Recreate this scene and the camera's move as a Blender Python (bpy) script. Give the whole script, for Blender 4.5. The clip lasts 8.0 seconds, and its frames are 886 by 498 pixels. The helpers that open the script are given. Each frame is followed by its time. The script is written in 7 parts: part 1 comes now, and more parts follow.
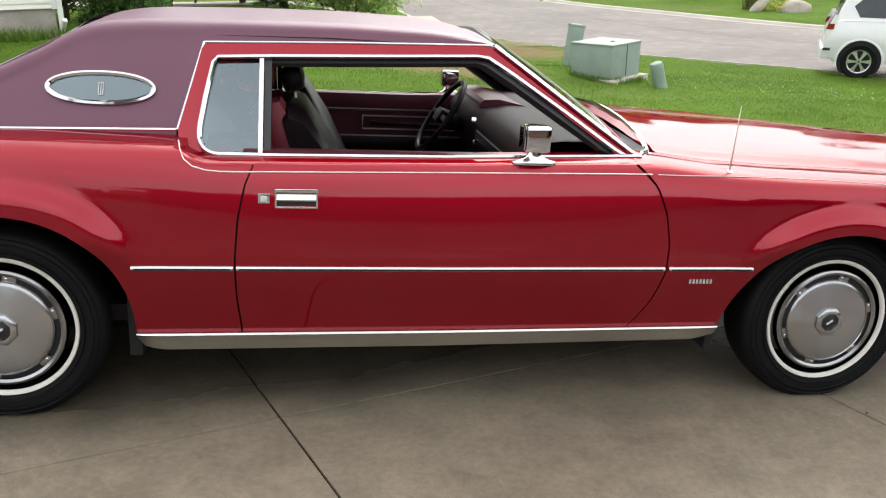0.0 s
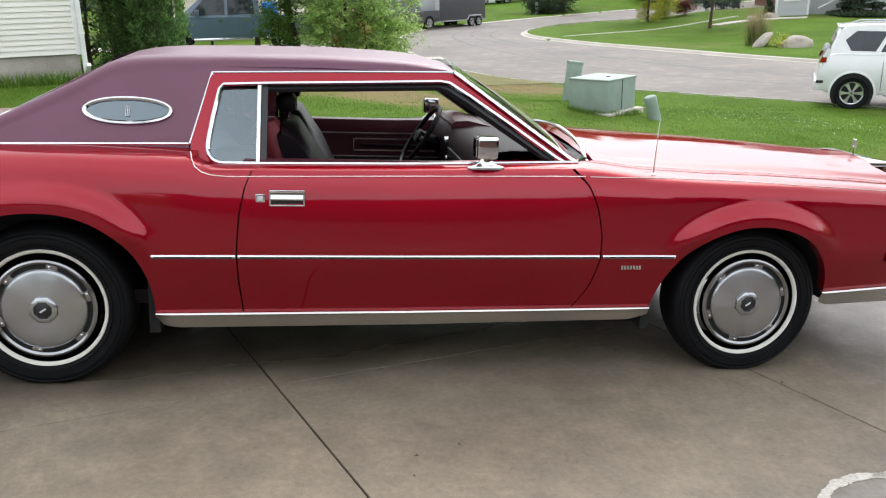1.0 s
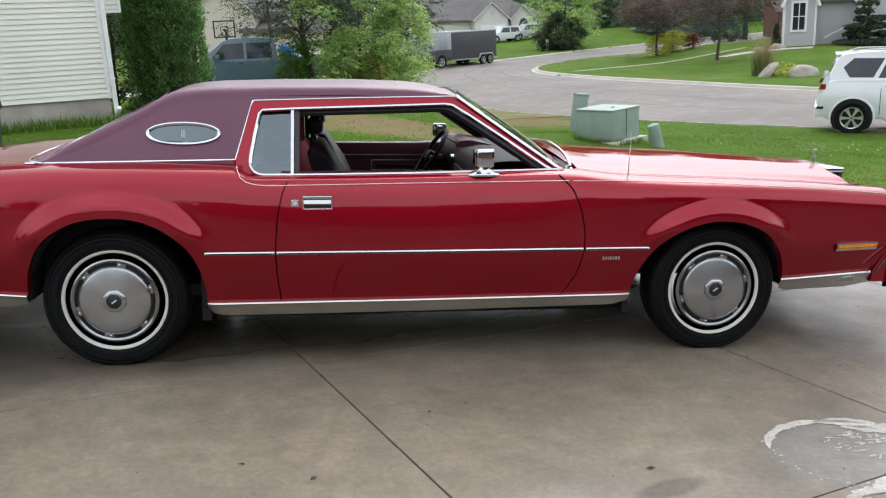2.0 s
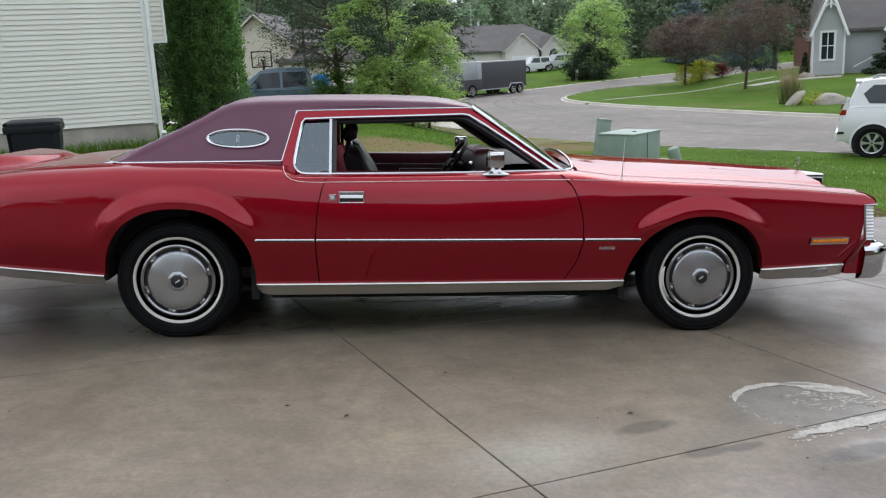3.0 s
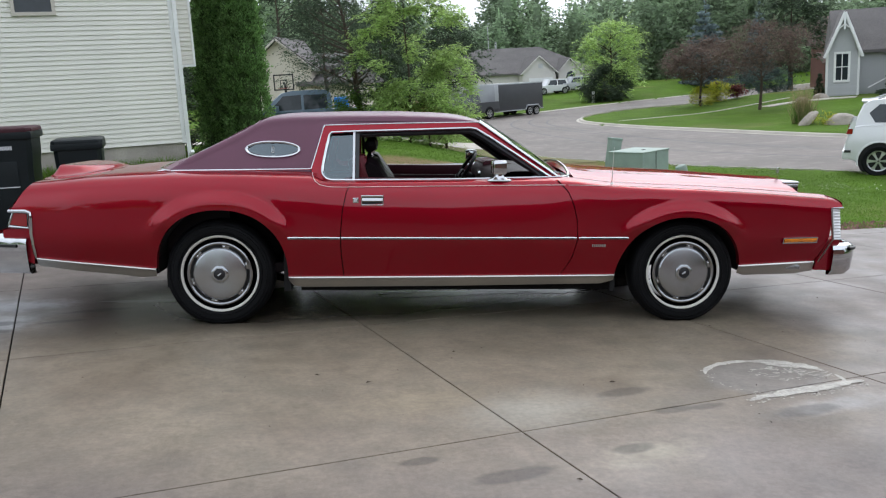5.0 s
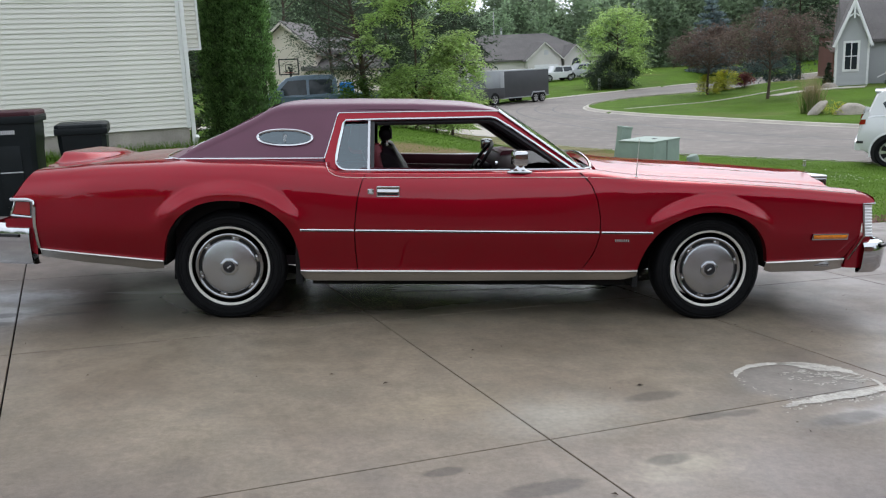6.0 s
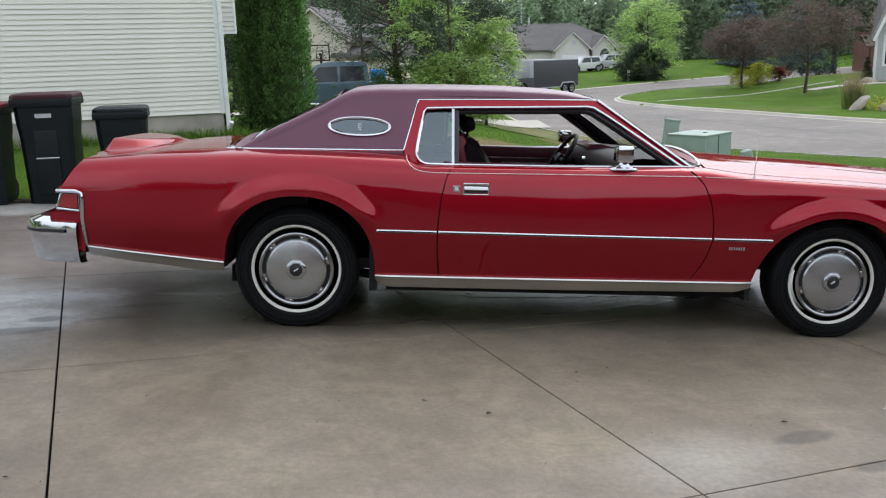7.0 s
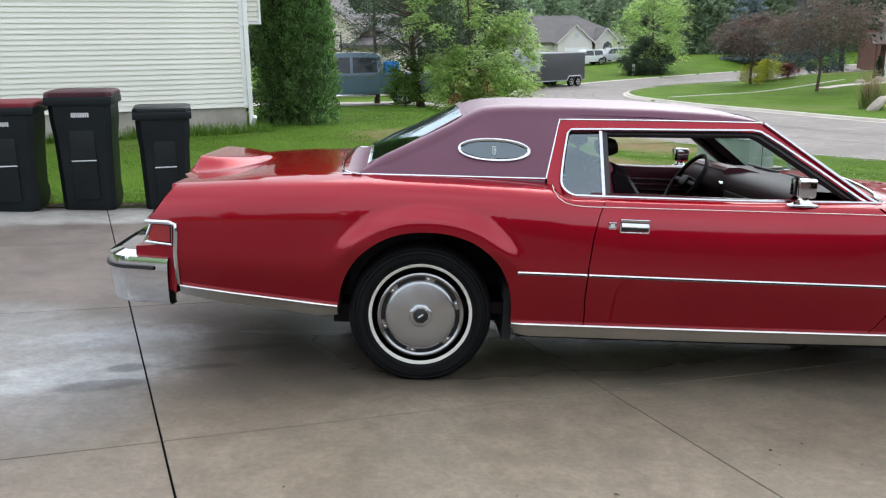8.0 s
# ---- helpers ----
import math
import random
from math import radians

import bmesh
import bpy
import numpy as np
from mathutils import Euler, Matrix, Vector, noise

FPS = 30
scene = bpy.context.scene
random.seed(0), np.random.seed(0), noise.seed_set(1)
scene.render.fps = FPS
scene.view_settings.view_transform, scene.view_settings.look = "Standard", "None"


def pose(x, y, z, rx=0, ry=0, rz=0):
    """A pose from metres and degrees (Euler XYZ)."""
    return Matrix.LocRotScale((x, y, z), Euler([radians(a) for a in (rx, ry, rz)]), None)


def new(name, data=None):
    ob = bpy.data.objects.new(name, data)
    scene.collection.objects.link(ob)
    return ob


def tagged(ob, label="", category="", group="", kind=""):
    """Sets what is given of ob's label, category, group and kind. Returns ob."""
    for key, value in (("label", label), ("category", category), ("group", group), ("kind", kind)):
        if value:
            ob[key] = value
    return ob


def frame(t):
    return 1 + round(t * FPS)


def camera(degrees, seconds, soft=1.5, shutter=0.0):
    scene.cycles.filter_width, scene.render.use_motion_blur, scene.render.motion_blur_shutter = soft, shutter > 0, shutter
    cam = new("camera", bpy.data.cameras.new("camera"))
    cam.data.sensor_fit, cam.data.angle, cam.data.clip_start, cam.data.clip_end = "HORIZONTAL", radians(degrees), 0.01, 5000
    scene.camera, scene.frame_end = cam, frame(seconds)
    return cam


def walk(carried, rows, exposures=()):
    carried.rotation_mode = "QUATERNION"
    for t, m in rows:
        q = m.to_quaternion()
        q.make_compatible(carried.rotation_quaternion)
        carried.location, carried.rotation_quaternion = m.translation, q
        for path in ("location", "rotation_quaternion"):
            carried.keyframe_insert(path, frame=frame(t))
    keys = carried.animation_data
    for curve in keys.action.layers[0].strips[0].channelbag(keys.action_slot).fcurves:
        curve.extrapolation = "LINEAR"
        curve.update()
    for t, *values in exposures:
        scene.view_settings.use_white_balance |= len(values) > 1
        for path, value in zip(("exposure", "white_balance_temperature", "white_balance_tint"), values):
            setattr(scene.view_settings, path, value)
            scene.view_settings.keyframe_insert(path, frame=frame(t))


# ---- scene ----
# ---------------------------------------------------------------- camera
cam = camera(55.0, 8.0, soft=1.2)
ROWS = [
    (0, 1.106, -2.793, 1.572, 69.91, 0.21, -8.76),
    (0.5, 1.135, -3.167, 1.603, 71.04, 0.86, -8.49),
    (1, 1.214, -3.429, 1.581, 72.55, 1.15, -7.93),
    (1.5, 1.178, -3.747, 1.593, 73.88, 2.13, -8.04),
    (3, 1.167, -4.778, 1.511, 77.17, 2.76, -5.05),
    (3.5, 1.152, -5.062, 1.524, 77.91, 2.89, -4.84),
    (4, 1.181, -5.278, 1.499, 78.23, 3.09, -4.29),
    (4.5, 1.171, -5.454, 1.494, 78.92, 3.19, -4.01),
    (6, 1.082, -5.233, 1.506, 77.79, 2.50, -3.57),
    (6.5, 0.949, -4.992, 1.523, 77.56, 2.41, -3.54),
    (7, 0.710, -4.635, 1.481, 77.15, 1.72, -2.07),
    (7.5, 0.370, -4.222, 1.512, 76.44, 1.43, -1.80),
    (8, -0.018, -3.910, 1.606, 76.47, 0.77, -2.41),
]
walk(cam, [(t, pose(x, y, z, rx, ry, rz)) for t, x, y, z, rx, ry, rz in ROWS],
     exposures=[(0.0, 1.25, 6850, 10), (0.5, 1.22, 6800, 10), (1.0, 1.15, 6550, 10), (1.5, 1.08, 6450, 10), (3.0, 0.59, 6250, 10), (4.5, 0.64, 6200, 10), (6.5, 0.57, 6250, 10), (7.0, 0.69, 6250, 10), (7.5, 0.92, 6250, 10), (8.0, 1.07, 6250, 10)])

# ---------------------------------------------------------------- light: a thinly overcast sky
SUN_EL, SUN_AZ = 42.0, 25.0
world = bpy.data.worlds.new("overcast_sky")
scene.world = world
world.use_nodes = True
wn, wl = world.node_tree.nodes, world.node_tree.links
wn.clear()
sky = wn.new("ShaderNodeTexSky")
sky.sky_type = "NISHITA"
sky.sun_disc = False
sky.sun_elevation, sky.sun_rotation = radians(SUN_EL), radians(SUN_AZ)
sky.air_density, sky.dust_density, sky.ozone_density = 1.0, 6.0, 1.0
grey = wn.new("ShaderNodeHueSaturation")
grey.inputs["Saturation"].default_value = 0.12
cloud_co = wn.new("ShaderNodeTexCoord")
cloud = wn.new("ShaderNodeTexNoise")
cloud.inputs["Scale"].default_value = 2.2
cloud.inputs["Detail"].default_value = 6.0
cloud_map = wn.new("ShaderNodeMapRange")
cloud_map.inputs["From Min"].default_value, cloud_map.inputs["From Max"].default_value = 0.3, 0.7
cloud_map.inputs["To Min"].default_value, cloud_map.inputs["To Max"].default_value = 0.72, 1.25
cloud_mul = wn.new("ShaderNodeMixRGB")
cloud_mul.blend_type = "MULTIPLY"
cloud_mul.inputs["Fac"].default_value = 1.0
wback = wn.new("ShaderNodeBackground")
wback.inputs["Strength"].default_value = 0.15
wout = wn.new("ShaderNodeOutputWorld")
wl.new(sky.outputs["Color"], grey.inputs["Color"])
wl.new(cloud_co.outputs["Generated"], cloud.inputs["Vector"])
wl.new(cloud.outputs["Fac"], cloud_map.inputs["Value"])
veil = wn.new("ShaderNodeMixRGB")  # the even light of a closed cloud cover
veil.inputs["Fac"].default_value = 0.72
veil.inputs["Color2"].default_value = (6.35, 6.8, 7.5, 1)
wl.new(grey.outputs["Color"], veil.inputs["Color1"])
wl.new(veil.outputs["Color"], cloud_mul.inputs["Color1"])
wl.new(cloud_map.outputs["Result"], cloud_mul.inputs["Color2"])
wl.new(cloud_mul.outputs["Color"], wback.inputs["Color"])
wl.new(wback.outputs["Background"], wout.inputs["Surface"])

sun = new("sun", bpy.data.lights.new("sun", "SUN"))
sun.data.energy, sun.data.angle, sun.data.color = 0.32, radians(50), (1.0, 0.97, 0.92)
az = radians(SUN_AZ)
sun_from = Vector((math.sin(az) * math.cos(radians(SUN_EL)), math.cos(az) * math.cos(radians(SUN_EL)), math.sin(radians(SUN_EL))))
sun.rotation_euler = sun_from.to_track_quat("Z", "Y").to_euler()


# ---------------------------------------------------------------- materials
def surface(name, color, rough=0.5, metal=0.0, grain=(60.0, 0.1), stain=(3.0, 0.1), bump=(120.0, 0.1, 0.002),
            coat=0.0, spec=0.5, random_amount=0.0, rough_var=0.0, second=None, second_scale=1.0, second_at=(0.45, 0.6), island=0.0,
            stretch=(1, 1, 1), trans=0.0, spun=False, placed=False, thin=0.0, coat_rough=0.03, coat_ior=1.5, edge=None):
    """A painted, grown or poured surface: base colour with grain, stains and fine relief at real size."""
    m = bpy.data.materials.new(name)
    m.use_nodes = True
    n, l = m.node_tree.nodes, m.node_tree.links
    b = n["Principled BSDF"]
    b.inputs["Roughness"].default_value = rough
    b.inputs["Metallic"].default_value = metal
    b.inputs["Specular IOR Level"].default_value = spec
    if edge:
        b.inputs["Specular Tint"].default_value = (*edge, 1)
    if coat:
        b.inputs["Coat Weight"].default_value = coat
        b.inputs["Coat Roughness"].default_value = coat_rough
        b.inputs["Coat IOR"].default_value = coat_ior
    if spun:
        b.inputs["Anisotropic"].default_value = 0.93
        b.inputs["Anisotropic Rotation"].default_value = 0.25
        tang = n.new("ShaderNodeTangent")
        tang.direction_type, tang.axis = "RADIAL", "Y"
        l.new(tang.outputs["Tangent"], b.inputs["Tangent"])
    if trans:
        b.inputs["Transmission Weight"].default_value = trans
    geo = n.new("ShaderNodeTexCoord")
    mapping = n.new("ShaderNodeMapping")
    mapping.inputs["Scale"].default_value = stretch
    if placed:
        geo = n.new("ShaderNodeNewGeometry")
    l.new(geo.outputs["Position" if placed else "Object"], mapping.inputs["Vector"])
    where = mapping.outputs["Vector"]
    col = n.new("ShaderNodeRGB")
    col.outputs[0].default_value = (*color, 1)
    out = col.outputs[0]

    def noise_node(scale, detail):
        t = n.new("ShaderNodeTexNoise")
        t.inputs["Scale"].default_value, t.inputs["Detail"].default_value = scale, detail
        l.new(where, t.inputs["Vector"])
        return t.outputs["Fac"]

    def spread(value, lo, hi, a=0.3, z=0.7):
        r = n.new("ShaderNodeMapRange")
        r.inputs["From Min"].default_value, r.inputs["From Max"].default_value = a, z
        r.inputs["To Min"].default_value, r.inputs["To Max"].default_value = lo, hi
        l.new(value, r.inputs["Value"])
        return r.outputs["Result"]

    def mix(kind, fac, a, c):
        x = n.new("ShaderNodeMixRGB")
        x.blend_type = kind
        if isinstance(fac, float):
            x.inputs["Fac"].default_value = fac
        else:
            l.new(fac, x.inputs["Fac"])
        for slot, v in (("Color1", a), ("Color2", c)):
            if isinstance(v, tuple):
                x.inputs[slot].default_value = (*v, 1)
            else:
                l.new(v, x.inputs[slot])
        return x.outputs["Color"]

    if second:
        out = mix("MIX", spread(noise_node(second_scale, 6.0), 0.0, 1.0, *second_at), out, second)
    if stain[1]:
        out = mix("MULTIPLY", 1.0, out, spread(noise_node(stain[0], 5.0), 1 - stain[1], 1 + stain[1]))
    if grain[1]:
        out = mix("MULTIPLY", 1.0, out, spread(noise_node(grain[0], 3.0), 1 - grain[1], 1 + grain[1]))
    if random_amount:
        info = n.new("ShaderNodeObjectInfo")
        out = mix("MULTIPLY", 1.0, out, spread(info.outputs["Random"], 1 - random_amount, 1 + random_amount, 0.0, 1.0))
    if island:
        info = n.new("ShaderNodeNewGeometry")
        out = mix("MULTIPLY", 1.0, out, spread(info.outputs["Random Per Island"], 1 - island, 1 + island, 0.0, 1.0))
    l.new(out, b.inputs["Base Color"])
    if rough_var:
        l.new(spread(noise_node(stain[0] * 1.7, 5.0), rough - rough_var, rough + rough_var), b.inputs["Roughness"])
    if bump[1]:
        bp = n.new("ShaderNodeBump")
        bp.inputs["Strength"].default_value, bp.inputs["Distance"].default_value = bump[1], bump[2]
        l.new(noise_node(bump[0], 4.0), bp.inputs["Height"])
        l.new(bp.outputs["Normal"], b.inputs["Normal"])
        if coat:
            l.new(bp.outputs["Normal"], b.inputs["Coat Normal"])
    if thin:  # leaves let light through
        lit = n.new("ShaderNodeBsdfTranslucent")
        l.new(out, lit.inputs["Color"])
        both_sides = n.new("ShaderNodeMixShader")
        both_sides.inputs["Fac"].default_value = thin
        l.new(b.outputs["BSDF"], both_sides.inputs[1])
        l.new(lit.outputs["BSDF"], both_sides.inputs[2])
        l.new(both_sides.outputs["Shader"], n["Material Output"].inputs["Surface"])
    return m


def pane(name, tint, ior=1.5, haze=0.0, shine=(1, 1, 1)):
    """Thin window glass: see-through tint under a clear gloss."""
    m = bpy.data.materials.new(name)
    m.use_nodes = True
    n, l = m.node_tree.nodes, m.node_tree.links
    n.remove(n["Principled BSDF"])
    clear, gloss, mixer, fres = (n.new(k) for k in ("ShaderNodeBsdfTransparent", "ShaderNodeBsdfGlossy", "ShaderNodeMixShader", "ShaderNodeFresnel"))
    clear.inputs["Color"].default_value = (*tint, 1)
    gloss.inputs["Roughness"].default_value = 0.01 + haze
    gloss.inputs["Color"].default_value = (*shine, 1)
    fres.inputs["IOR"].default_value = ior
    l.new(fres.outputs["Fac"], mixer.inputs["Fac"])
    l.new(clear.outputs["BSDF"], mixer.inputs[1])
    l.new(gloss.outputs["BSDF"], mixer.inputs[2])
    l.new(mixer.outputs["Shader"], n["Material Output"].inputs["Surface"])
    return m


M = {}
M["paint"] = surface("dark_red_car_paint", (0.264, 0.0022, 0.0120), 0.32, 0.58, grain=(900, 0.03), stain=(2, 0.04), bump=(3, 0.03, 0.004), coat=0.82, coat_rough=0.05, coat_ior=1.5, spec=0.0, edge=(0.35, 0.03, 0.06))
M["vinyl"] = surface("maroon_vinyl", (0.106, 0.027, 0.054), 0.37, grain=(500, 0.12), stain=(3, 0.08), bump=(900, 0.12, 0.0005), spec=0.52)
M["chrome"] = surface("chrome", (0.60, 0.60, 0.61), 0.07, 1.0, grain=(40, 0.03), stain=(5, 0.04), bump=(60, 0.01, 0.001))
M["brushed"] = surface("brushed_aluminium", (0.60, 0.585, 0.55), 0.28, 1.0, grain=(300, 0.06), stain=(6, 0.10), bump=(300, 0.04, 0.0005), stretch=(0.2, 1, 1))
M["hubcap"] = surface("spun_aluminium_hubcap", (0.42, 0.43, 0.44), 0.23, 1.0, grain=(200, 0.05), stain=(8, 0.05), bump=(300, 0.0, 0.0004), spun=True)
M["rim_steel"] = surface("dark_bright_rim", (0.30, 0.30, 0.30), 0.20, 1.0, grain=(200, 0.05), stain=(8, 0.08), bump=(300, 0.0, 0.0004))
M["rubber"] = surface("black_tyre_rubber", (0.004, 0.0043, 0.005), 0.6, grain=(200, 0.2), stain=(9, 0.3), bump=(200, 0.15, 0.001), spec=0.16)
M["whitewall"] = surface("off_white_rubber", (0.62, 0.60, 0.54), 0.5, grain=(100, 0.05), stain=(8, 0.08))
M["black"] = surface("black_trim", (0.010, 0.010, 0.011), 0.45, grain=(200, 0.1), stain=(9, 0.1))
M["dark"] = surface("underbody_black", (0.003, 0.003, 0.003), 0.85, grain=(50, 0.3), stain=(6, 0.3))
M["leather"] = surface("maroon_leather", (0.052, 0.009, 0.015), 0.40, spec=0.22, grain=(300, 0.12), stain=(8, 0.12), bump=(350, 0.2, 0.0008))
M["leather_red"] = surface("red_leather", (0.11, 0.012, 0.018), 0.42, spec=0.25, grain=(300, 0.12), stain=(8, 0.12), bump=(350, 0.2, 0.0008))
M["leather_black"] = surface("near_black_leather", (0.004, 0.002, 0.003), 0.42, grain=(300, 0.12), stain=(8, 0.12), bump=(350, 0.1, 0.0008), spec=0.10)
M["dash"] = surface("dark_maroon_dash", (0.017, 0.005, 0.008), 0.52, grain=(300, 0.12), stain=(8, 0.12), bump=(350, 0.2, 0.0008), spec=0.12)
M["glass"] = pane("clear_glass", (0.86, 0.92, 0.90))
M["glass_dark"] = pane("tinted_glass", (0.42, 0.52, 0.54), 2.3, 0.0, (0.80, 0.95, 1.0))
M["glass_veh"] = surface("dark_vehicle_glass", (0.022, 0.029, 0.033), 0.05, grain=(10, 0.1), stain=(3, 0.1), bump=(10, 0.0, 0.001), spec=0.5)
M["lens_red"] = surface("red_lens", (0.26, 0.005, 0.006), 0.12, grain=(200, 0.1), stain=(9, 0.05), coat=1.0)
M["lens_amber"] = surface("amber_lens", (0.75, 0.23, 0.02), 0.15, grain=(200, 0.15), stain=(30, 0.2), coat=1.0)
M["lens_clear"] = surface("white_ribbed_lens", (0.75, 0.75, 0.75), 0.15, grain=(100, 0.05), stain=(9, 0.05), coat=1.0)
M["white_line"] = surface("pale_pinstripe", (0.75, 0.62, 0.60), 0.3, grain=(100, 0.03), stain=(9, 0.03))
def concrete():
    """Poured slabs: a brown damp film where the car stands, greyer and paler further out, with dry sandy spots."""
    m = surface("damp_concrete", (0.190, 0.156, 0.113), 0.46, grain=(150, 0.10), stain=(1.1, 0.16), bump=(220, 0.18, 0.002), spec=0.22,
                random_amount=0.05, rough_var=0.14, placed=True, second=(0.135, 0.114, 0.084), second_scale=4.5, second_at=(0.50, 0.72))
    n, l = m.node_tree.nodes, m.node_tree.links
    b = n["Principled BSDF"]
    place = n.new("ShaderNodeNewGeometry")
    base = b.inputs["Base Color"].links[0].from_socket

    def blot(centre, size, reach, scale, wobble):
        """1 inside a soft uneven blot round a point, 0 outside."""
        mp = n.new("ShaderNodeMapping")
        mp.vector_type = "TEXTURE"
        mp.inputs["Location"].default_value, mp.inputs["Rotation"].default_value, mp.inputs["Scale"].default_value = centre, (0, 0, radians(20.6)), size
        l.new(place.outputs["Position"], mp.inputs["Vector"])
        far = n.new("ShaderNodeVectorMath")
        far.operation = "LENGTH"
        l.new(mp.outputs["Vector"], far.inputs[0])
        nz = n.new("ShaderNodeTexNoise")
        nz.inputs["Scale"].default_value, nz.inputs["Detail"].default_value = scale, 7.0
        l.new(place.outputs["Position"], nz.inputs["Vector"])
        mul = n.new("ShaderNodeMath")
        mul.operation = "MULTIPLY_ADD"
        l.new(nz.outputs["Fac"], mul.inputs[0])
        mul.inputs[1].default_value = wobble
        l.new(far.outputs["Value"], mul.inputs[2])
        r = n.new("ShaderNodeMapRange")
        r.interpolation_type = "SMOOTHSTEP"
        r.inputs["From Min"].default_value, r.inputs["From Max"].default_value = reach[0] + wobble / 2, reach[1] + wobble / 2
        r.inputs["To Min"].default_value, r.inputs["To Max"].default_value = 1.0, 0.0
        l.new(mul.outputs["Value"], r.inputs["Value"])
        return r.outputs["Result"]

    def lay(fac, strength, kind, colour, under):
        k = n.new("ShaderNodeMath")
        k.operation = "MULTIPLY"
        l.new(fac, k.inputs[0])
        k.inputs[1].default_value = strength
        x = n.new("ShaderNodeMixRGB")
        x.blend_type = kind
        l.new(k.outputs["Value"], x.inputs["Fac"])
        l.new(under, x.inputs["Color1"])
        x.inputs["Color2"].default_value = (*colour, 1)
        return x.outputs["Color"]

    grey = n.new("ShaderNodeMixRGB")
    grey.blend_type = "MULTIPLY"
    grey.inputs["Fac"].default_value = 1.0
    l.new(base, grey.inputs["Color1"])
    grey.inputs["Color2"].default_value = (0.695, 0.69, 0.83, 1)
    film = blot((1.3, -0.6, -0.1), (3.3, 2.0, 2.0), (0.5, 1.25), 1.3, 0.7)
    tone = n.new("ShaderNodeMixRGB")
    l.new(film, tone.inputs["Fac"])
    l.new(grey.outputs["Color"], tone.inputs["Color1"])
    l.new(base, tone.inputs["Color2"])
    out = tone.outputs["Color"]
    # wet concrete under the car, darkened further to hold the car's shadow
    wet_and_shade = blot((1.35, 1.02, -0.1), (3.0, 0.90, 2.0), (0.66, 1.10), 1.9, 0.40)
    out = lay(wet_and_shade, 0.85, "MULTIPLY", (0.40, 0.40, 0.41), out)
    out = lay(blot((1.75, -1.72, 0.0), (0.50, 0.34, 1.0), (0.1, 1.1), 9.0, 1.1), 0.85, "MIX", (0.27, 0.245, 0.20), out)
    out = lay(blot((2.15, -2.25, 0.0), (0.34, 0.15, 1.0), (0.1, 1.0), 12.0, 1.3), 0.75, "MIX", (0.29, 0.255, 0.19), out)
    out = lay(blot((1.25, -1.55, 0.0), (0.40, 0.20, 1.0), (0.1, 1.2), 14.0, 1.5), 0.55, "MIX", (0.25, 0.205, 0.14), out)
    out = lay(blot((3.2, -1.72, 0.0), (0.45, 0.12, 1.0), (0.1, 1.1), 10.0, 1.0), 0.6, "MIX", (0.29, 0.28, 0.27), out)
    out = lay(blot((3.07, -1.27, -0.14), (0.37, 0.29, 1.0), (0.75, 1.1), 9.0, 0.3), 0.45, "MIX", (0.185, 0.178, 0.168), out)
    out = lay(blot((-2.1, 0.15, 0.1), (1.0, 1.1, 2.0), (0.45, 1.15), 2.2, 0.9), 0.75, "MIX", (0.235, 0.232, 0.222), out)
    out = lay(blot((-3.2, 4.35, 0.0), (1.9, 0.55, 2.0), (0.4, 1.1), 3.0, 0.9), 0.8, "MIX", (0.36, 0.345, 0.315), out)
    out = lay(blot((-1.62, -0.02, 0.1), (0.50, 0.30, 1.0), (0.5, 1.15), 6.0, 1.2), 0.7, "MIX", (0.33, 0.33, 0.325), out)
    out = lay(blot((-1.60, 0.55, 0.09), (0.55, 0.22, 1.0), (0.3, 1.1), 8.0, 1.5), 0.6, "MIX", (0.31, 0.315, 0.33), out)
    for cx, cy, rx, ry in ((-1.45, -0.18, 0.22, 0.085), (-1.42, 0.06, 0.12, 0.07), (-1.05, 0.12, 0.16, 0.04), (-0.9, 0.45, 0.3, 0.05), (2.26, -1.47, 0.17, 0.06), (2.42, -1.74, 0.12, 0.045), (2.60, -1.70, 0.10, 0.04), (2.1, -2.2, 0.11, 0.05), (3.05, -1.78, 0.2, 0.07), (1.55, -2.45, 0.2, 0.06), (1.2, -2.3, 0.10, 0.04)):
        out = lay(blot((cx, cy, -0.0634 * cx - 0.041 * cy), (rx, ry, 1.0), (0.6, 1.15), 7.0, 0.7), 0.95, "MULTIPLY", (0.52, 0.52, 0.53), out)
    for scale, amount in ((9.0, 0.16), (38.0, 0.13)):  # mottling of the trowelled face
        nz = n.new("ShaderNodeTexNoise")
        nz.inputs["Scale"].default_value, nz.inputs["Detail"].default_value = scale, 6.0
        l.new(place.outputs["Position"], nz.inputs["Vector"])
        r = n.new("ShaderNodeMapRange")
        r.inputs["From Min"].default_value, r.inputs["From Max"].default_value = 0.3, 0.7
        r.inputs["To Min"].default_value, r.inputs["To Max"].default_value = 1 - amount, 1 + amount
        l.new(nz.outputs["Fac"], r.inputs["Value"])
        x = n.new("ShaderNodeMixRGB")
        x.blend_type = "MULTIPLY"
        x.inputs["Fac"].default_value = 1.0
        l.new(out, x.inputs["Color1"])
        l.new(r.outputs["Result"], x.inputs["Color2"])
        out = x.outputs["Color"]
    l.new(out, b.inputs["Base Color"])
    dry_rough = b.inputs["Roughness"].links[0].from_socket
    sheen = n.new("ShaderNodeMix")
    l.new(wet_and_shade, sheen.inputs["Factor"])
    l.new(dry_rough, sheen.inputs["A"])
    sheen.inputs["B"].default_value = 0.27
    l.new(sheen.outputs["Result"], b.inputs["Roughness"])
    return m


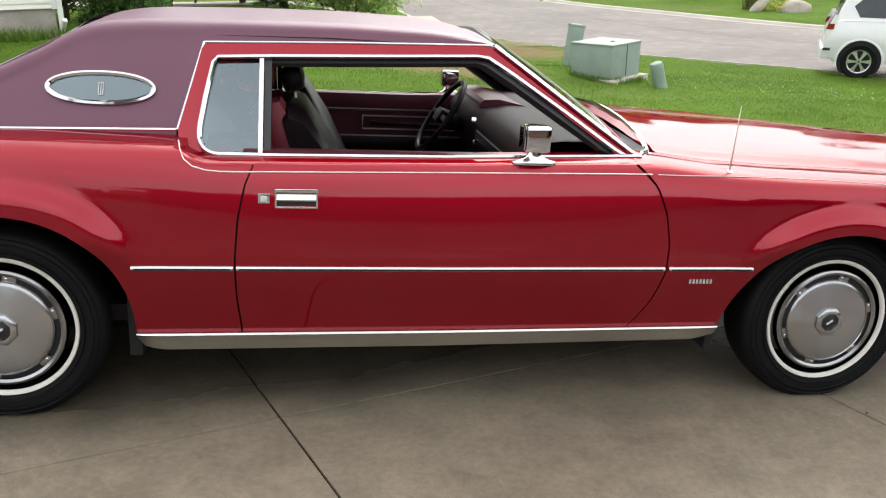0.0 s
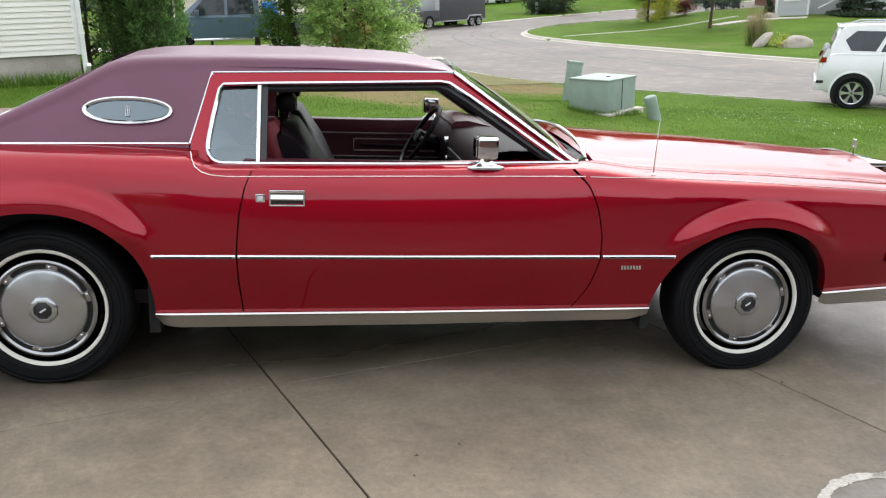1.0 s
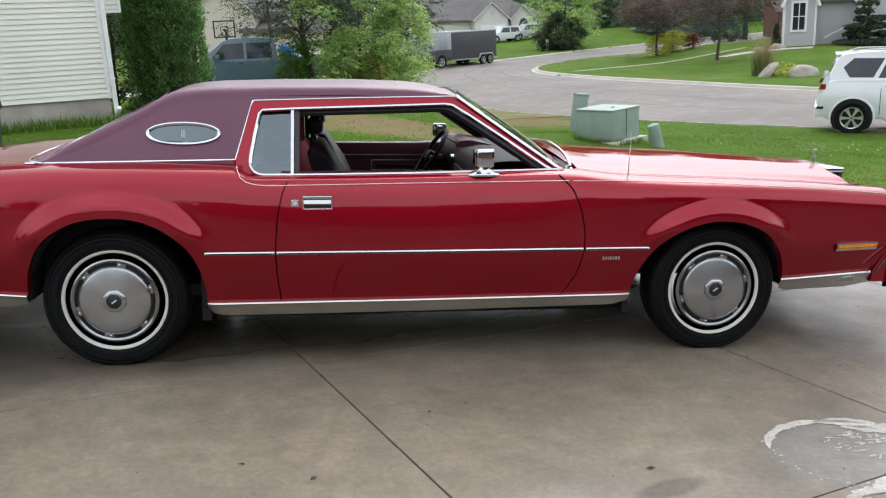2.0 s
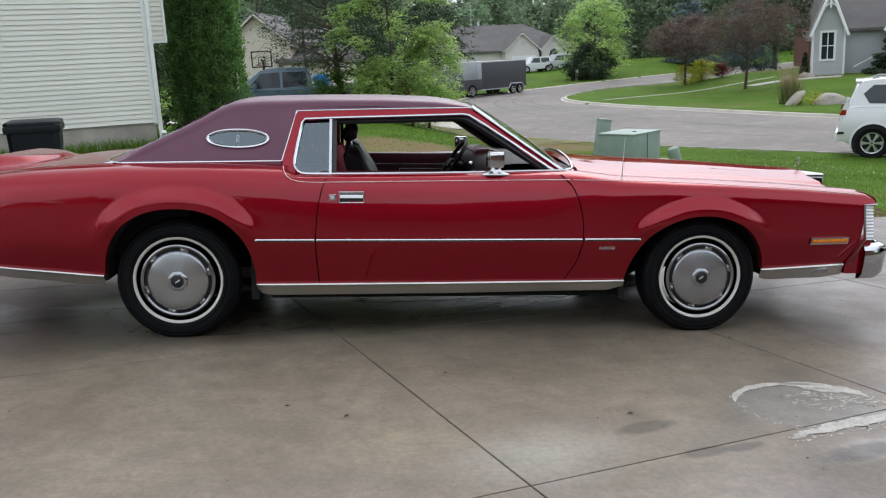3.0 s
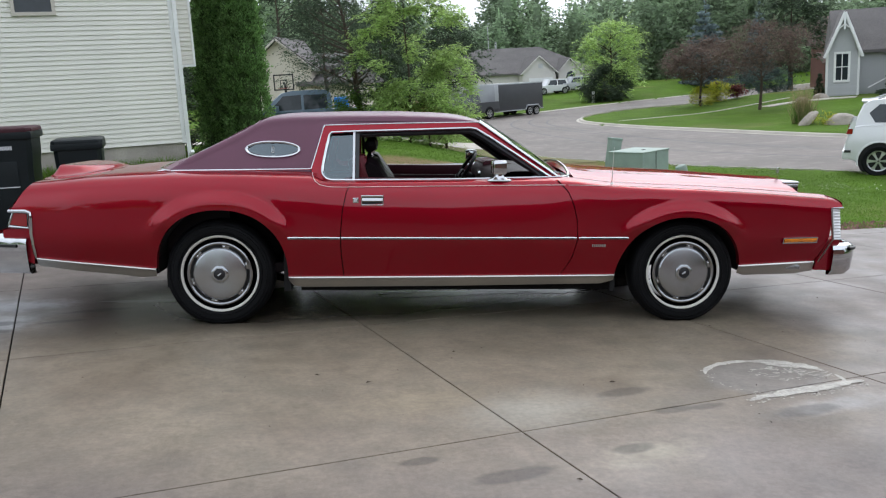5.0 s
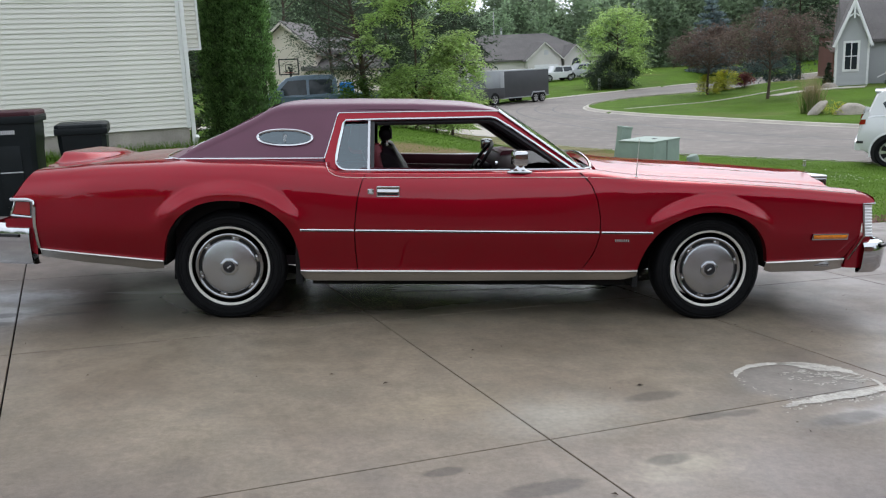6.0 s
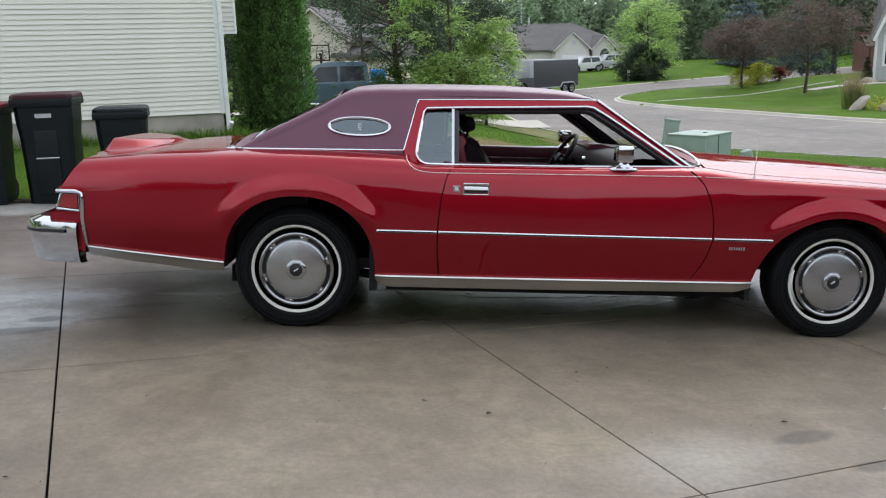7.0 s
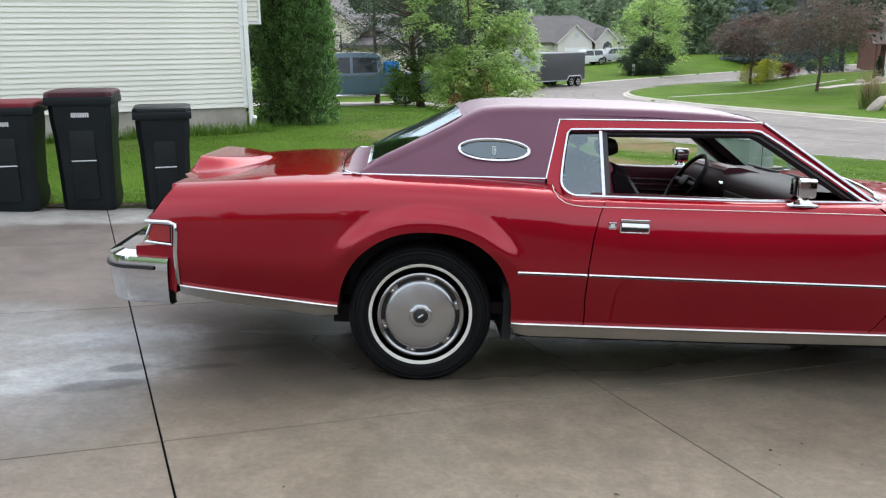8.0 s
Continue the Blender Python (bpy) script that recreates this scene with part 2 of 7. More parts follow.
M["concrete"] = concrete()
M["joint"] = surface("dark_joint_filler", (0.006, 0.0055, 0.005), 0.95, spec=0.05, grain=(90, 0.3), stain=(4, 0.2))
M["stain_white"] = surface("white_paint_residue", (0.345, 0.322, 0.28), 0.6, grain=(90, 0.25), stain=(14, 0.2))
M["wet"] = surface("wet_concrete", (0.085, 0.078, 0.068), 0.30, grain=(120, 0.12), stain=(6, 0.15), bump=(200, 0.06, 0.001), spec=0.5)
M["grass"] = surface("lawn", (0.078, 0.140, 0.015), 0.85, grain=(55, 0.30), stain=(0.5, 0.18), bump=(70, 0.7, 0.03), second=(0.150, 0.155, 0.055), second_scale=0.22, second_at=(0.55, 0.75), spec=0.05)


def dry_areas(m, areas, color):
    """Thin, straw-coloured turf in ragged areas (x, y, half width, half length) of a lawn."""
    n, l = m.node_tree.nodes, m.node_tree.links
    b = n["Principled BSDF"]
    here = n.new("ShaderNodeNewGeometry").outputs["Position"]
    rag, fine = n.new("ShaderNodeTexNoise"), n.new("ShaderNodeTexNoise")
    rag.inputs["Scale"].default_value, rag.inputs["Detail"].default_value = 0.9, 6.0
    fine.inputs["Scale"].default_value, fine.inputs["Detail"].default_value = 7.0, 4.0
    l.new(here, rag.inputs["Vector"])
    l.new(here, fine.inputs["Vector"])
    for x, y, rx, ry in areas:
        mp = n.new("ShaderNodeMapping")
        mp.inputs["Location"].default_value = (-x / rx, -y / ry, 0)
        mp.inputs["Scale"].default_value = (1 / rx, 1 / ry, 0)
        l.new(here, mp.inputs["Vector"])
        far = n.new("ShaderNodeVectorMath")
        far.operation = "LENGTH"
        l.new(mp.outputs["Vector"], far.inputs[0])
        total = far.outputs["Value"]
        for noise, amount in ((rag, 1.3), (fine, 0.9)):
            add = n.new("ShaderNodeMath")
            add.operation = "MULTIPLY_ADD"
            add.inputs[1].default_value = amount
            l.new(noise.outputs["Fac"], add.inputs[0])
            l.new(total, add.inputs[2])
            total = add.outputs["Value"]
        r = n.new("ShaderNodeMapRange")
        r.inputs["From Min"].default_value, r.inputs["From Max"].default_value = 1.7, 2.35
        r.inputs["To Min"].default_value, r.inputs["To Max"].default_value = 0.85, 0.0
        l.new(total, r.inputs["Value"])
        x_mix = n.new("ShaderNodeMixRGB")
        x_mix.inputs["Color2"].default_value = (*color, 1)
        l.new(r.outputs["Result"], x_mix.inputs["Fac"])
        l.new(b.inputs["Base Color"].links[0].from_socket, x_mix.inputs["Color1"])
        l.new(x_mix.outputs["Color"], b.inputs["Base Color"])


DRY_AREAS = ((1.9, 12.3, 2.7, 2.1), (6.2, 20.0, 1.9, 3.2))
dry_areas(M["grass"], DRY_AREAS, (0.205, 0.140, 0.075))
M["blade"] = surface("grass_blade", (0.115, 0.205, 0.028), 0.6, grain=(9, 0.2), stain=(0.5, 0.2), bump=(9, 0.0, 0.01), spec=0.25, island=0.2, thin=0.5)
M["dry"] = surface("dry_turf", (0.155, 0.140, 0.055), 0.9, grain=(30, 0.3), stain=(1.2, 0.3), bump=(60, 0.6, 0.02), second=(0.11, 0.17, 0.035), second_scale=1.1, second_at=(0.52, 0.72), spec=0.2)
M["asphalt"] = surface("worn_asphalt", (0.158, 0.136, 0.119), 0.75, grain=(60, 0.18), stain=(0.35, 0.16), second=(0.195, 0.170, 0.150), second_scale=2.3, second_at=(0.5, 0.66), bump=(120, 0.4, 0.006), spec=0.3)
M["tar"] = surface("dark_crack_filler", (0.10, 0.097, 0.095), 0.8, grain=(30, 0.2), stain=(1.0, 0.25))
M["soil"] = surface("bare_soil", (0.060, 0.044, 0.030), 0.9, grain=(40, 0.3), stain=(5, 0.3), bump=(60, 0.6, 0.02), spec=0.1, second=(0.19, 0.17, 0.13), second_scale=9.0, second_at=(0.55, 0.68))
M["kerb"] = surface("pale_kerb_concrete", (0.42, 0.385, 0.325), 0.8, grain=(50, 0.12), stain=(0.8, 0.12))
M["siding"] = surface("cream_vinyl_siding", (0.68, 0.66, 0.59), 0.5, grain=(60, 0.03), stain=(0.7, 0.05), bump=(90, 0.05, 0.001), random_amount=0.02)
M["siding_grey"] = surface("grey_siding", (0.44, 0.445, 0.445), 0.55, grain=(60, 0.04), stain=(0.7, 0.05), random_amount=0.03)
M["stucco"] = surface("beige_wall", (0.60, 0.54, 0.45), 0.7, grain=(30, 0.05), stain=(0.5, 0.06))
M["pale_wall"] = surface("off_white_wall", (0.62, 0.59, 0.54), 0.7, grain=(30, 0.05), stain=(0.5, 0.06))
M["white_trim"] = surface("white_trim_paint", (0.74, 0.74, 0.72), 0.45, grain=(60, 0.03), stain=(2, 0.05))
M["roof_grey"] = surface("grey_shingle", (0.115, 0.105, 0.10), 0.9, grain=(14, 0.22), stain=(0.8, 0.12), bump=(20, 0.4, 0.02))
M["brick_brown"] = surface("brown_wall", (0.115, 0.048, 0.031), 0.8, grain=(14, 0.2), stain=(0.8, 0.12))
M["foundation"] = surface("foundation_concrete", (0.33, 0.30, 0.26), 0.85, grain=(40, 0.12), stain=(2, 0.2))
M["bin"] = surface("dark_green_black_plastic", (0.006, 0.009, 0.010), 0.45, spec=0.22, grain=(120, 0.12), stain=(4, 0.25), bump=(200, 0.08, 0.001))
M["lid_red"] = surface("dark_red_plastic_lid", (0.115, 0.008, 0.013), 0.5, grain=(120, 0.1), stain=(5, 0.2), spec=0.25)
M["lid_maroon"] = surface("dull_maroon_plastic_lid", (0.040, 0.007, 0.011), 0.5, grain=(120, 0.1), stain=(5, 0.25), spec=0.25)
M["print_grey"] = surface("pale_print", (0.5, 0.5, 0.5), 0.5, grain=(120, 0.1), stain=(5, 0.1))
M["utility"] = surface("pale_green_steel", (0.235, 0.300, 0.252), 0.6, grain=(60, 0.05), stain=(3, 0.12))
M["bark"] = surface("bark", (0.065, 0.045, 0.032), 0.9, grain=(30, 0.3), stain=(4, 0.25), bump=(40, 0.6, 0.02), stretch=(1, 1, 0.25))
M["leaf_green"] = surface("leaf_mid_green", (0.10, 0.19, 0.030), 0.55, grain=(3, 0.15), stain=(0.5, 0.2), bump=(3, 0, 0.01), island=0.45, spec=0.3, thin=0.5)
M["leaf_light"] = surface("leaf_light_green", (0.38, 0.52, 0.17), 0.5, grain=(3, 0.15), stain=(0.5, 0.2), bump=(3, 0, 0.01), island=0.4, spec=0.3, thin=0.5)
# darker leaf copy that paints shade into the gaps of a crown
M["leaf_inner"] = surface("leaf_inner_shade", (0.075, 0.135, 0.035), 0.6, grain=(3, 0.15), stain=(0.5, 0.2), bump=(3, 0, 0.01), island=0.5, spec=0.25, thin=0.3)
M["leaf_dark"] = surface("leaf_dark_green", (0.060, 0.086, 0.050), 0.6, grain=(3, 0.15), stain=(0.3, 0.25), bump=(3, 0, 0.01), island=0.5, spec=0.25, thin=0.5)
# leaf colour paled and greyed to carry the haze of distance
M["leaf_wood"] = surface("leaf_hazed_wood", (0.255, 0.335, 0.205), 0.7, grain=(3, 0.15), stain=(0.12, 0.45), bump=(3, 0, 0.01), island=0.45, spec=0.2, thin=0.5)
M["leaf_purple"] = surface("leaf_dull_purple", (0.140, 0.100, 0.080), 0.6, grain=(3, 0.15), stain=(0.5, 0.2), bump=(3, 0, 0.01), island=0.45, spec=0.25, thin=0.5)
M["leaf_blue"] = surface("spruce_blue_green", (0.16, 0.21, 0.21), 0.6, grain=(3, 0.15), stain=(0.5, 0.2), bump=(3, 0, 0.01), island=0.4, spec=0.25, thin=0.5)
M["leaf_juniper"] = surface("juniper_dark_blue_green", (0.060, 0.090, 0.080), 0.6, grain=(3, 0.15), stain=(0.5, 0.2), bump=(3, 0, 0.01), island=0.45, spec=0.25, thin=0.4)
M["leaf_yellow"] = surface("leaf_yellow_green", (0.42, 0.43, 0.04), 0.55, grain=(3, 0.15), stain=(0.9, 0.2), bump=(3, 0, 0.01), island=0.35, spec=0.3, thin=0.5)
M["leaf_red"] = surface("leaf_dark_red", (0.15, 0.030, 0.025), 0.55, grain=(3, 0.15), stain=(0.9, 0.2), bump=(3, 0, 0.01), island=0.4, spec=0.3, thin=0.5)
M["straw"] = surface("straw_grass", (0.30, 0.24, 0.13), 0.7, grain=(9, 0.15), stain=(1, 0.2), bump=(3, 0, 0.01), island=0.35, thin=0.5)
M["arbor"] = surface("arborvitae_green", (0.135, 0.240, 0.075), 0.6, grain=(4, 0.2), stain=(1.0, 0.25), bump=(3, 0, 0.01), island=0.55, spec=0.25, thin=0.5)
# darkened foliage colour, imitating shade deep inside the arborvitae
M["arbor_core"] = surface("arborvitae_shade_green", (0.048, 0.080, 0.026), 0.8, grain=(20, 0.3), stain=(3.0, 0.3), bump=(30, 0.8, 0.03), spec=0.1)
M["rock"] = surface("pale_boulder", (0.34, 0.30, 0.25), 0.8, grain=(18, 0.15), stain=(2, 0.2), bump=(20, 0.5, 0.02))
M["mulch"] = surface("red_brown_gravel", (0.20, 0.105, 0.085), 0.85, grain=(30, 0.2), stain=(3, 0.1), island=0.45)
M["suv_white"] = surface("white_vehicle_paint", (0.66, 0.66, 0.66), 0.3, grain=(60, 0.02), stain=(2, 0.03), coat=0.8)
M["truck_blue"] = surface("grey_blue_vehicle_paint", (0.086, 0.136, 0.186), 0.3, grain=(60, 0.04), stain=(2, 0.05), coat=0.8)
M["trailer_dark"] = surface("charcoal_trailer_skin", (0.055, 0.056, 0.06), 0.35, grain=(60, 0.05), stain=(2, 0.06))
M["silver"] = surface("silver_vehicle_paint", (0.42, 0.43, 0.44), 0.3, 0.3, grain=(60, 0.04), stain=(2, 0.05))
M["alloy"] = surface("alloy_wheel", (0.62, 0.62, 0.63), 0.3, 0.9, grain=(60, 0.05), stain=(4, 0.1))
M["blue_tarp"] = surface("bright_blue_plastic", (0.02, 0.24, 0.66), 0.5, grain=(60, 0.05), stain=(4, 0.1))
M["orange_paint"] = surface("orange_red_paint", (0.36, 0.05, 0.02), 0.35, grain=(60, 0.04), stain=(2, 0.05), coat=0.6)
M["barge_beige"] = surface("beige_trim_paint", (0.50, 0.46, 0.40), 0.6, grain=(30, 0.05), stain=(0.5, 0.06))
M["roof_brown"] = surface("brown_shingle", (0.10, 0.066, 0.052), 0.9, grain=(14, 0.2), stain=(0.8, 0.12), bump=(20, 0.4, 0.02))
M["hydrant"] = surface("red_hydrant_paint", (0.30, 0.05, 0.04), 0.5, grain=(60, 0.05), stain=(4, 0.1))
M["flower_white"] = surface("white_clover_flower", (0.75, 0.75, 0.66), 0.7, grain=(9, 0.1), stain=(1, 0.1), island=0.2)


# ---------------------------------------------------------------- mesh helpers
def mesh(name, verts, faces, material, smooth=0.0):
    me = bpy.data.meshes.new(name)
    me.from_pydata([tuple(v) for v in verts], [], [tuple(f) for f in faces])
    me.materials.append(material)
    if smooth:
        me.polygons.foreach_set("use_smooth", [True] * len(me.polygons))
        me.set_sharp_from_angle(angle=radians(smooth))
    me.update()
    return me


def part(name, shape, material, parent=None, label="", smooth=40.0):
    """Links (verts, faces) as ONE mesh object, under a thing or a part where one is given."""
    ob = new(name, mesh(name, shape[0], shape[1], material, smooth))
    ob.parent = parent
    return tagged(ob, label)


def join(*shapes):
    v, f = [], []
    for sv, sf in shapes:
        k = len(v)
        v += list(sv)
        f += [tuple(i + k for i in face) for face in sf]
    return v, f


def moved(shape, m):
    return [tuple(m @ Vector(p)) for p in shape[0]], shape[1]


def box(x0, x1, y0, y1, z0, z1, bevel=0.0):
    bm = bmesh.new()
    bmesh.ops.create_cube(bm, size=1.0)
    for v in bm.verts:
        v.co = Vector(((x0 + x1) / 2 + v.co.x * (x1 - x0), (y0 + y1) / 2 + v.co.y * (y1 - y0), (z0 + z1) / 2 + v.co.z * (z1 - z0)))
    if bevel:
        bmesh.ops.bevel(bm, geom=bm.edges[:] + bm.verts[:], offset=bevel, segments=2, profile=0.6, affect="EDGES")
    return from_bm(bm)


def from_bm(bm):
    bm.verts.index_update()
    out = [tuple(v.co) for v in bm.verts], [tuple(v.index for v in f.verts) for f in bm.faces]
    bm.free()
    return out


def sheet(rows, flip=False, close=False):
    """A skin over rows of points, all of one length."""
    h, w = len(rows), len(rows[0])
    v = [p for r in rows for p in r]
    f = []
    for j in range(h - 1):
        for i in range(w if close else w - 1):
            q = (j * w + i, j * w + (i + 1) % w, (j + 1) * w + (i + 1) % w, (j + 1) * w + i)
            f.append(q[::-1] if flip else q)
    return v, f


def lathe(profile, n=40, axis="y"):
    """Turns (radius, along) pairs round an axis."""
    rows = []
    for r, a in profile:
        ring = []
        for k in range(n):
            c, s = math.cos(2 * math.pi * k / n) * r, math.sin(2 * math.pi * k / n) * r
            ring.append((c, a, s) if axis == "y" else (c, s, a))
        rows.append(ring)
    return sheet(rows, flip=axis == "y", close=True)


def tube(points, r, n=6, flat=1.0):
    """A rod with caps along a line of points."""
    pts = [Vector(p) for p in points]
    rings, last = [], None
    for i, p in enumerate(pts):
        d = (pts[min(i + 1, len(pts) - 1)] - pts[max(i - 1, 0)]).normalized()
        side = d.cross(Vector((0, 0, 1))) if last is None else last - d * last.dot(d)
        side = side.normalized() if side.length > 0.05 else Vector((0, 1, 0))
        last = side
        up = side.cross(d).normalized()
        rad = r[i] if isinstance(r, (list, tuple)) else r
        rings.append([tuple(p + side * math.cos(2 * math.pi * k / n) * rad * flat + up * math.sin(2 * math.pi * k / n) * rad) for k in range(n)])
    v, f = sheet(rings, close=True)
    f = f + [tuple(range(n))[::-1], tuple(len(v) - n + k for k in range(n))]
    return v, f


def prism(outline, axis, a, b):
    """An outline of (u, v) pairs, pushed from a to b along an axis."""
    n = len(outline)
    put = {"x": lambda u, v, w: (w, u, v), "y": lambda u, v, w: (u, w, v), "z": lambda u, v, w: (u, v, w)}[axis]
    v = [put(u, t, a) for u, t in outline] + [put(u, t, b) for u, t in outline]
    f = [tuple(range(n)), tuple(range(2 * n - 1, n - 1, -1))] + [(i, i + n, (i + 1) % n + n, (i + 1) % n) for i in range(n)]
    return v, f


def thing(name, label, category, group="", m=None, kind=""):
    ob = new(name)
    if m is not None:
        ob.matrix_basis = m
    return tagged(ob, label, category, group, kind)


def lerp_table(*pairs):
    xs, ys = [p[0] for p in pairs], [p[1] for p in pairs]
    return lambda x: float(np.interp(x, xs, ys))


def soft(x, a, b):
    t = min(1.0, max(0.0, (x - a) / (b - a)))
    return t * t * (3 - 2 * t)


# the slope of the drive, on which the car stands: it falls to the street
SLOPE = Matrix(((0.9979873, -0.0013016, 0.0634, 0), (-0.0013016, 0.9991583, 0.041, 0), (-0.0634, -0.041, 0.9971456, 0), (0, 0, 0, 1)))
# the slab grid lies askew to the car
GRID = SLOPE @ Matrix.Translation((1.660, -1.995, 0)) @ pose(0, 0, 0, 0, 0, 20.6)
GRID_BACK = GRID.inverted()
BAY = 2.08
HOUSE_TURN = 20.6
ROAD_Z = -1.42


def inside_drive(x, y):
    g = GRID_BACK @ Vector((x, y, -(0.0636 * x + 0.0411 * y)))
    return (-15.4 if g.y < 4.2 else -7.3) < g.x < 17.0 and -9.3 < g.y < (8.25 if g.x < 0.05 else 4.5)


def land(x, y):
    """Height of the ground."""
    plane = -(0.0636 * x + 0.0411 * y)
    flat = ROAD_Z + 0.02 + 0.008 * max(0.0, y - 60) + 0.65 * soft(x, 19, 30) * soft(y, 30, 44)
    flat += 0.40 * soft(y, 79, 90)
    plane += 0.17 * math.exp(-((x - 6.1) ** 2 + (y - 12.9) ** 2) / 2.2)
    right = max(plane, flat) if plane > flat + 0.1 else flat + 0.1 * max(0.0, min(1.0, (plane - flat + 0.1) / 0.2)) ** 2
    left = -0.03 - 0.0190 * max(0.0, y - 13) if y < 22 else 0.12 - 0.036 * (y - 13)
    left = max(left, flat) - 0.17 * math.exp(-((x + 2) ** 2 + (y - 28.8) ** 2) / 30)
    w = soft(-x, -5.5, 0.5) * soft(y, 4.8, 9.0)
    near = plane if y < 4.8 and x < 10 else right
    if x < -4 and y < 9:
        near = max(plane, -0.1) if x > -14 else 0.3
    return near * (1 - w) + left * w
# ---------------------------------------------------------------- street, ground, drive
def smooth_line(points, n):
    """n points at even steps along a smooth line through the given ones."""
    p = [Vector((*q, 0)) for q in points]
    p = [2 * p[0] - p[1]] + p + [2 * p[-1] - p[-2]]
    out = []
    for i in range(1, len(p) - 2):
        for k in range(12):
            t = k / 12
            a, b, c, d = p[i - 1:i + 3]
            out.append(0.5 * (2 * b + (c - a) * t + (2 * a - 5 * b + 4 * c - d) * t * t + (3 * b - a - 3 * c + d) * t ** 3))
    out.append(p[-2])
    run = np.cumsum([0] + [(out[i + 1] - out[i]).length for i in range(len(out) - 1)])
    at = np.linspace(0, run[-1], n)
    return [(float(np.interp(s, run, [q.x for q in out])), float(np.interp(s, run, [q.y for q in out]))) for s in at]


STREET_NEAR = smooth_line([(34, -9), (22, 4), (16.8, 11), (13.2, 15.8), (10.5, 18.7), (8.4, 21.3), (6.6, 24.5), (5.4, 30), (5.0, 38), (5.6, 46), (7.6, 53.5), (10.5, 58), (13.5, 61.3), (20.5, 68), (31, 77), (52, 92)], 80)
STREET_FAR = smooth_line([(44, -3), (30, 9), (23.5, 18), (18.5, 25.4), (15.3, 33.3), (13.8, 37.4), (12.8, 42), (12.7, 45), (13.5, 48.5), (15.1, 51.5), (18.2, 55.5), (24.8, 59.6), (36, 66), (58, 80)], 80)


def road_height(x, y):
    return ROAD_Z + 0.008 * max(0.0, y - 60)


road_rows = []
for (ax, ay), (bx, by) in zip(STREET_NEAR, STREET_FAR):
    road_rows.append([(ax + (bx - ax) * t, ay + (by - ay) * t, road_height(0, ay + (by - ay) * t) + 0.05 * (1 - (2 * t - 1) ** 2) - 0.03) for t in np.linspace(0, 1, 9)])
tagged(part("road", sheet(road_rows, flip=True), M["asphalt"]), "worn grey asphalt street curving past the lawns", "road", kind="structure")
for name, line, out, wide, tall in (("kerb", STREET_NEAR, 1, 0.42, 0.35), ("kerb", STREET_FAR, -1, 0.62, 1.0)):
    rows = []
    for i, (x, y) in enumerate(line):
        a, b = line[max(i - 1, 0)], line[min(i + 1, len(line) - 1)]
        d = Vector((b[0] - a[0], b[1] - a[1], 0)).normalized()
        n = Vector((-d.y, d.x, 0)) * out
        z = road_height(x, y)
        rows.append([(x - n.x * o * wide, y - n.y * o * wide, z + h * tall) for o, h in ((0.42, -0.05), (0.40, -0.012), (0.16, -0.004), (0.05, 0.085), (-0.16, 0.10), (-0.18, -0.15))])
    tagged(part(name, sheet(rows, flip=out > 0), M["kerb"]), "pale rolled concrete kerb along the street", "kerb", kind="structure")

road_poly = np.array(STREET_NEAR + STREET_FAR[::-1])


def in_road(x, y):
    px, py = road_poly[:, 0], road_poly[:, 1]
    qx, qy = np.roll(px, -1), np.roll(py, -1)
    cross = ((py > y) != (qy > y)) & (x < (qx - px) * (y - py) / (qy - py + 1e-12) + px)
    return bool(cross.sum() % 2)


def to_road(x, y):
    """Distance from the edge of the street."""
    px, py = road_poly[:, 0], road_poly[:, 1]
    dx, dy = np.roll(px, -1) - px, np.roll(py, -1) - py
    t = np.clip(((x - px) * dx + (y - py) * dy) / (dx * dx + dy * dy + 1e-9), 0, 1)
    return float(np.sqrt(((px + dx * t - x) ** 2 + (py + dy * t - y) ** 2).min()))


gx = np.concatenate([np.linspace(-200, -24, 9), np.linspace(-20, 34, 109), np.linspace(36, 80, 23), np.linspace(95, 260, 8)])
gy = np.concatenate([np.linspace(-120, -12, 8), np.linspace(-10, 34, 89), np.linspace(35, 90, 56), np.linspace(95, 300, 12)])
rows = []
for y in gy:
    row = []
    for x in gx:
        z = land(x, y)
        if inside_drive(x, y):
            z = -(0.0636 * x + 0.0411 * y) - 0.10
        elif in_road(x, y):
            z = road_height(x, y) - 0.10
        else:
            z += 0.012 * noise.noise((x * 0.9, y * 0.9, 0))
            if y > 40 and -5 < x < 80:
                k = soft(to_road(x, y), 0.4, 5.0)
                z = z * k + (road_height(x, y) + 0.06) * (1 - k)
        row.append((x, y, z))
    rows.append(row)
tagged(part("ground", sheet(rows), M["grass"]), "green mown lawn reaching to the street and beyond", "lawn", kind="structure")

# concrete slabs of the drive, each a piece with rounded edges and a gap between
drive = tagged(part("driveway", moved(join(sheet([[(u, v, -0.010) for u in (-14.5, 16.6)] for v in (-9.35, 4.49)]), sheet([[(u, v, -0.010) for u in (-7.2, -0.01)] for v in (4.495, 8.18)])), GRID), M["joint"], None, "", 0.0),
               "damp grey-brown concrete drive in square slabs", "driveway", kind="structure")


def slab_mesh(u0, u1, v0, v1):
    prof = ((0.0, -0.10), (0.0, -0.004), (0.001, -0.0012), (0.003, 0.0))
    rows = []
    for o, z in prof:
        a, b = 0.0042 + o * 0.6, 0.0031 + o * 0.5  # the long joints are cut wider than the cross joints
        rows.append([(u0 + a, v0 + b, z), (u1 - a, v0 + b, z), (u1 - a, v1 - b, z), (u0 + a, v1 - b, z)])
    v, f = sheet(rows, close=True)
    return v, f + [(12, 13, 14, 15)]


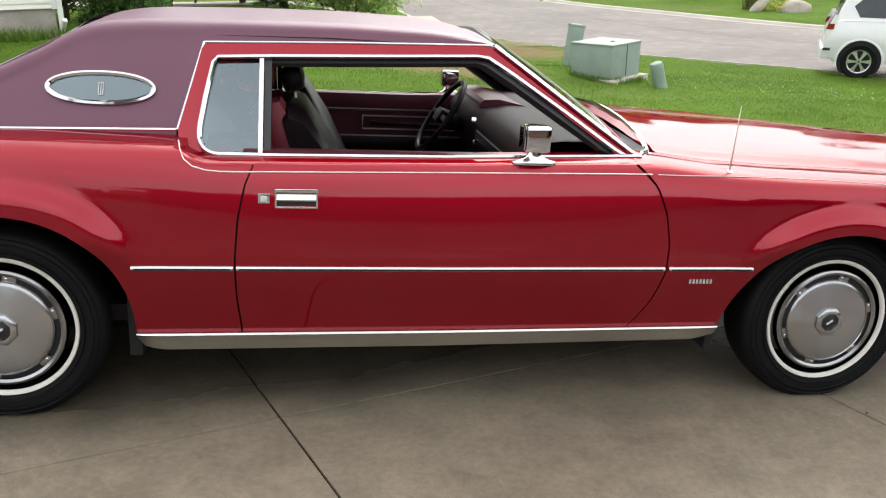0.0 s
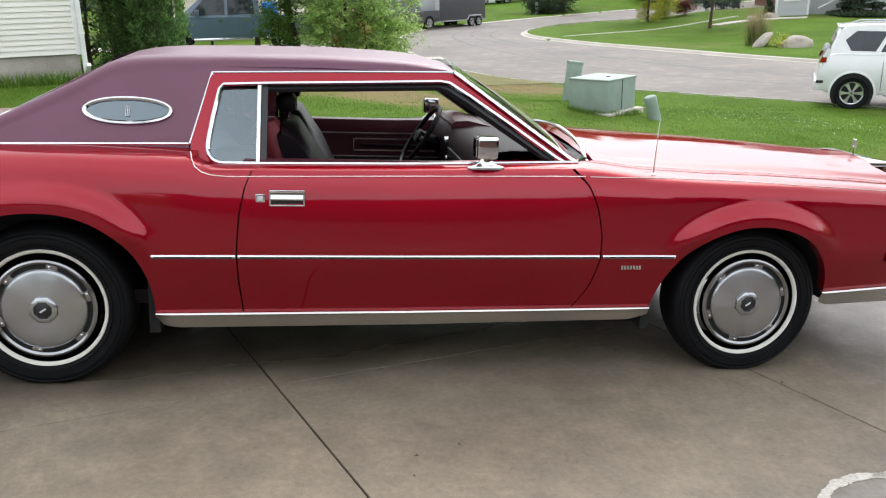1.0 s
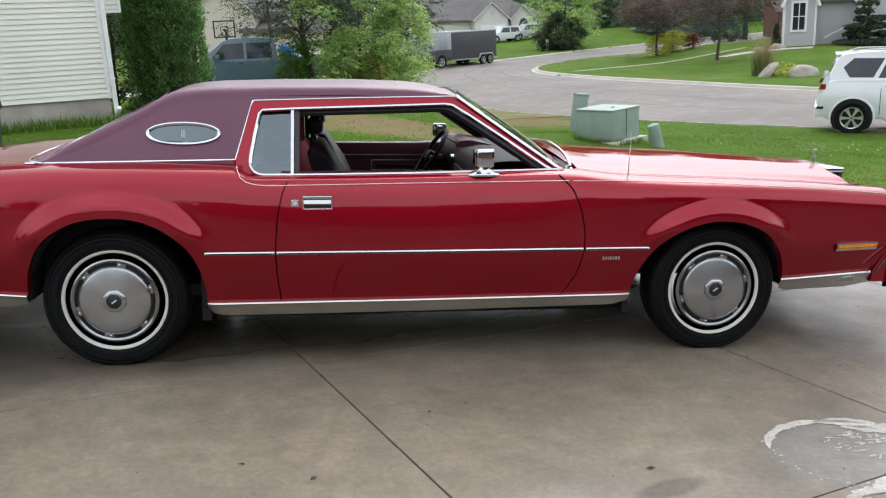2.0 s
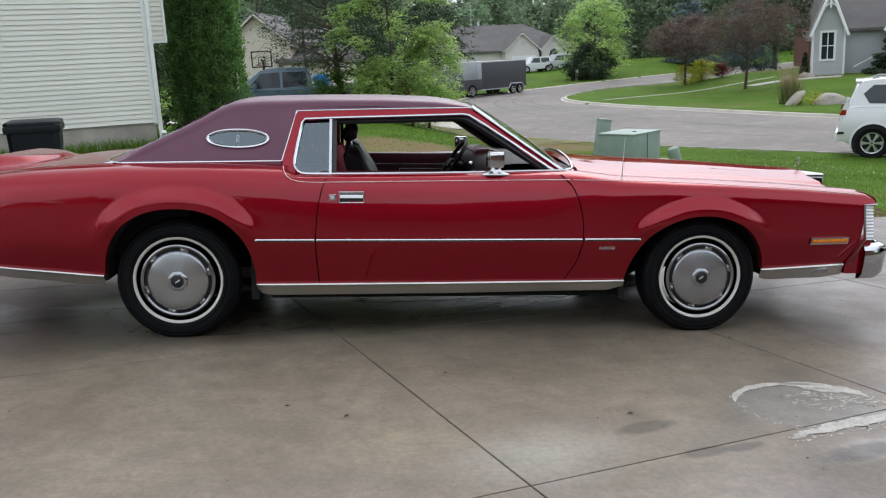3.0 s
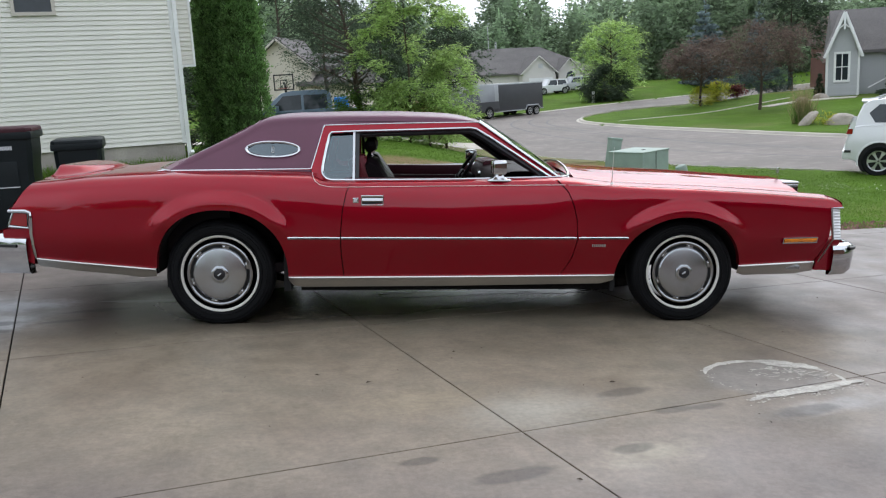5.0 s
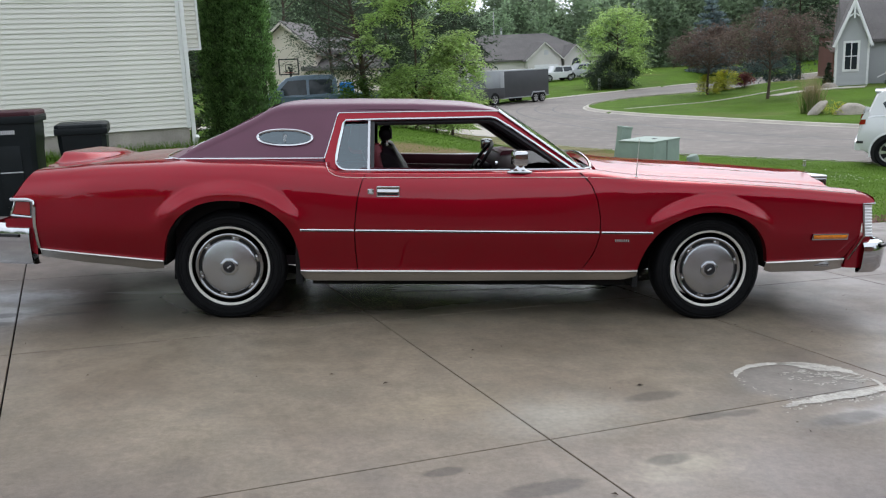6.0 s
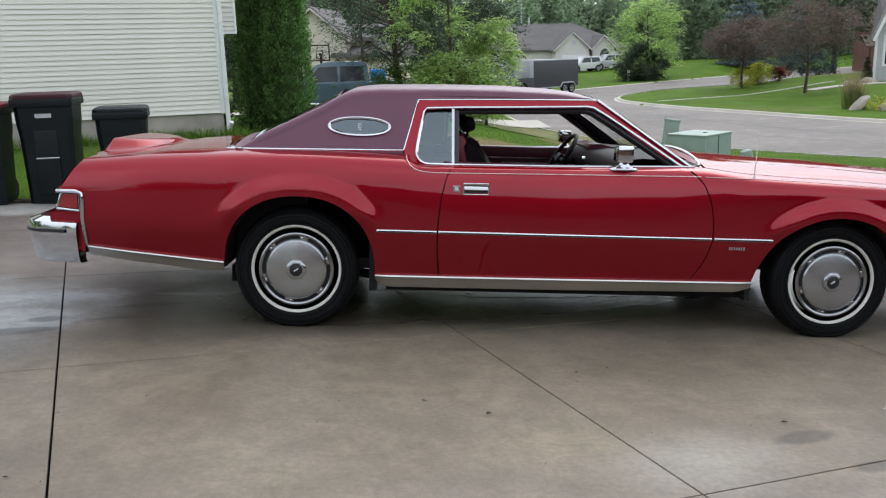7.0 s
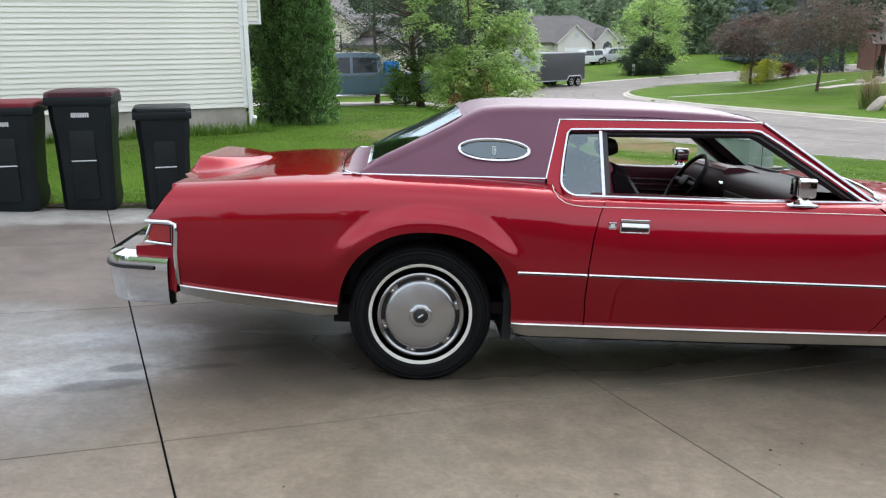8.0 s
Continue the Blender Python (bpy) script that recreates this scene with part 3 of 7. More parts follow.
shared = {}
for i in range(-7, 9):
    for j in range(-5, 4):
        u0, u1, v0, v1 = i * BAY, (i + 1) * BAY, j * BAY, (j + 1) * BAY
        if i < -4 and j > 1:
            continue
        if i == -4 and j > 1:
            u0 = -7.25
        if j == -5:
            v0 = -9.38
        if j == 2:
            if i >= 0:
                v1 = v0 + 0.34
        elif j == 3:
            if i >= 0:
                continue
            v1 = 8.2
        key = (round(u1 - u0, 3), round(v1 - v0, 3))
        if key not in shared:
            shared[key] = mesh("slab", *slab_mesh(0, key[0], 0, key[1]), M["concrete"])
        s = new("slab", shared[key])
        s.parent = drive
        s.matrix_basis = GRID @ Matrix.Translation((u0, v0, 0.0003 * ((i * 7 + j * 5) % 5)))


def blotch(cx, cy, rx, ry, turn, seed, n=36, rough=0.35):
    rnd = random.Random(seed)
    ph = [rnd.uniform(0, 6.28) for _ in range(6)]
    pts = []
    for k in range(n):
        a = 2 * math.pi * k / n
        r = 1 + rough * (0.5 * math.sin(2 * a + ph[0]) + 0.3 * math.sin(3 * a + ph[1]) + 0.25 * math.sin(5 * a + ph[2]) + 0.2 * math.sin(9 * a + ph[3]) + 0.15 * math.sin(13 * a + ph[4]))
        x, y = math.cos(a) * r * rx, math.sin(a) * r * ry
        c, s = math.cos(radians(turn)), math.sin(radians(turn))
        pts.append((cx + x * c - y * s, cy + x * s + y * c, 0.0020))
    return pts, [tuple(range(n))]


# traces of white on the slabs, in the car's axes
flecks = []
rnd = random.Random(4)


def crust(a0, a1, r0, r1, n, seed):
    """A ragged crescent of residue round the ring, thick in its middle."""
    k = random.Random(seed)
    outer_line, inner_line = [], []
    for i in range(n + 1):
        t = i / n
        a = radians(a0 + (a1 - a0) * t)
        swell = math.sin(math.pi * min(1.0, max(0.0, t))) ** 0.6
        mid = (r0 + r1) / 2
        half = (r1 - r0) / 2 * swell * (0.9 + 0.7 * noise.noise((a * 6.0, seed * 3.1, 0)) + 0.35 * noise.noise((a * 22.0, seed, 0))) + 0.004
        outer_line.append((3.12 + 0.355 * (mid + half) * math.cos(a), -1.265 + 0.30 * (mid + half) * math.sin(a), 0.0022))
        inner_line.append((3.12 + 0.355 * (mid - half) * math.cos(a), -1.265 + 0.30 * (mid - half) * math.sin(a), 0.0022))
    return sheet([inner_line, outer_line], flip=True)


flecks.append(crust(22, 95, 0.82, 1.13, 70, 1))
flecks.append(crust(40, 78, 0.70, 0.90, 50, 5))
flecks.append(crust(58, 168, 0.925, 1.065, 70, 2))
flecks.append(crust(-20, 8, 0.97, 1.05, 30, 3))
for k in range(110):
    a, q = rnd.uniform(0, 6.28), math.sqrt(rnd.random())
    flecks.append(blotch(3.24 + 0.22 * q * math.cos(a), -1.20 + 0.13 * q * math.sin(a), rnd.uniform(0.003, 0.020), rnd.uniform(0.002, 0.008), rnd.uniform(-15, 45), k + 200, 11, 0.6))
for k in range(90):
    a = radians(rnd.uniform(0, 330))
    flecks.append(blotch(3.12 + 0.355 * rnd.gauss(0.98, 0.05) * math.cos(a), -1.265 + 0.30 * rnd.gauss(0.98, 0.05) * math.sin(a), rnd.uniform(0.003, 0.012), rnd.uniform(0.002, 0.006), rnd.uniform(0, 180), k + 700, 9))
for k in range(9):  # the pale drag mark beside the ring
    t = (k + 0.5) / 9
    flecks.append(moved(blotch(2.86 + 0.66 * t, -1.605 + 0.254 * t + rnd.gauss(0, 0.008), rnd.uniform(0.07, 0.12), 0.012 + 0.022 * math.sin(math.pi * t) * rnd.uniform(0.7, 1.2), 21 + rnd.uniform(-5, 5), k + 900, 40, 0.5), pose(0, 0, 0.0003 * k)))
for k in range(120):
    t = rnd.random()
    flecks.append(blotch(2.80 + 0.75 * t, -1.60 + 0.28 * t + rnd.gauss(-0.05, 0.03), rnd.uniform(0.004, 0.016), rnd.uniform(0.002, 0.006), 21 + rnd.uniform(-30, 30), k + 400, 9))
flecks = [f for f in flecks if f[0]]
tagged(part("paint_traces", moved(join(*flecks), SLOPE), M["stain_white"], None, "", 0.0), "flaking white residue ring on the concrete", "stain", kind="stuff")
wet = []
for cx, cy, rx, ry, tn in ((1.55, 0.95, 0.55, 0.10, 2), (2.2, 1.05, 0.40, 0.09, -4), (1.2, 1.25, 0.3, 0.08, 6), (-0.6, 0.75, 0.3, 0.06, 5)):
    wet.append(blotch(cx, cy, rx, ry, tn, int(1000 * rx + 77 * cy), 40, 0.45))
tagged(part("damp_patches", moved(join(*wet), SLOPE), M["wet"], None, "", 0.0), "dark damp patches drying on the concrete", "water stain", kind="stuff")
# fallen bits of leaf and twig
crumbs = []
for k in range(85):
    x, y = rnd.uniform(-3.0, 4.5), rnd.uniform(-2.6, 0.9)
    s = rnd.uniform(0.003, 0.012) * (2.0 if k % 9 == 0 else 1)
    a = rnd.uniform(0, 6.28)
    c, d = math.cos(a) * s, math.sin(a) * s
    crumbs.append(([(x - c, y - d, 0.003), (x + d * 0.4, y - c * 0.4, 0.006), (x + c, y + d, 0.004), (x - d * 0.4, y + c * 0.4, 0.009)], [(0, 1, 2, 3)]))
tagged(part("leaf_crumbs", moved(join(*crumbs), SLOPE), M["bark"], None, "", 0.0), "scattered dry leaf crumbs on the drive", "leaf litter", kind="stuff")
# a strip of red-brown gravel along the edge of the drive
stones = []
for k in range(1500):
    u, v = rnd.uniform(4.0, 16.5), rnd.uniform(4.52, 4.98)
    s = rnd.uniform(0.014, 0.035)
    stones.append(([(u - s, v, 0.0), (u, v - s, 0.0), (u + s, v, 0.0), (u, v + s, 0.0), (u + rnd.uniform(-.3, .3) * s, v, s * rnd.uniform(0.8, 1.5))], [(0, 1, 4), (1, 2, 4), (2, 3, 4), (3, 0, 4)]))
gravel_base = sheet([[(u, v, -0.012) for u in np.linspace(3.9, 16.8, 8)] for v in (4.50, 4.75, 5.02)])
tagged(part("gravel_strip", moved(join(gravel_base, *stones), GRID), M["mulch"], None, "", 0.0), "strip of red-brown gravel beside the drive", "gravel", kind="stuff")
# a narrow pale walk across the far lawn, and a path to the grey house
for line, half in (([(13.4, 42.1), (16.0, 43.7), (18.7, 45.1), (23.0, 46.9), (27.0, 48.6)], 0.11), ([(23.6, 44.6), (25.0, 44.9), (26.5, 44.6), (28.5, 43.2)], 0.5)):
    pts = smooth_line(line, 26)
    rows = []
    for i, (x, y) in enumerate(pts):
        a, b = pts[max(i - 1, 0)], pts[min(i + 1, len(pts) - 1)]
        d = Vector((b[0] - a[0], b[1] - a[1], 0)).normalized()
        rows.append([(x + d.y * o, y - d.x * o, land(x + d.y * o, y - d.x * o) + h) for o, h in ((-half, -0.05), (-half, 0.035), (half, 0.035), (half, -0.05))])
    tagged(part("walkway", sheet(rows), M["kerb"], None, "", 0.0), "narrow pale concrete walk across the lawn", "pavement", kind="structure")
# dark sealed cracks and tyre arcs on the street
marks = []
rnd = random.Random(77)
for k in range(9):
    i = 14 + 5 * k + rnd.randrange(3)
    a, b = STREET_NEAR[min(i, 78)], STREET_FAR[min(i, 78)]
    rows, wob = [], 0.0
    for t in np.linspace(0.05, rnd.uniform(0.5, 0.95), 24):
        wob += rnd.gauss(0, 0.10)
        x, y = a[0] + (b[0] - a[0]) * t + wob, a[1] + (b[1] - a[1]) * t + wob * 0.6
        z = road_height(0, y) + 0.05 * (1 - (2 * t - 1) ** 2) - 0.03 + 0.004
        rows.append([(x - 0.02, y - 0.025, z), (x + 0.02, y + 0.025, z)])
    marks.append(sheet(rows))
for t0, i0, i1, drift in ((0.35, 20, 60, 0.12), (0.62, 24, 64, -0.15), (0.5, 16, 50, 0.3)):
    rows = []
    for i in range(i0, i1):
        t = t0 + drift * (i - i0) / (i1 - i0)
        a, b = STREET_NEAR[i], STREET_FAR[i]
        x, y = a[0] + (b[0] - a[0]) * t, a[1] + (b[1] - a[1]) * t
        z = road_height(0, y) + 0.05 * (1 - (2 * t - 1) ** 2) - 0.03 + 0.004
        rows.append([(x - 0.05, y - 0.02, z), (x + 0.05, y + 0.02, z)])
    marks.append(sheet(rows))
tagged(part("street_cracks", join(*marks), M["tar"], None, "", 0.0), "dark cracks and tyre arcs across the asphalt", "road marks", kind="stuff")
# worn earth along the drive's edge by the bins
edge_rows = [[(*(q := GRID @ Vector((u, v + 0.10 * math.sin(u * 2.3) * (v - 8.2), 0.0))).to_2d(), land(q.x, q.y) + 0.016) for u in np.linspace(-7.0, -0.2, 34)] for v in (8.17, 8.24, 8.32, 8.42)]
tagged(part("worn_verge", sheet(edge_rows), M["soil"]), "worn earthy strip between drive and lawn", "bare ground", kind="structure")
# the neighbour's drive
nd = [[(x, y, land(x, y) + 0.03) for x in np.linspace(-14, 6.0, 24)] for y in (27.2, 29.0, 31.0)]
nd = [[(x, y + 0.10 * (x + 4), land(x, y + 0.10 * (x + 4)) + 0.04) for x, y, _ in r] for r in nd]
tagged(part("neighbour_drive", sheet(nd), M["kerb"]), "pale concrete drive across the lawn", "driveway", kind="structure")
# bare turf by the street
verge = [(k, p) for k, p in enumerate(STREET_NEAR) if 20.5 < p[1] < 31]
dry_rows = []
for k, (x, y) in verge:
    a, b = STREET_NEAR[k - 1], STREET_NEAR[k + 1]
    d = Vector((b[0] - a[0], b[1] - a[1], 0)).normalized()
    wide = 3.4 + 0.7 * math.sin(y * 1.3)
    dry_rows.append([(x - d.y * o, y + d.x * o, land(x - d.y * o, y + d.x * o) + 0.014) for o in np.linspace(0.22, wide, 9)])
tagged(part("dry_turf", sheet(dry_rows), M["dry"]), "thin brown turf between lawn and street", "dry grass", kind="structure")


def blades(name, spots, height, per, material, label, category, spread=0.05, lean=0.5, seed=1, width=0.010):
    rnd = random.Random(seed)
    v, f = [], []
    for x, y, z in spots:
        for _ in range(per):
            bx, by = x + rnd.gauss(0, spread), y + rnd.gauss(0, spread)
            a = rnd.uniform(0, 6.28)
            h = height * rnd.uniform(0.6, 1.3)
            lx, ly = rnd.gauss(0, lean) * h, rnd.gauss(0, lean) * h
            c, s = math.cos(a) * width, math.sin(a) * width
            k = len(v)
            v += [(bx - c, by - s, z - 0.01), (bx + c, by + s, z - 0.01), (bx + lx, by + ly, z + h)]
            f.append((k, k + 1, k + 2))
    return tagged(part(name, (v, f), material, None, "", 0.0), label, category, kind="stuff")


rnd = random.Random(11)
spots = []
while len(spots) < 52000:
    y = 5.0 + 24 * rnd.random() ** 1.4
    x = rnd.uniform(-5.5 - 0.2 * y, 6.5 + 0.55 * y)
    thin_here = any(math.hypot((x - a) / c, (y - b) / d) < 1.0 for a, b, c, d in DRY_AREAS)
    if not inside_drive(x, y) and not in_road(x, y) and not (thin_here and rnd.random() < 0.8):
        spots.append((x, y, land(x, y)))
blades("lawn_grass", spots, 0.026, 5, M["blade"], "short green lawn grass blades", "grass", 0.07, 0.7, 2, 0.0055)
spots = []
while len(spots) < 380:
    u = rnd.random() ** 0.45
    x, y = 5.5 + 8.5 * u + rnd.gauss(0, 0.9), 12.0 - 6.0 * u + rnd.gauss(0, 0.8) + 2.8
    if not inside_drive(x, y) and not in_road(x, y):
        spots.append((x, y, land(x, y) + 0.05))
v, f = [], []
for x, y, z in spots:
    s, k = rnd.uniform(0.005, 0.010), len(v)
    v += [(x - s, y, z), (x, y - s, z), (x + s, y, z), (x, y + s, z), (x, y, z + s), (x, y, z - s)]
    f += [(k + a, k + b, k + 4) for a, b in ((0, 1), (1, 2), (2, 3), (3, 0))] + [(k + b, k + a, k + 5) for a, b in ((0, 1), (1, 2), (2, 3), (3, 0))]
tagged(part("clover_flowers", (v, f), M["flower_white"], None, "", 0.0), "small white clover flowers in the lawn", "flowers", kind="stuff")
# ---------------------------------------------------------------- the red coupe
MID = 0.93  # its middle line; the near side is at small y
plan_y = lerp_table((-1.95, 0.06), (-1.3, 0.0), (-0.9, -0.045), (-0.4, -0.07), (0.45, -0.08), (1.5, -0.09), (2.65, -0.085), (3.3, -0.05), (3.9, 0.045), (4.25, 0.09))
shoulder_z = lerp_table((-1.3, 0.895), (-1.17, 0.917), (-0.8, 0.952), (-0.27, 0.982), (0.15, 0.985), (0.5, 0.978), (0.87, 0.957), (1.5, 0.955), (2.14, 0.968), (2.3, 0.958),
                        (2.53, 0.930), (2.83, 0.914), (3.22, 0.899), (3.64, 0.873), (3.86, 0.854), (4.07, 0.838), (4.16, 0.828), (4.25, 0.79))
roll_in = lerp_table((0, 0.115), (0.008, 0.096), (0.02, 0.0745), (0.035, 0.058), (0.055, 0.044), (0.085, 0.0315), (0.12, 0.0222), (0.16, 0.0152), (0.20, 0.0097), (0.24, 0.0055), (0.28, 0.0027), (0.32, 0.001), (0.37, 0.0))
tuck_in = lerp_table((0.25, 0.100), (0.33, 0.080), (0.42, 0.054), (0.49, 0.030), (0.535, 0.014), (0.57, 0.005), (0.61, 0.001), (0.66, 0.0))
roll_tight = lerp_table((-1.3, 1.9), (0.2, 1.75), (0.9, 1.25), (1.5, 1.15), (2.1, 1.3), (2.45, 2.6), (2.8, 4.0), (4.2, 4.0))  # the shoulder is crisper on the wings than on the doors
ARCHES = ((0.02, 0.330, 0.418, 0.432, 2.25), (3.03, 0.330, 0.430, 0.388, 2.05))


def arch_ratio(x, z, arch):
    xc, zc, a, b, n = arch
    return ((abs(x - xc) / a) ** n + (max(0.0, z - zc) / b) ** n) ** (1 / n)


def arch_z(x, arch):
    xc, zc, a, b, n = arch
    d = abs(x - xc) / a
    return None if d >= 1 else zc + b * (1 - d ** n) ** (1 / n)


def side_y(x, z):
    y = plan_y(x) + roll_in(max(0.0, shoulder_z(x) - z) * roll_tight(x)) + tuck_in(z)
    for arch in ARCHES:
        r = arch_ratio(x, z, arch)
        y -= 0.042 * (1 - soft(r, 1.10, 1.29)) * soft(z, 0.56, 0.70)
    return y


def mirrored(shape):
    return [(x, 2 * MID - y, z) for x, y, z in shape[0]], [tuple(f[::-1]) for f in shape[1]]


def side_skin(x0, x1, low, top, left=None, right=None, arch=None, nx=40, nz=22, lip=0.05, extra=()):
    xs = set(np.linspace(x0, x1, nx).round(4))
    if arch:
        for k in range(33):
            x = arch[0] - math.cos(math.pi * k / 32) * arch[2] * 0.9995
            if x0 < x < x1:
                xs.add(round(x, 4))
        xs |= {round(arch[0] - arch[2] - 0.002, 4), round(arch[0] + arch[2] + 0.002, 4)}
    xs = sorted(x for x in xs if x0 - 0.001 <= x <= x1 + 0.001)
    rows = []
    steps = sorted([1 - (1 - k / nz) ** 1.5 for k in range(nz + 1)] + list(extra))
    for k in range(-1, len(steps)):
        row = []
        for xc in xs:
            zb = low(xc)
            if arch and arch_z(xc, arch) is not None:
                zb = max(zb, arch_z(xc, arch))
            z = zb + (top(xc) - zb) * steps[max(k, 0)]
            x = xc
            if left:
                x += left(z) * max(0.0, 1 - (xc - x0) / 0.35)
            if right:
                x += right(z) * max(0.0, 1 - (x1 - xc) / 0.35)
            z = zb + (top(x) - zb) * steps[max(k, 0)]
            row.append((x, side_y(x, z) + (lip if k < 0 else 0.0), z))
        rows.append(row)
    # turned edges front and rear give the panels their thickness
    rows = [[(r[0][0], r[0][1] + 0.03, r[0][2])] + r + [(r[-1][0], r[-1][1] + 0.03, r[-1][2])] for r in rows]
    return sheet(rows)


door_rear = lerp_table((0.337, 0.006), (0.463, -0.007), (0.609, -0.009), (0.755, 0.004), (0.863, 0.027), (0.93, 0.055))
door_front = lerp_table((0.319, -0.085), (0.379, -0.042), (0.454, -0.006), (0.566, 0.014), (0.677, 0.012), (0.788, -0.013), (0.88, -0.052), (0.95, -0.12))
belt_z = lerp_table((0.6, 0.93), (0.87, 0.931), (1.5, 0.938), (2.14, 0.955), (2.3, 0.958))
glass_y = lambda z: 0.080 + 0.62 * (z - 0.95)

car = thing("car", "dark red two-door coupe with maroon vinyl roof on the drive", "car", m=SLOPE)


def both(name, shape, material, label="", smooth=40.0):
    part(name, shape, material, car, label, smooth)
    part(name, mirrored(shape), material, car, label, smooth)


# rear quarter, door and front fender
tail_edge = lerp_table((0.44, 0.0), (0.744, 0.0), (0.749, -0.130), (0.785, -0.100), (0.86, -0.047), (0.90, -0.012), (0.92, 0.0))
nose_edge = lerp_table((0.38, -0.09), (0.41, -0.07), (0.505, -0.02), (0.55, -0.01), (0.763, 0.0), (0.768, 0.076), (0.79, 0.079), (0.806, 0.070), (0.820, 0.050), (0.832, 0.026), (0.84, 0.010))
dip = lerp_table((0.585, 0.0), (0.60, 0.004), (0.63, 0.022), (0.66, 0.034), (0.70, 0.040), (0.79, 0.032))
quarter_top = lambda x: shoulder_z(x) - dip(x)
quarter = side_skin(-1.17, 0.79 - 0.003, lerp_table((-1.17, 0.441), (-0.4, 0.374), (0.30, 0.374), (0.438, 0.317), (0.8, 0.317)), quarter_top, tail_edge, door_rear, ARCHES[0], 46, extra=(0.632, 0.648))
both("rear_quarter_panel", quarter, M["paint"])
door_shape = side_skin(0.79 + 0.003, 2.30 - 0.003, lambda x: 0.318, belt_z, door_rear, door_front, None, 40)
door_near = part("door", door_shape, M["paint"], car, "long red door with a chrome waist moulding")
door_far = part("door", mirrored(door_shape), M["paint"], car, "long red door with a chrome waist moulding")
fender = side_skin(2.30 + 0.003, 4.10, lerp_table((2.3, 0.320), (2.60, 0.327), (3.44, 0.378), (4.05, 0.392)), shoulder_z, door_front,
                   nose_edge, ARCHES[1], 44, extra=(0.828, 0.845))
both("front_fender", fender, M["paint"])
# a dark jamb behind each door gap
for gap, at in ((door_rear, 0.79), (door_front, 2.30)):
    rows = [[(at + gap(z) + d, side_y(at, z) + 0.022, z) for d in (-0.012, 0.012)] for z in np.linspace(0.33, 0.93, 14)]
    both("door_jamb", sheet(rows, flip=True), M["dark"])

# inward returns of the nose and the tail
nose_pts = [(4.10 + nose_edge(z), z) for z in (0.768, 0.78, 0.80, 0.812, 0.822, 0.832, 0.838)]
both("fender_nose", sheet([[(x, side_y(4.1, z) + 0.012, z) for x, z in nose_pts], [(x, 0.30, z) for x, z in nose_pts]], flip=True), M["paint"])
both("fender_nose_wall", box(4.03, 4.10, 0.14, 0.62, 0.36, 0.83), M["paint"])
tail_pts = [(-1.17 + tail_edge(z), z) for z in (0.749, 0.785, 0.82, 0.86, 0.89, 0.905, 0.916)]
both("tail_slope", sheet([[(x, side_y(max(x, -1.25), z) + 0.002, z) for x, z in tail_pts], [(x, 0.30, z) for x, z in tail_pts], [(x + 0.02, 0.66, z) for x, z in tail_pts]]), M["paint"])
# hood, fender tops, cowl and deck
rise_front = lerp_table((0, 0.0), (0.05, 0.006), (0.12, 0.004), (0.17, 0.002), (0.21, 0.006), (0.25, 0.020), (0.29, 0.026), (0.34, 0.032), (0.45, 0.044), (0.62, 0.057), (0.78, 0.065), (0.90, 0.068))
rise_rear = lerp_table((0, 0.0), (0.06, 0.012), (0.14, 0.018), (0.3, 0.024), (0.5, 0.030), (0.9, 0.034))


def deck_z(x, y):
    d = min(y, 2 * MID - y) - (plan_y(x) + 0.115)
    d = max(0.0, d)
    if x > 1.5:
        return shoulder_z(x) + rise_front(d) * (1 + 0.3 * soft(x, 3.6, 4.3))
    z = shoulder_z(x) + rise_rear(d) * (0.35 + 0.65 * soft(x, -1.15, -0.62))
    inside = 1 - math.sqrt(((y - MID) / 0.47) ** 2 + (max(0.0, x + 1.16) / 0.36) ** 2)
    if inside > 0:  # the wheel-shaped hump, with a crisp rim
        z += (0.072 - 0.17 * max(0.0, x + 1.13)) * soft(inside, 0.0, 0.30) * min(1.0, max(0.35, (x + 1.18) / 0.035))
    return z


def deck(x0, x1, d0, d1, nx, ny, front=None, back=None):
    rows = []
    for x in np.linspace(x0, x1, nx):
        edge = plan_y(x) + 0.115
        a = edge + d0
        b = (2 * MID - edge - d0) if d1 is None else edge + d1
        row = []
        for y in np.linspace(a, b, ny):
            xx = x + (front(y) * max(0.0, (x - x0) / (x1 - x0)) if front else 0.0)
            xx += back(y) * max(0.0, 1 - (x - x0) / 0.12) if back else 0.0
            row.append((xx, y, deck_z(x, y)))
        rows.append([(row[0][0], row[0][1], row[0][2] - 0.02)] + row + [(row[-1][0], row[-1][1], row[-1][2] - 0.02)])
    rows = [[(p[0], p[1], p[2] - 0.03) for p in rows[0]]] + rows + [[(p[0], p[1], p[2] - 0.05) for p in rows[-1]]]
    return sheet(rows, flip=True)


both("fender_top", deck(2.22, 4.108, 0.0, 0.168, 40, 8), M["paint"])
part("hood", deck(2.34, 3.985, 0.172, None, 44, 61, lambda y: 0.05 * (1 - soft(abs(y - MID), 0.20, 0.36))), M["paint"], car, "red hood with a raised centre crease")
part("trunk_lid", deck(-1.168, -0.34, 0.10, None, 74, 97, None, lambda y: -0.045 * min(1.0, max(0.0, (0.66 - abs(y - MID)) / 0.12))), M["paint"], car, "red trunk lid with a spare-wheel hump")
both("quarter_top", deck(-1.165, 0.62, 0.0, 0.097, 30, 4), M["paint"])
part("rear_panel", box(-1.235, -1.15, 0.2, 1.66, 0.40, 0.90, 0.02), M["paint"], car)

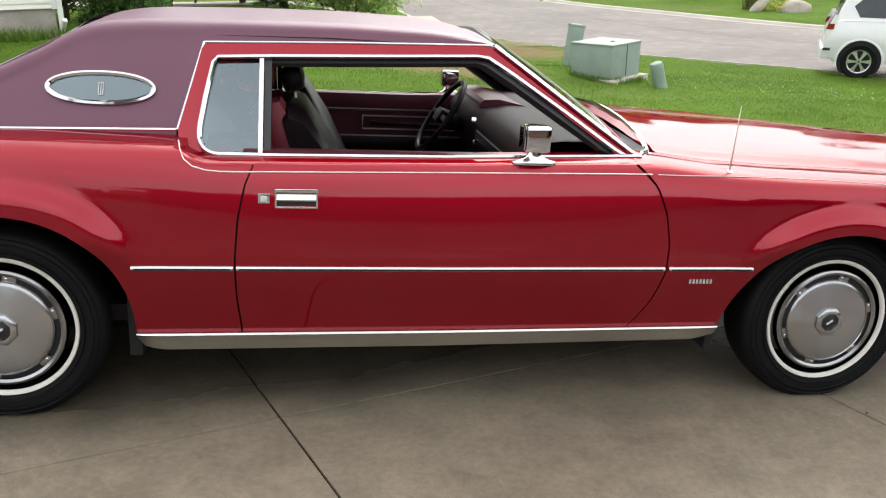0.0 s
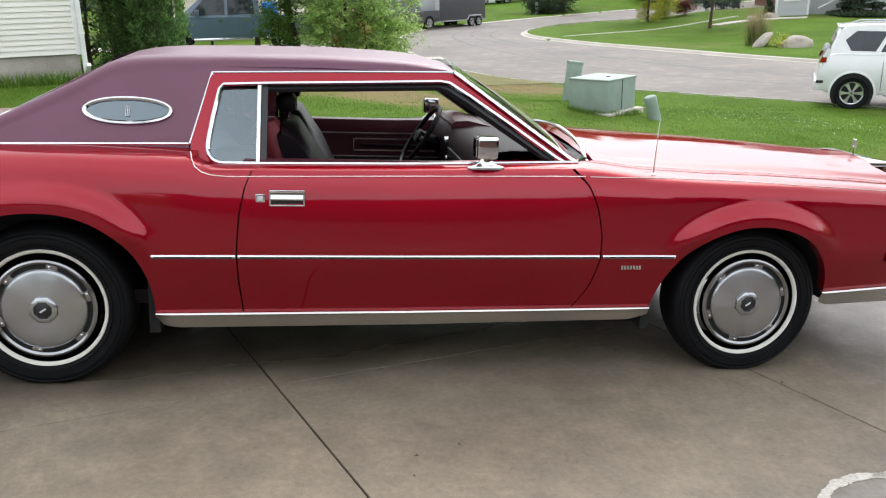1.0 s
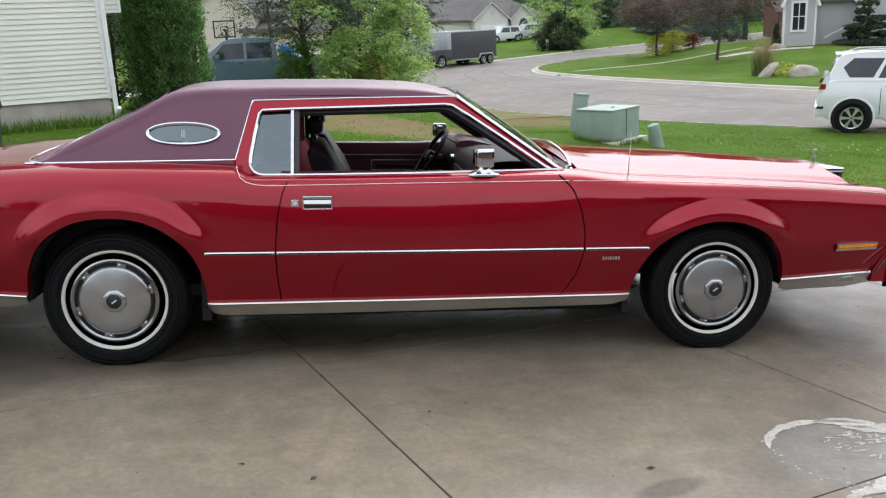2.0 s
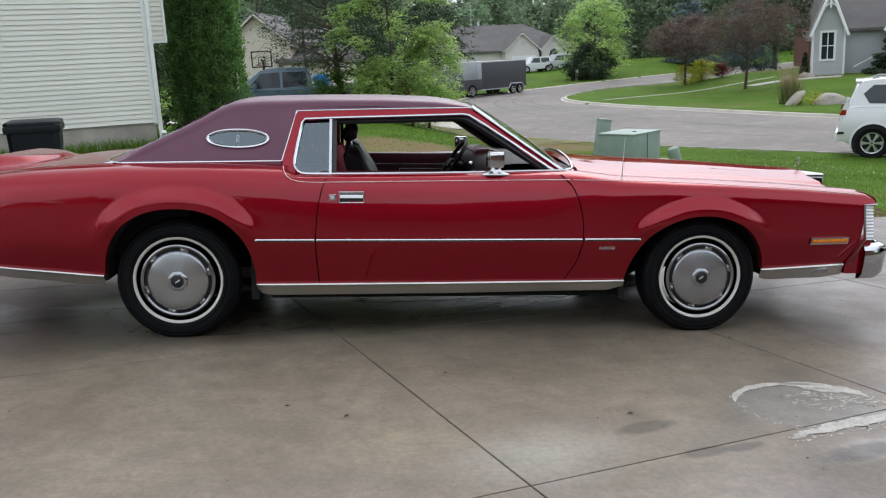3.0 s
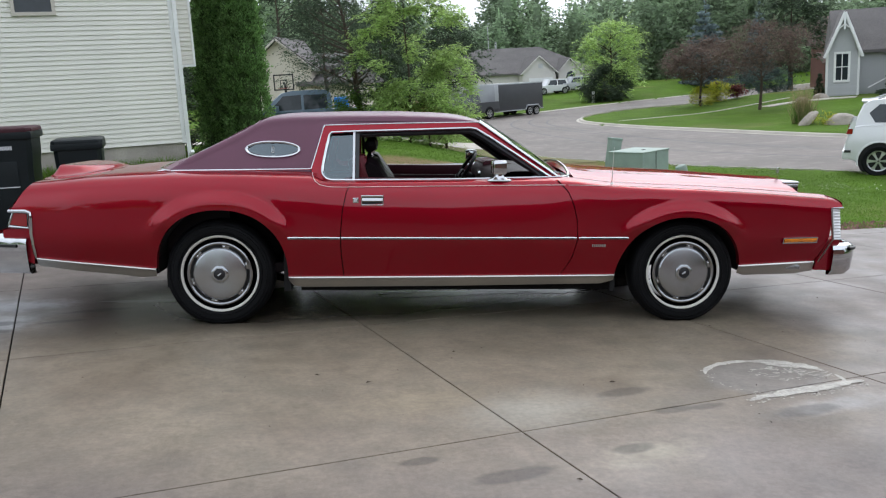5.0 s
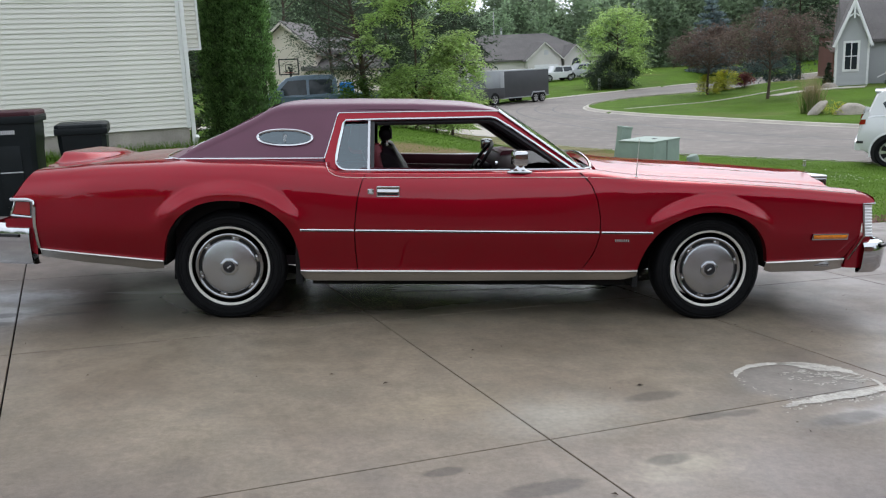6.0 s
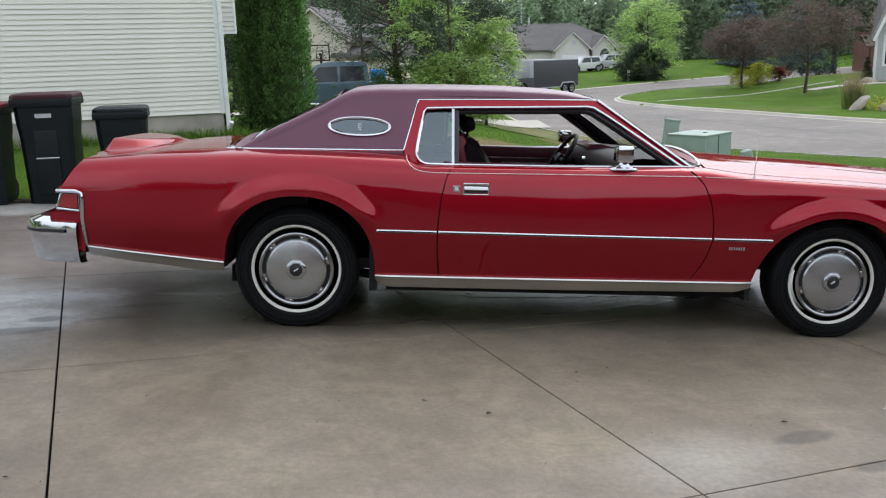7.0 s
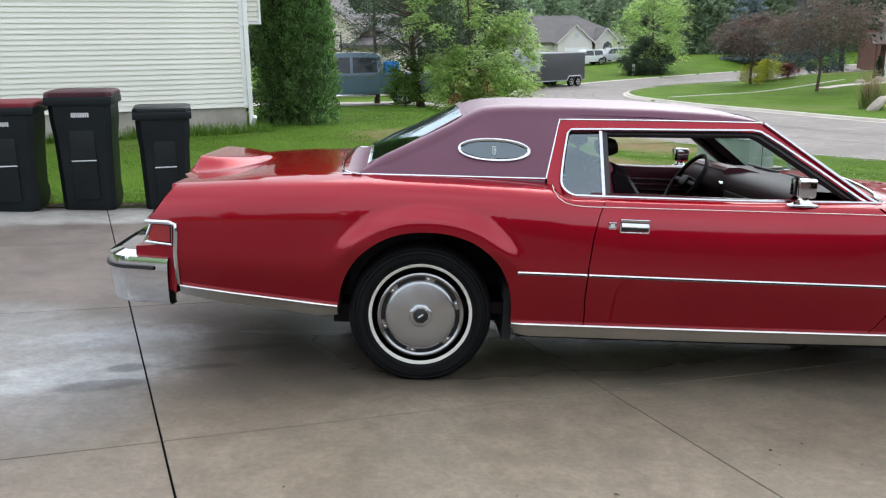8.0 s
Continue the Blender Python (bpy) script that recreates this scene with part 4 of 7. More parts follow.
# cowl well with louvres and wipers
cowl_rows = []
for y in np.linspace(0.08, 2 * MID - 0.08, 25):
    bend = 0.10 * (1 - ((y - MID) / 0.85) ** 2)
    cowl_rows.append([(2.06 + bend, y, 0.985), (2.16 + bend, y, 0.952), (2.225 + bend, y, 0.935), (2.285 + bend * 0.7, y, 0.962)])
part("cowl", sheet(cowl_rows), M["black"], car, "black louvred cowl")
part("cowl_trim", tube([(2.285 + 0.07 * (1 - ((y - MID) / 0.85) ** 2) - 0.06 * soft(abs(y - MID), 0.72, 0.87), y, deck_z(2.3, min(max(y, 0.05), 1.8)) + 0.006) for y in np.linspace(0.06, 2 * MID - 0.06, 31)], 0.009, 6), M["chrome"], car)
for y in (0.45, 1.05):
    part("wiper", join(tube([(2.25, y, 0.97), (2.19, y + 0.25, 1.0), (2.17, y + 0.42, 1.005)], 0.007), tube([(2.185, y + 0.1, 1.006), (2.16, y + 0.5, 1.012)], 0.006)), M["black"], car)

# vinyl roof: the cap and the two sail panels
roof_z = lerp_table((-0.42, 0.985), (-0.36, 1.012), (-0.212, 1.111), (0.018, 1.225), (0.133, 1.285), (0.20, 1.320), (0.26, 1.345), (0.34, 1.361), (0.45, 1.370), (0.779, 1.381), (1.162, 1.386), (1.47, 1.378), (1.58, 1.368), (1.66, 1.352), (1.715, 1.325))
trim_z = lerp_table((-0.40, 0.992), (0.585, 1.008), (0.662, 1.288), (1.165, 1.305), (1.72, 1.318))


def roof_row(x, y_end, side=10, curve=7, top=14, lift=0.019):
    zb, zr = trim_z(x), max(roof_z(x) - 0.008 - 0.020 * (1 - soft(x, 0.10, 0.30)), trim_z(x) + 0.012)
    k = min(0.055, (zr - zb) * 0.55)
    base_y = glass_y(zb) + 0.02
    row = [(x, base_y - 0.008, zb - (0.035 if x < 0.585 else 0.0))] + [(x, glass_y(zb + (zr - k - zb) * i / side) + 0.012, zb + (zr - k - zb) * i / side) for i in range(side + 1)]
    yc = row[-1][1]
    for i in range(1, curve + 1):
        a = math.pi / 2 * i / curve
        row.append((x, yc + (0.05 + 0.05 * soft(x, 0.05, 0.40)) * (1 - math.cos(a)), zr - k + k * math.sin(a) - 0.004))
    y0 = row[-1][1]
    for i in range(1, top + 1):
        y = y0 + (y_end - y0) * i / top
        row.append((x, y, zr - 0.004 + lift * math.sin(math.pi / 2 * min(1.0, (y - y0) / (MID - y0)))))
    return row


def roof_shell(x):
    """The side and the shoulder of the vinyl at x, and the point where its top begins."""
    row = roof_row(x, MID)
    return row[:19], row[18:]


side_xs = list(np.linspace(-0.385, 0.20, 24)) + list(np.linspace(0.23, 0.5, 7)) + list(np.linspace(0.56, 0.70, 8)) + list(np.linspace(0.78, 1.60, 14)) + list(np.linspace(1.63, 1.715, 6))
both("sail_panel", sheet([roof_shell(x)[0] for x in side_xs], flip=True), M["vinyl"], "maroon vinyl sail panel and roof side")
cap_rows = []
for x in side_xs[23:]:
    half = roof_shell(x)[1]
    cap_rows.append(half + [(p[0], 2 * MID - p[1], p[2]) for p in half[-2::-1]])
part("vinyl_roof", sheet(cap_rows, flip=True), M["vinyl"], car, "maroon grained vinyl roof covering")
sail_edge = {x: roof_shell(x)[0][-1] for x in side_xs[:24]}
both("sail_top", sheet([[sail_edge[x], (x, sail_edge[x][1] + 0.018, sail_edge[x][2] + 0.002), (x, sail_edge[x][1] + 0.026, sail_edge[x][2] - 0.014)] for x in side_xs[:24]], flip=True), M["vinyl"])
# padded surround and rear window
surround = []
for x in side_xs[0:24:2] + [0.20]:
    e = sail_edge[x][1] + 0.026
    surround.append([(x, y, sail_edge[x][2] - 0.010 + 0.052 * (1 - ((y - MID) / (MID - e)) ** 2)) for y in np.linspace(e, 2 * MID - e, 13)])
part("rear_window_surround", sheet(surround[:3], flip=True), M["vinyl"], car)
part("rear_window_header", sheet(surround[-2:], flip=True), M["vinyl"], car)
part("rear_window", sheet(surround[2:-1], flip=True), M["glass_dark"], car, "sloping tinted rear window")
frame_line = [(surround[2][0][0], surround[2][0][1], surround[2][0][2] + 0.012), (surround[-2][0][0], surround[-2][0][1], surround[-2][0][2] + 0.012)]
both("rear_window_frame", tube([frame_line[0], surround[6][0][:2] + (surround[6][0][2] + 0.006,), frame_line[1]], 0.006), M["vinyl"])
part("rear_window_sill", tube([(p[0], p[1], p[2] + 0.005) for p in surround[2]], 0.006), M["chrome"], car)
part("vinyl_edge_trim", tube([(-0.40 - 0.03 * (1 - ((y - MID) / 0.8) ** 2) + 0.075 * math.exp(-(min(y, 2 * MID - y) - 0.10) / 0.035), y, deck_z(-0.39, y) + 0.010) for y in [0.095, 0.11, 0.13, 0.16, 0.20] + list(np.linspace(0.26, 2 * MID - 0.26, 17)) + [1.66, 1.70, 1.73, 1.75, 1.765]], 0.0058), M["chrome"], car)

# bright trims on the roof side
trim_line = [(x, glass_y(trim_z(x)) + 0.014, trim_z(x)) for x in np.concatenate([np.linspace(-0.40, 0.575, 14), [0.585], np.linspace(0.60, 0.655, 4), [0.662], np.linspace(0.70, 1.70, 12)])]
both("vinyl_trim", tube(trim_line, 0.0062, 6), M["chrome"], "bright chrome trim")

# painted window surround: from the quarter up to the roof and down the windscreen pillar
outer = [(0.590, 0.975), (0.587, 1.01), (0.625, 1.15), (0.655, 1.27), (0.672, 1.287), (0.9, 1.295), (1.3, 1.306), (1.66, 1.316), (1.705, 1.312), (1.80, 1.245), (2.0, 1.105), (2.20, 0.965), (2.25, 0.93)]
arc = [(0.725 - 0.068 * math.cos(a), 1.0 - 0.057 * math.sin(a)) for a in np.linspace(0, math.pi / 2, 8)]
outer = [(0.725, 0.938), (0.69, 0.938), (0.655, 0.938), (0.625, 0.940), (0.606, 0.946), (0.596, 0.955), (0.591, 0.965)] + outer
inner = arc[:0:-1] + [(0.657, 1.0), (0.655, 1.02), (0.672, 1.12), (0.695, 1.22), (0.706, 1.240), (0.9, 1.250), (1.3, 1.264), (1.64, 1.277), (1.675, 1.272), (1.77, 1.218), (1.955, 1.098), (2.135, 0.977), (2.195, 0.93)]
ring = [[(x, glass_y(z) + 0.006, z) for x, z in (o, ((o[0] + i[0]) / 2, (o[1] + i[1]) / 2), i)] + [(i[0], glass_y(i[1]) + 0.05, i[1])] for o, i in zip(outer, inner)]
both("window_surround", sheet(ring), M["paint"])
# shelf between the shoulder and the glass
edge_z = lambda x: quarter_top(x) if x < 0.79 else belt_z(x)
shelf = [[(x, side_y(x, edge_z(x) - 0.005) - 0.0012, edge_z(x) - 0.005), (x, side_y(x, edge_z(x)) + 0.004, edge_z(x) + 0.0015), (x, glass_y(0.95) - 0.03, max(belt_z(x) + 0.012, edge_z(x) + 0.006)), (x, glass_y(0.95) + 0.05, max(belt_z(x) + 0.012, edge_z(x) + 0.008))] for x in list(np.linspace(0.585, 0.785, 17)) + list(np.linspace(0.795, 2.24, 18))]
both("window_shelf", sheet(shelf, flip=True), M["paint"])
fillet = [[(x, side_y(x, z) , z), (x, glass_y(z) + 0.01, z + 0.002)] for x, z in [(x, min(shoulder_z(x), 0.985)) for x in np.linspace(-0.4, 0.588, 14)]]
both("quarter_ledge", sheet(fillet, flip=True), M["paint"])

window_line = [(2.200, 0.945), (2.135, 0.980), (1.955, 1.101), (1.77, 1.221), (1.680, 1.274), (1.64, 1.280), (1.3, 1.267), (0.9, 1.253), (0.712, 1.244), (0.697, 1.225), (0.674, 1.12), (0.659, 1.03)] + arc + [(0.78, 0.943), (0.862, 0.943)]
both("window_trim", tube([(x, glass_y(z) - 0.004 - 0.0227 * soft(-z, -0.99, -0.945) * soft(-x, -1.5, -1.0), z) for x, z in window_line], [0.0105] * 5 + [0.0088] * (len(window_line) - 5)), M["chrome"], "bright chrome window trim")
both("belt_trim", tube([(x, glass_y(0.95) - 0.035, belt_z(x) + 0.012) for x in np.linspace(0.862, 2.22, 16)], 0.0078), M["chrome"], "bright chrome belt trim")
both("window_seal", tube([(x - 0.006, glass_y(z) + 0.024, z - 0.024) for x, z in window_line[1:9]], [0.020, 0.026, 0.026, 0.025, 0.019, 0.018, 0.017, 0.014], 6), M["black"])
post = [[(0.852 + d, glass_y(z) + 0.0 + e, z) for d, e in ((0.002, 0.02), (0.002, -0.006), (0.017, -0.006), (0.017, 0.02))] for z in np.linspace(0.935, 1.248, 6)]
both("window_post", sheet(post), M["chrome"])
seal = [[(0.872 + d, glass_y(z) + 0.004 + e, z) for d, e in ((0, 0.03), (0, 0.0), (0.024, 0.0), (0.024, 0.03))] for z in np.linspace(0.935, 1.25, 6)]
both("post_seal", sheet(seal), M["black"])
pane_out = arc + [(0.855, 0.94), (0.855, 1.245), (0.712, 1.238), (0.698, 1.22), (0.676, 1.12), (0.660, 1.03)]
both("quarter_window", ([(x, glass_y(z) + 0.016, z) for x, z in pane_out], [tuple(range(len(pane_out)))]), M["glass_dark"], "tinted quarter glass", 0.0)

# opera windows: oval glass in a bright ring with a small plain emblem
OP = (0.330, 1.132)
opera = [(OP[0] + 0.172 * math.copysign(abs(math.cos(a)) ** 0.92, math.cos(a)), OP[1] + 0.047 * math.sin(a)) for a in np.linspace(0, 2 * math.pi, 49)[:-1]]
both("opera_window_ring", (lambda s: (s[0], s[1]))(tube([(x, glass_y(z) + 0.004, z) for x, z in opera + opera[:2]], 0.0082)), M["chrome"])
both("opera_window", ([(x, glass_y(z) + 0.007, z) for x, z in opera], [tuple(range(len(opera)))]), M["glass_dark"], "tinted oval opera glass", 0.0)
# added black plate standing in for the unlit cabin behind the oval glass
both("opera_backing", ([(x, glass_y(z) + 0.020, z) for x, z in opera], [tuple(range(len(opera)))]), M["black"], "", 0.0)
both("opera_emblem", join(*[tube([(OP[0] + a, glass_y(OP[1] + b) + 0.003, OP[1] + b), (OP[0] + c, glass_y(OP[1] + d) + 0.003, OP[1] + d)], 0.0016, 5) for a, b, c, d in
     ((-0.007, -0.021, -0.007, 0.016), (0.007, -0.021, 0.007, 0.016), (-0.007, 0.016, 0.007, 0.016), (-0.007, -0.021, 0.007, -0.021), (0, -0.021, 0, 0.016))]), M["print_grey"])

# windscreen with its pillars
screen = []
for t in np.linspace(0, 1, 9):
    row = []
    for y_f in np.linspace(-1, 1, 21):
        y_top, y_bot = glass_y(1.31) + 0.03, glass_y(0.96) + 0.01
        half = (MID - y_top) * t + (MID - y_bot) * (1 - t)
        x = (1.705 + 0.05 * (1 - y_f ** 2)) * t + (2.225 + 0.13 * (1 - y_f ** 2)) * (1 - t) + 0.02 * math.sin(math.pi * t)
        row.append((x, MID + y_f * half, 0.955 + (1.352 - 0.955) * t - 0.030 * t * y_f ** 2))
    screen.append(row)
part("windscreen", sheet(screen, flip=True), M["glass"], car, "raked clear windscreen")
both("windscreen_pillar_trim", tube([(1.705, glass_y(1.315) + 0.0, 1.318), (1.80, glass_y(1.25) - 0.002, 1.252), (2.0, glass_y(1.11) - 0.004, 1.112), (2.20, glass_y(0.975) - 0.004, 0.974), (2.245, glass_y(0.945) - 0.002, 0.952), (2.268, glass_y(0.94) + 0.012, 0.947), (2.282, glass_y(0.94) + 0.035, 0.950), (2.292, glass_y(0.94) + 0.08, 0.957)], 0.0098), M["chrome"], "bright windscreen pillar trim")
inner_pillar = [[(1.69 + 0.52 * t - 0.035, glass_y(1.30 - 0.33 * t) + 0.04, 1.285 - 0.335 * t), (1.69 + 0.52 * t + 0.025, glass_y(1.30 - 0.33 * t) + 0.035, 1.300 - 0.335 * t), (1.69 + 0.52 * t + 0.03, glass_y(1.30 - 0.33 * t) + 0.075, 1.300 - 0.335 * t), (1.69 + 0.52 * t - 0.03, glass_y(1.30 - 0.33 * t) + 0.085, 1.285 - 0.335 * t)] for t in np.linspace(0, 1, 6)]
both("pillar_lining", sheet(inner_pillar, close=True), M["leather_black"])
lining = [[(x, y, roof_z(x) - 0.035 - (0.03 if k in (0, 8) else 0.0)) for k, y in enumerate(np.linspace(glass_y(1.3) + 0.02, 2 * MID - glass_y(1.3) - 0.02, 9))] for x in np.linspace(0.2, 1.68, 9)]
part("headliner", sheet(lining), M["leather_black"], car, "dark headliner")
both("roof_rail", tube([(x, glass_y(1.275) + 0.075, 1.262 + 0.012 * x) for x in np.linspace(0.7, 1.68, 8)], 0.022), M["leather_black"])
part("mirror_inside", box(1.62, 1.64, 0.80, 1.02, 1.235, 1.29, 0.008), M["black"], car)

# side mouldings, sill, valances
strip = lambda x0, x1, n=14: sheet([[(x, side_y(x, 0.580) + o, 0.580 + h) for o, h in ((0.004, -0.0085), (-0.006, -0.0075), (-0.010, -0.003), (-0.010, 0.002), (-0.005, 0.0075), (0.004, 0.0085))] for x in np.linspace(x0, x1, n)], flip=True)
insert = lambda x0, x1, n=14: sheet([[(x, side_y(x, 0.580) - 0.0118, 0.580 + h) for h in (-0.0042, 0.0022)] for x in np.linspace(x0, x1, n)], flip=True)
for x0, x1 in ((0.447, 0.776), (0.786, 2.307), (2.322, 2.652)):
    both("side_moulding", strip(x0, x1), M["chrome"], "chrome moulding with a black insert")
    both("moulding_insert", insert(x0 + 0.01, x1 - 0.01), M["black"])
pin = [(x, side_y(x, 0.905 + 0.0135 * (x - 0.86)) - 0.0025, 0.905 + 0.0135 * (x - 0.86)) for x in np.linspace(0.80, 2.23, 22)]
pin_curve = [(0.600, 0.990), (0.606, 0.965), (0.622, 0.94), (0.65, 0.92), (0.69, 0.909), (0.74, 0.905)]
both("pinstripe", tube([(x, side_y(x, z) - 0.0025, z) for x, z in pin_curve] + pin, 0.0021, 5), M["white_line"])
both("pinstripe", tube([(x, side_y(x, z) - 0.0025, z) for x, z in [(x, 0.922 - 0.0135 * (x - 2.3) - 0.012 * (x - 2.3) ** 2 * 2.0) for x in np.linspace(2.25, 4.05, 26)]], 0.0018, 5), M["white_line"])


def apron(x0, x1, top, bottom, n=90):
    return sheet([[(x, side_y(x, top(x)) + o, bottom(x) + (top(x) - bottom(x)) * h) for h, o in ((1.0, 0.01), (1.0, -0.014), (0.90, -0.017), (0.78, -0.010), (0.4, 0.0), (0.0, 0.012), (0.0, 0.05))] for x in np.linspace(x0, x1, n)])


both("sill_moulding", apron(0.440, 2.585, lerp_table((0.4, 0.3165), (2.6, 0.326)), lerp_table((0.44, 0.290), (0.452, 0.268), (0.475, 0.255), (0.53, 0.246), (1.5, 0.251), (2.50, 0.262), (2.585, 0.285))), M["brushed"], "brushed bright sill moulding")
both("rear_valance", apron(-1.150, -0.400, lerp_table((-1.15, 0.440), (-0.4, 0.374)), lerp_table((-1.15, 0.388), (-0.92, 0.358), (-0.64, 0.333), (-0.5, 0.314), (-0.40, 0.322))), M["brushed"], "brushed bright lower quarter trim")
both("front_valance", apron(3.445, 4.015, lerp_table((3.44, 0.378), (4.02, 0.392)), lerp_table((3.44, 0.325), (3.49, 0.306), (3.87, 0.304), (4.0, 0.320))), M["brushed"], "brushed bright lower fender trim")
both("valance_vent", box(3.76, 3.91, side_y(3.8, 0.36) - 0.010, side_y(3.8, 0.36) + 0.02, 0.338, 0.362, 0.005), M["hubcap"])

# front corner lamp, amber marker, bumper, grille
lamp_y = side_y(4.1, 0.66)
lamp = [[(x + 0.075 * k, lamp_y + 0.004 + y, z) for k, y in ((0, 0.0), (0.35, 0.004), (0.85, 0.014), (1.0, 0.035), (1.0, 0.14))] for x, z in [(4.092 + 0.022 * (0.76 - z) / 0.2, z) for z in np.linspace(0.555, 0.757, 21)]]
lamp = [[(x + (0.004 if j % 2 else 0.0), y - (0.005 if j % 2 else 0.0), z) for x, y, z in row] for j, row in enumerate(lamp)]
both("corner_lamp", sheet(lamp), M["lens_clear"], "ribbed white corner lamp")
both("corner_lamp_frame", tube([(4.176, lamp_y + 0.012, 0.764), (4.088, lamp_y - 0.006, 0.764), (4.112, lamp_y - 0.006, 0.550), (4.075, lamp_y - 0.006, 0.49), (4.02, lamp_y + 0.002, 0.392)], 0.008), M["chrome"])
both("corner_lamp_frame", tube([(4.112, lamp_y - 0.006, 0.550), (4.180, lamp_y + 0.012, 0.548)], 0.006), M["chrome"])
both("bumper_filler", ([(4.03, 0.11, 0.40), (4.12, 0.11, 0.545), (4.20, 0.14, 0.545), (4.20, 0.14, 0.32), (4.02, 0.11, 0.33), (4.03, 0.5, 0.40), (4.12, 0.5, 0.545), (4.20, 0.5, 0.545), (4.20, 0.5, 0.32), (4.02, 0.5, 0.33)],
     [(0, 1, 2, 3, 4), (9, 8, 7, 6, 5), (0, 5, 6, 1), (1, 6, 7, 2), (2, 7, 8, 3), (3, 8, 9, 4), (4, 9, 5, 0)]), M["paint"])


def marker_lamp(x0, x1, z0, z1):
    f = lambda x, z, o: (x, side_y(x, z) + o, z)
    frame_v = sheet([[f(x, z0 - 0.006, 0.0), f(x, z0 - 0.006, -0.012), f(x, z1 + 0.006, -0.012), f(x, z1 + 0.006, 0.0)] for x in np.linspace(x0 - 0.008, x1 + 0.008, 6)])
    lens = sheet([[f(x, z0 + 0.003, -0.013), f(x, (z0 + z1) / 2, -0.018), f(x, z1 - 0.003, -0.013)] for x in np.linspace(x0, x1, 6)])
    return frame_v, lens


mf, ml = marker_lamp(3.752, 3.995, 0.530, 0.561)
both("side_marker_frame", mf, M["chrome"])
both("side_marker_lens", ml, M["lens_amber"], "amber side marker lens")

def wrap(points, profile, out):
    rows = []
    for i, (x, y) in enumerate(points):
        a, b = points[max(i - 1, 0)], points[min(i + 1, len(points) - 1)]
        d = Vector((b[0] - a[0], b[1] - a[1], 0)).normalized()
        n = Vector((d.y, -d.x, 0)) * out
        rows.append([(x + n.x * o, y + n.y * o, z) for o, z in profile])
    return sheet(rows, close=True)


front_path = [(4.325 - 0.02 * ((MID - y) / 0.7) ** 2, y) for y in np.linspace(MID, 0.30, 7)] + [(4.305 - 0.10 * (1 - math.cos(a)), 0.30 - 0.125 * math.sin(a)) for a in np.linspace(0.2, 1.45, 7)] + [(4.17, 0.166), (4.13, 0.158)]
both("front_bumper", wrap(front_path, [(0.0, 0.290), (0.02, 0.290), (0.050, 0.325), (0.060, 0.40), (0.064, 0.462), (0.050, 0.497), (0.02, 0.512), (0.0, 0.508)], -1), M["chrome"], "chrome front bumper")
both("bumper_strip", wrap(front_path[:13], [(0.060, 0.462), (0.074, 0.466), (0.074, 0.484), (0.058, 0.488)], -1), M["black"])
part("grille_shell", join(box(4.03, 4.14, 0.66, 0.69, 0.50, 0.882, 0.008), box(4.03, 4.14, 1.17, 1.20, 0.50, 0.882, 0.008), box(4.02, 4.145, 0.66, 1.20, 0.870, 0.902, 0.010)), M["chrome"], car, "chrome radiator grille shell")
for k in range(15):
    part("grille_bar", box(4.09, 4.13, 0.70 + 0.0325 * k, 0.708 + 0.0325 * k, 0.51, 0.873), M["chrome"], car)
part("headlight_door", box(4.06, 4.10, 0.2, 0.6, 0.56, 0.80, 0.01), M["paint"], car)
part("headlight_door", box(4.06, 4.10, 1.26, 1.66, 0.56, 0.80, 0.01), M["paint"], car)
part("hood_ornament", join(tube([(4.10, MID, 0.895), (4.10, MID, 0.985)], [0.004, 0.0025]), *[tube([(4.10, MID + a, 0.945 + b), (4.10, MID + c, 0.945 + d)], 0.003, 5) for a, b, c, d in ((-0.018, 0, 0.018, 0), (-0.018, 0, -0.018, 0.04), (0.018, 0, 0.018, 0.04), (-0.018, 0.04, 0.018, 0.04))]), M["chrome"], car, "small upright chrome hood ornament")

# tail lamp in its bright frame, and the rear bumper with its rub strip
ty = side_y(-1.17, 0.62)
both("tail_lamp_frame", tube([(-1.300, ty + 0.012, 0.744), (-1.190, ty - 0.004, 0.746), (-1.160, ty - 0.006, 0.735), (-1.156, ty - 0.006, 0.70), (-1.160, side_y(-1.16, 0.60) - 0.005, 0.60), (-1.158, side_y(-1.16, 0.52) - 0.005, 0.52), (-1.156, side_y(-1.16, 0.45) - 0.005, 0.444)], 0.0105), M["chrome"], "bright tail frame")
lens_shape = [(-1.295, 0.655), (-1.188, 0.647), (-1.188, 0.727), (-1.270, 0.730)]
both("tail_lamp", ([(x, ty + 0.008 + (-1.19 - x) * 0.15, z) for x, z in lens_shape] + [(x - 0.02, ty + 0.34, z) for x, z in lens_shape], [(0, 1, 2, 3), (0, 3, 7, 4), (3, 2, 6, 7), (1, 0, 4, 5)]), M["lens_red"], "red tail lamp lens", 0.0)
both("tail_lamp_bezel", tube([(x, ty + 0.012 + (-1.19 - x) * 0.15, z) for x, z in ((-1.310, 0.645), (-1.180, 0.637), (-1.180, 0.735), (-1.276, 0.738), (-1.310, 0.645))], 0.007), M["chrome"])
both("lamp_recess", box(-1.285, -1.17, ty + 0.05, 0.6, 0.63, 0.745), M["dark"])
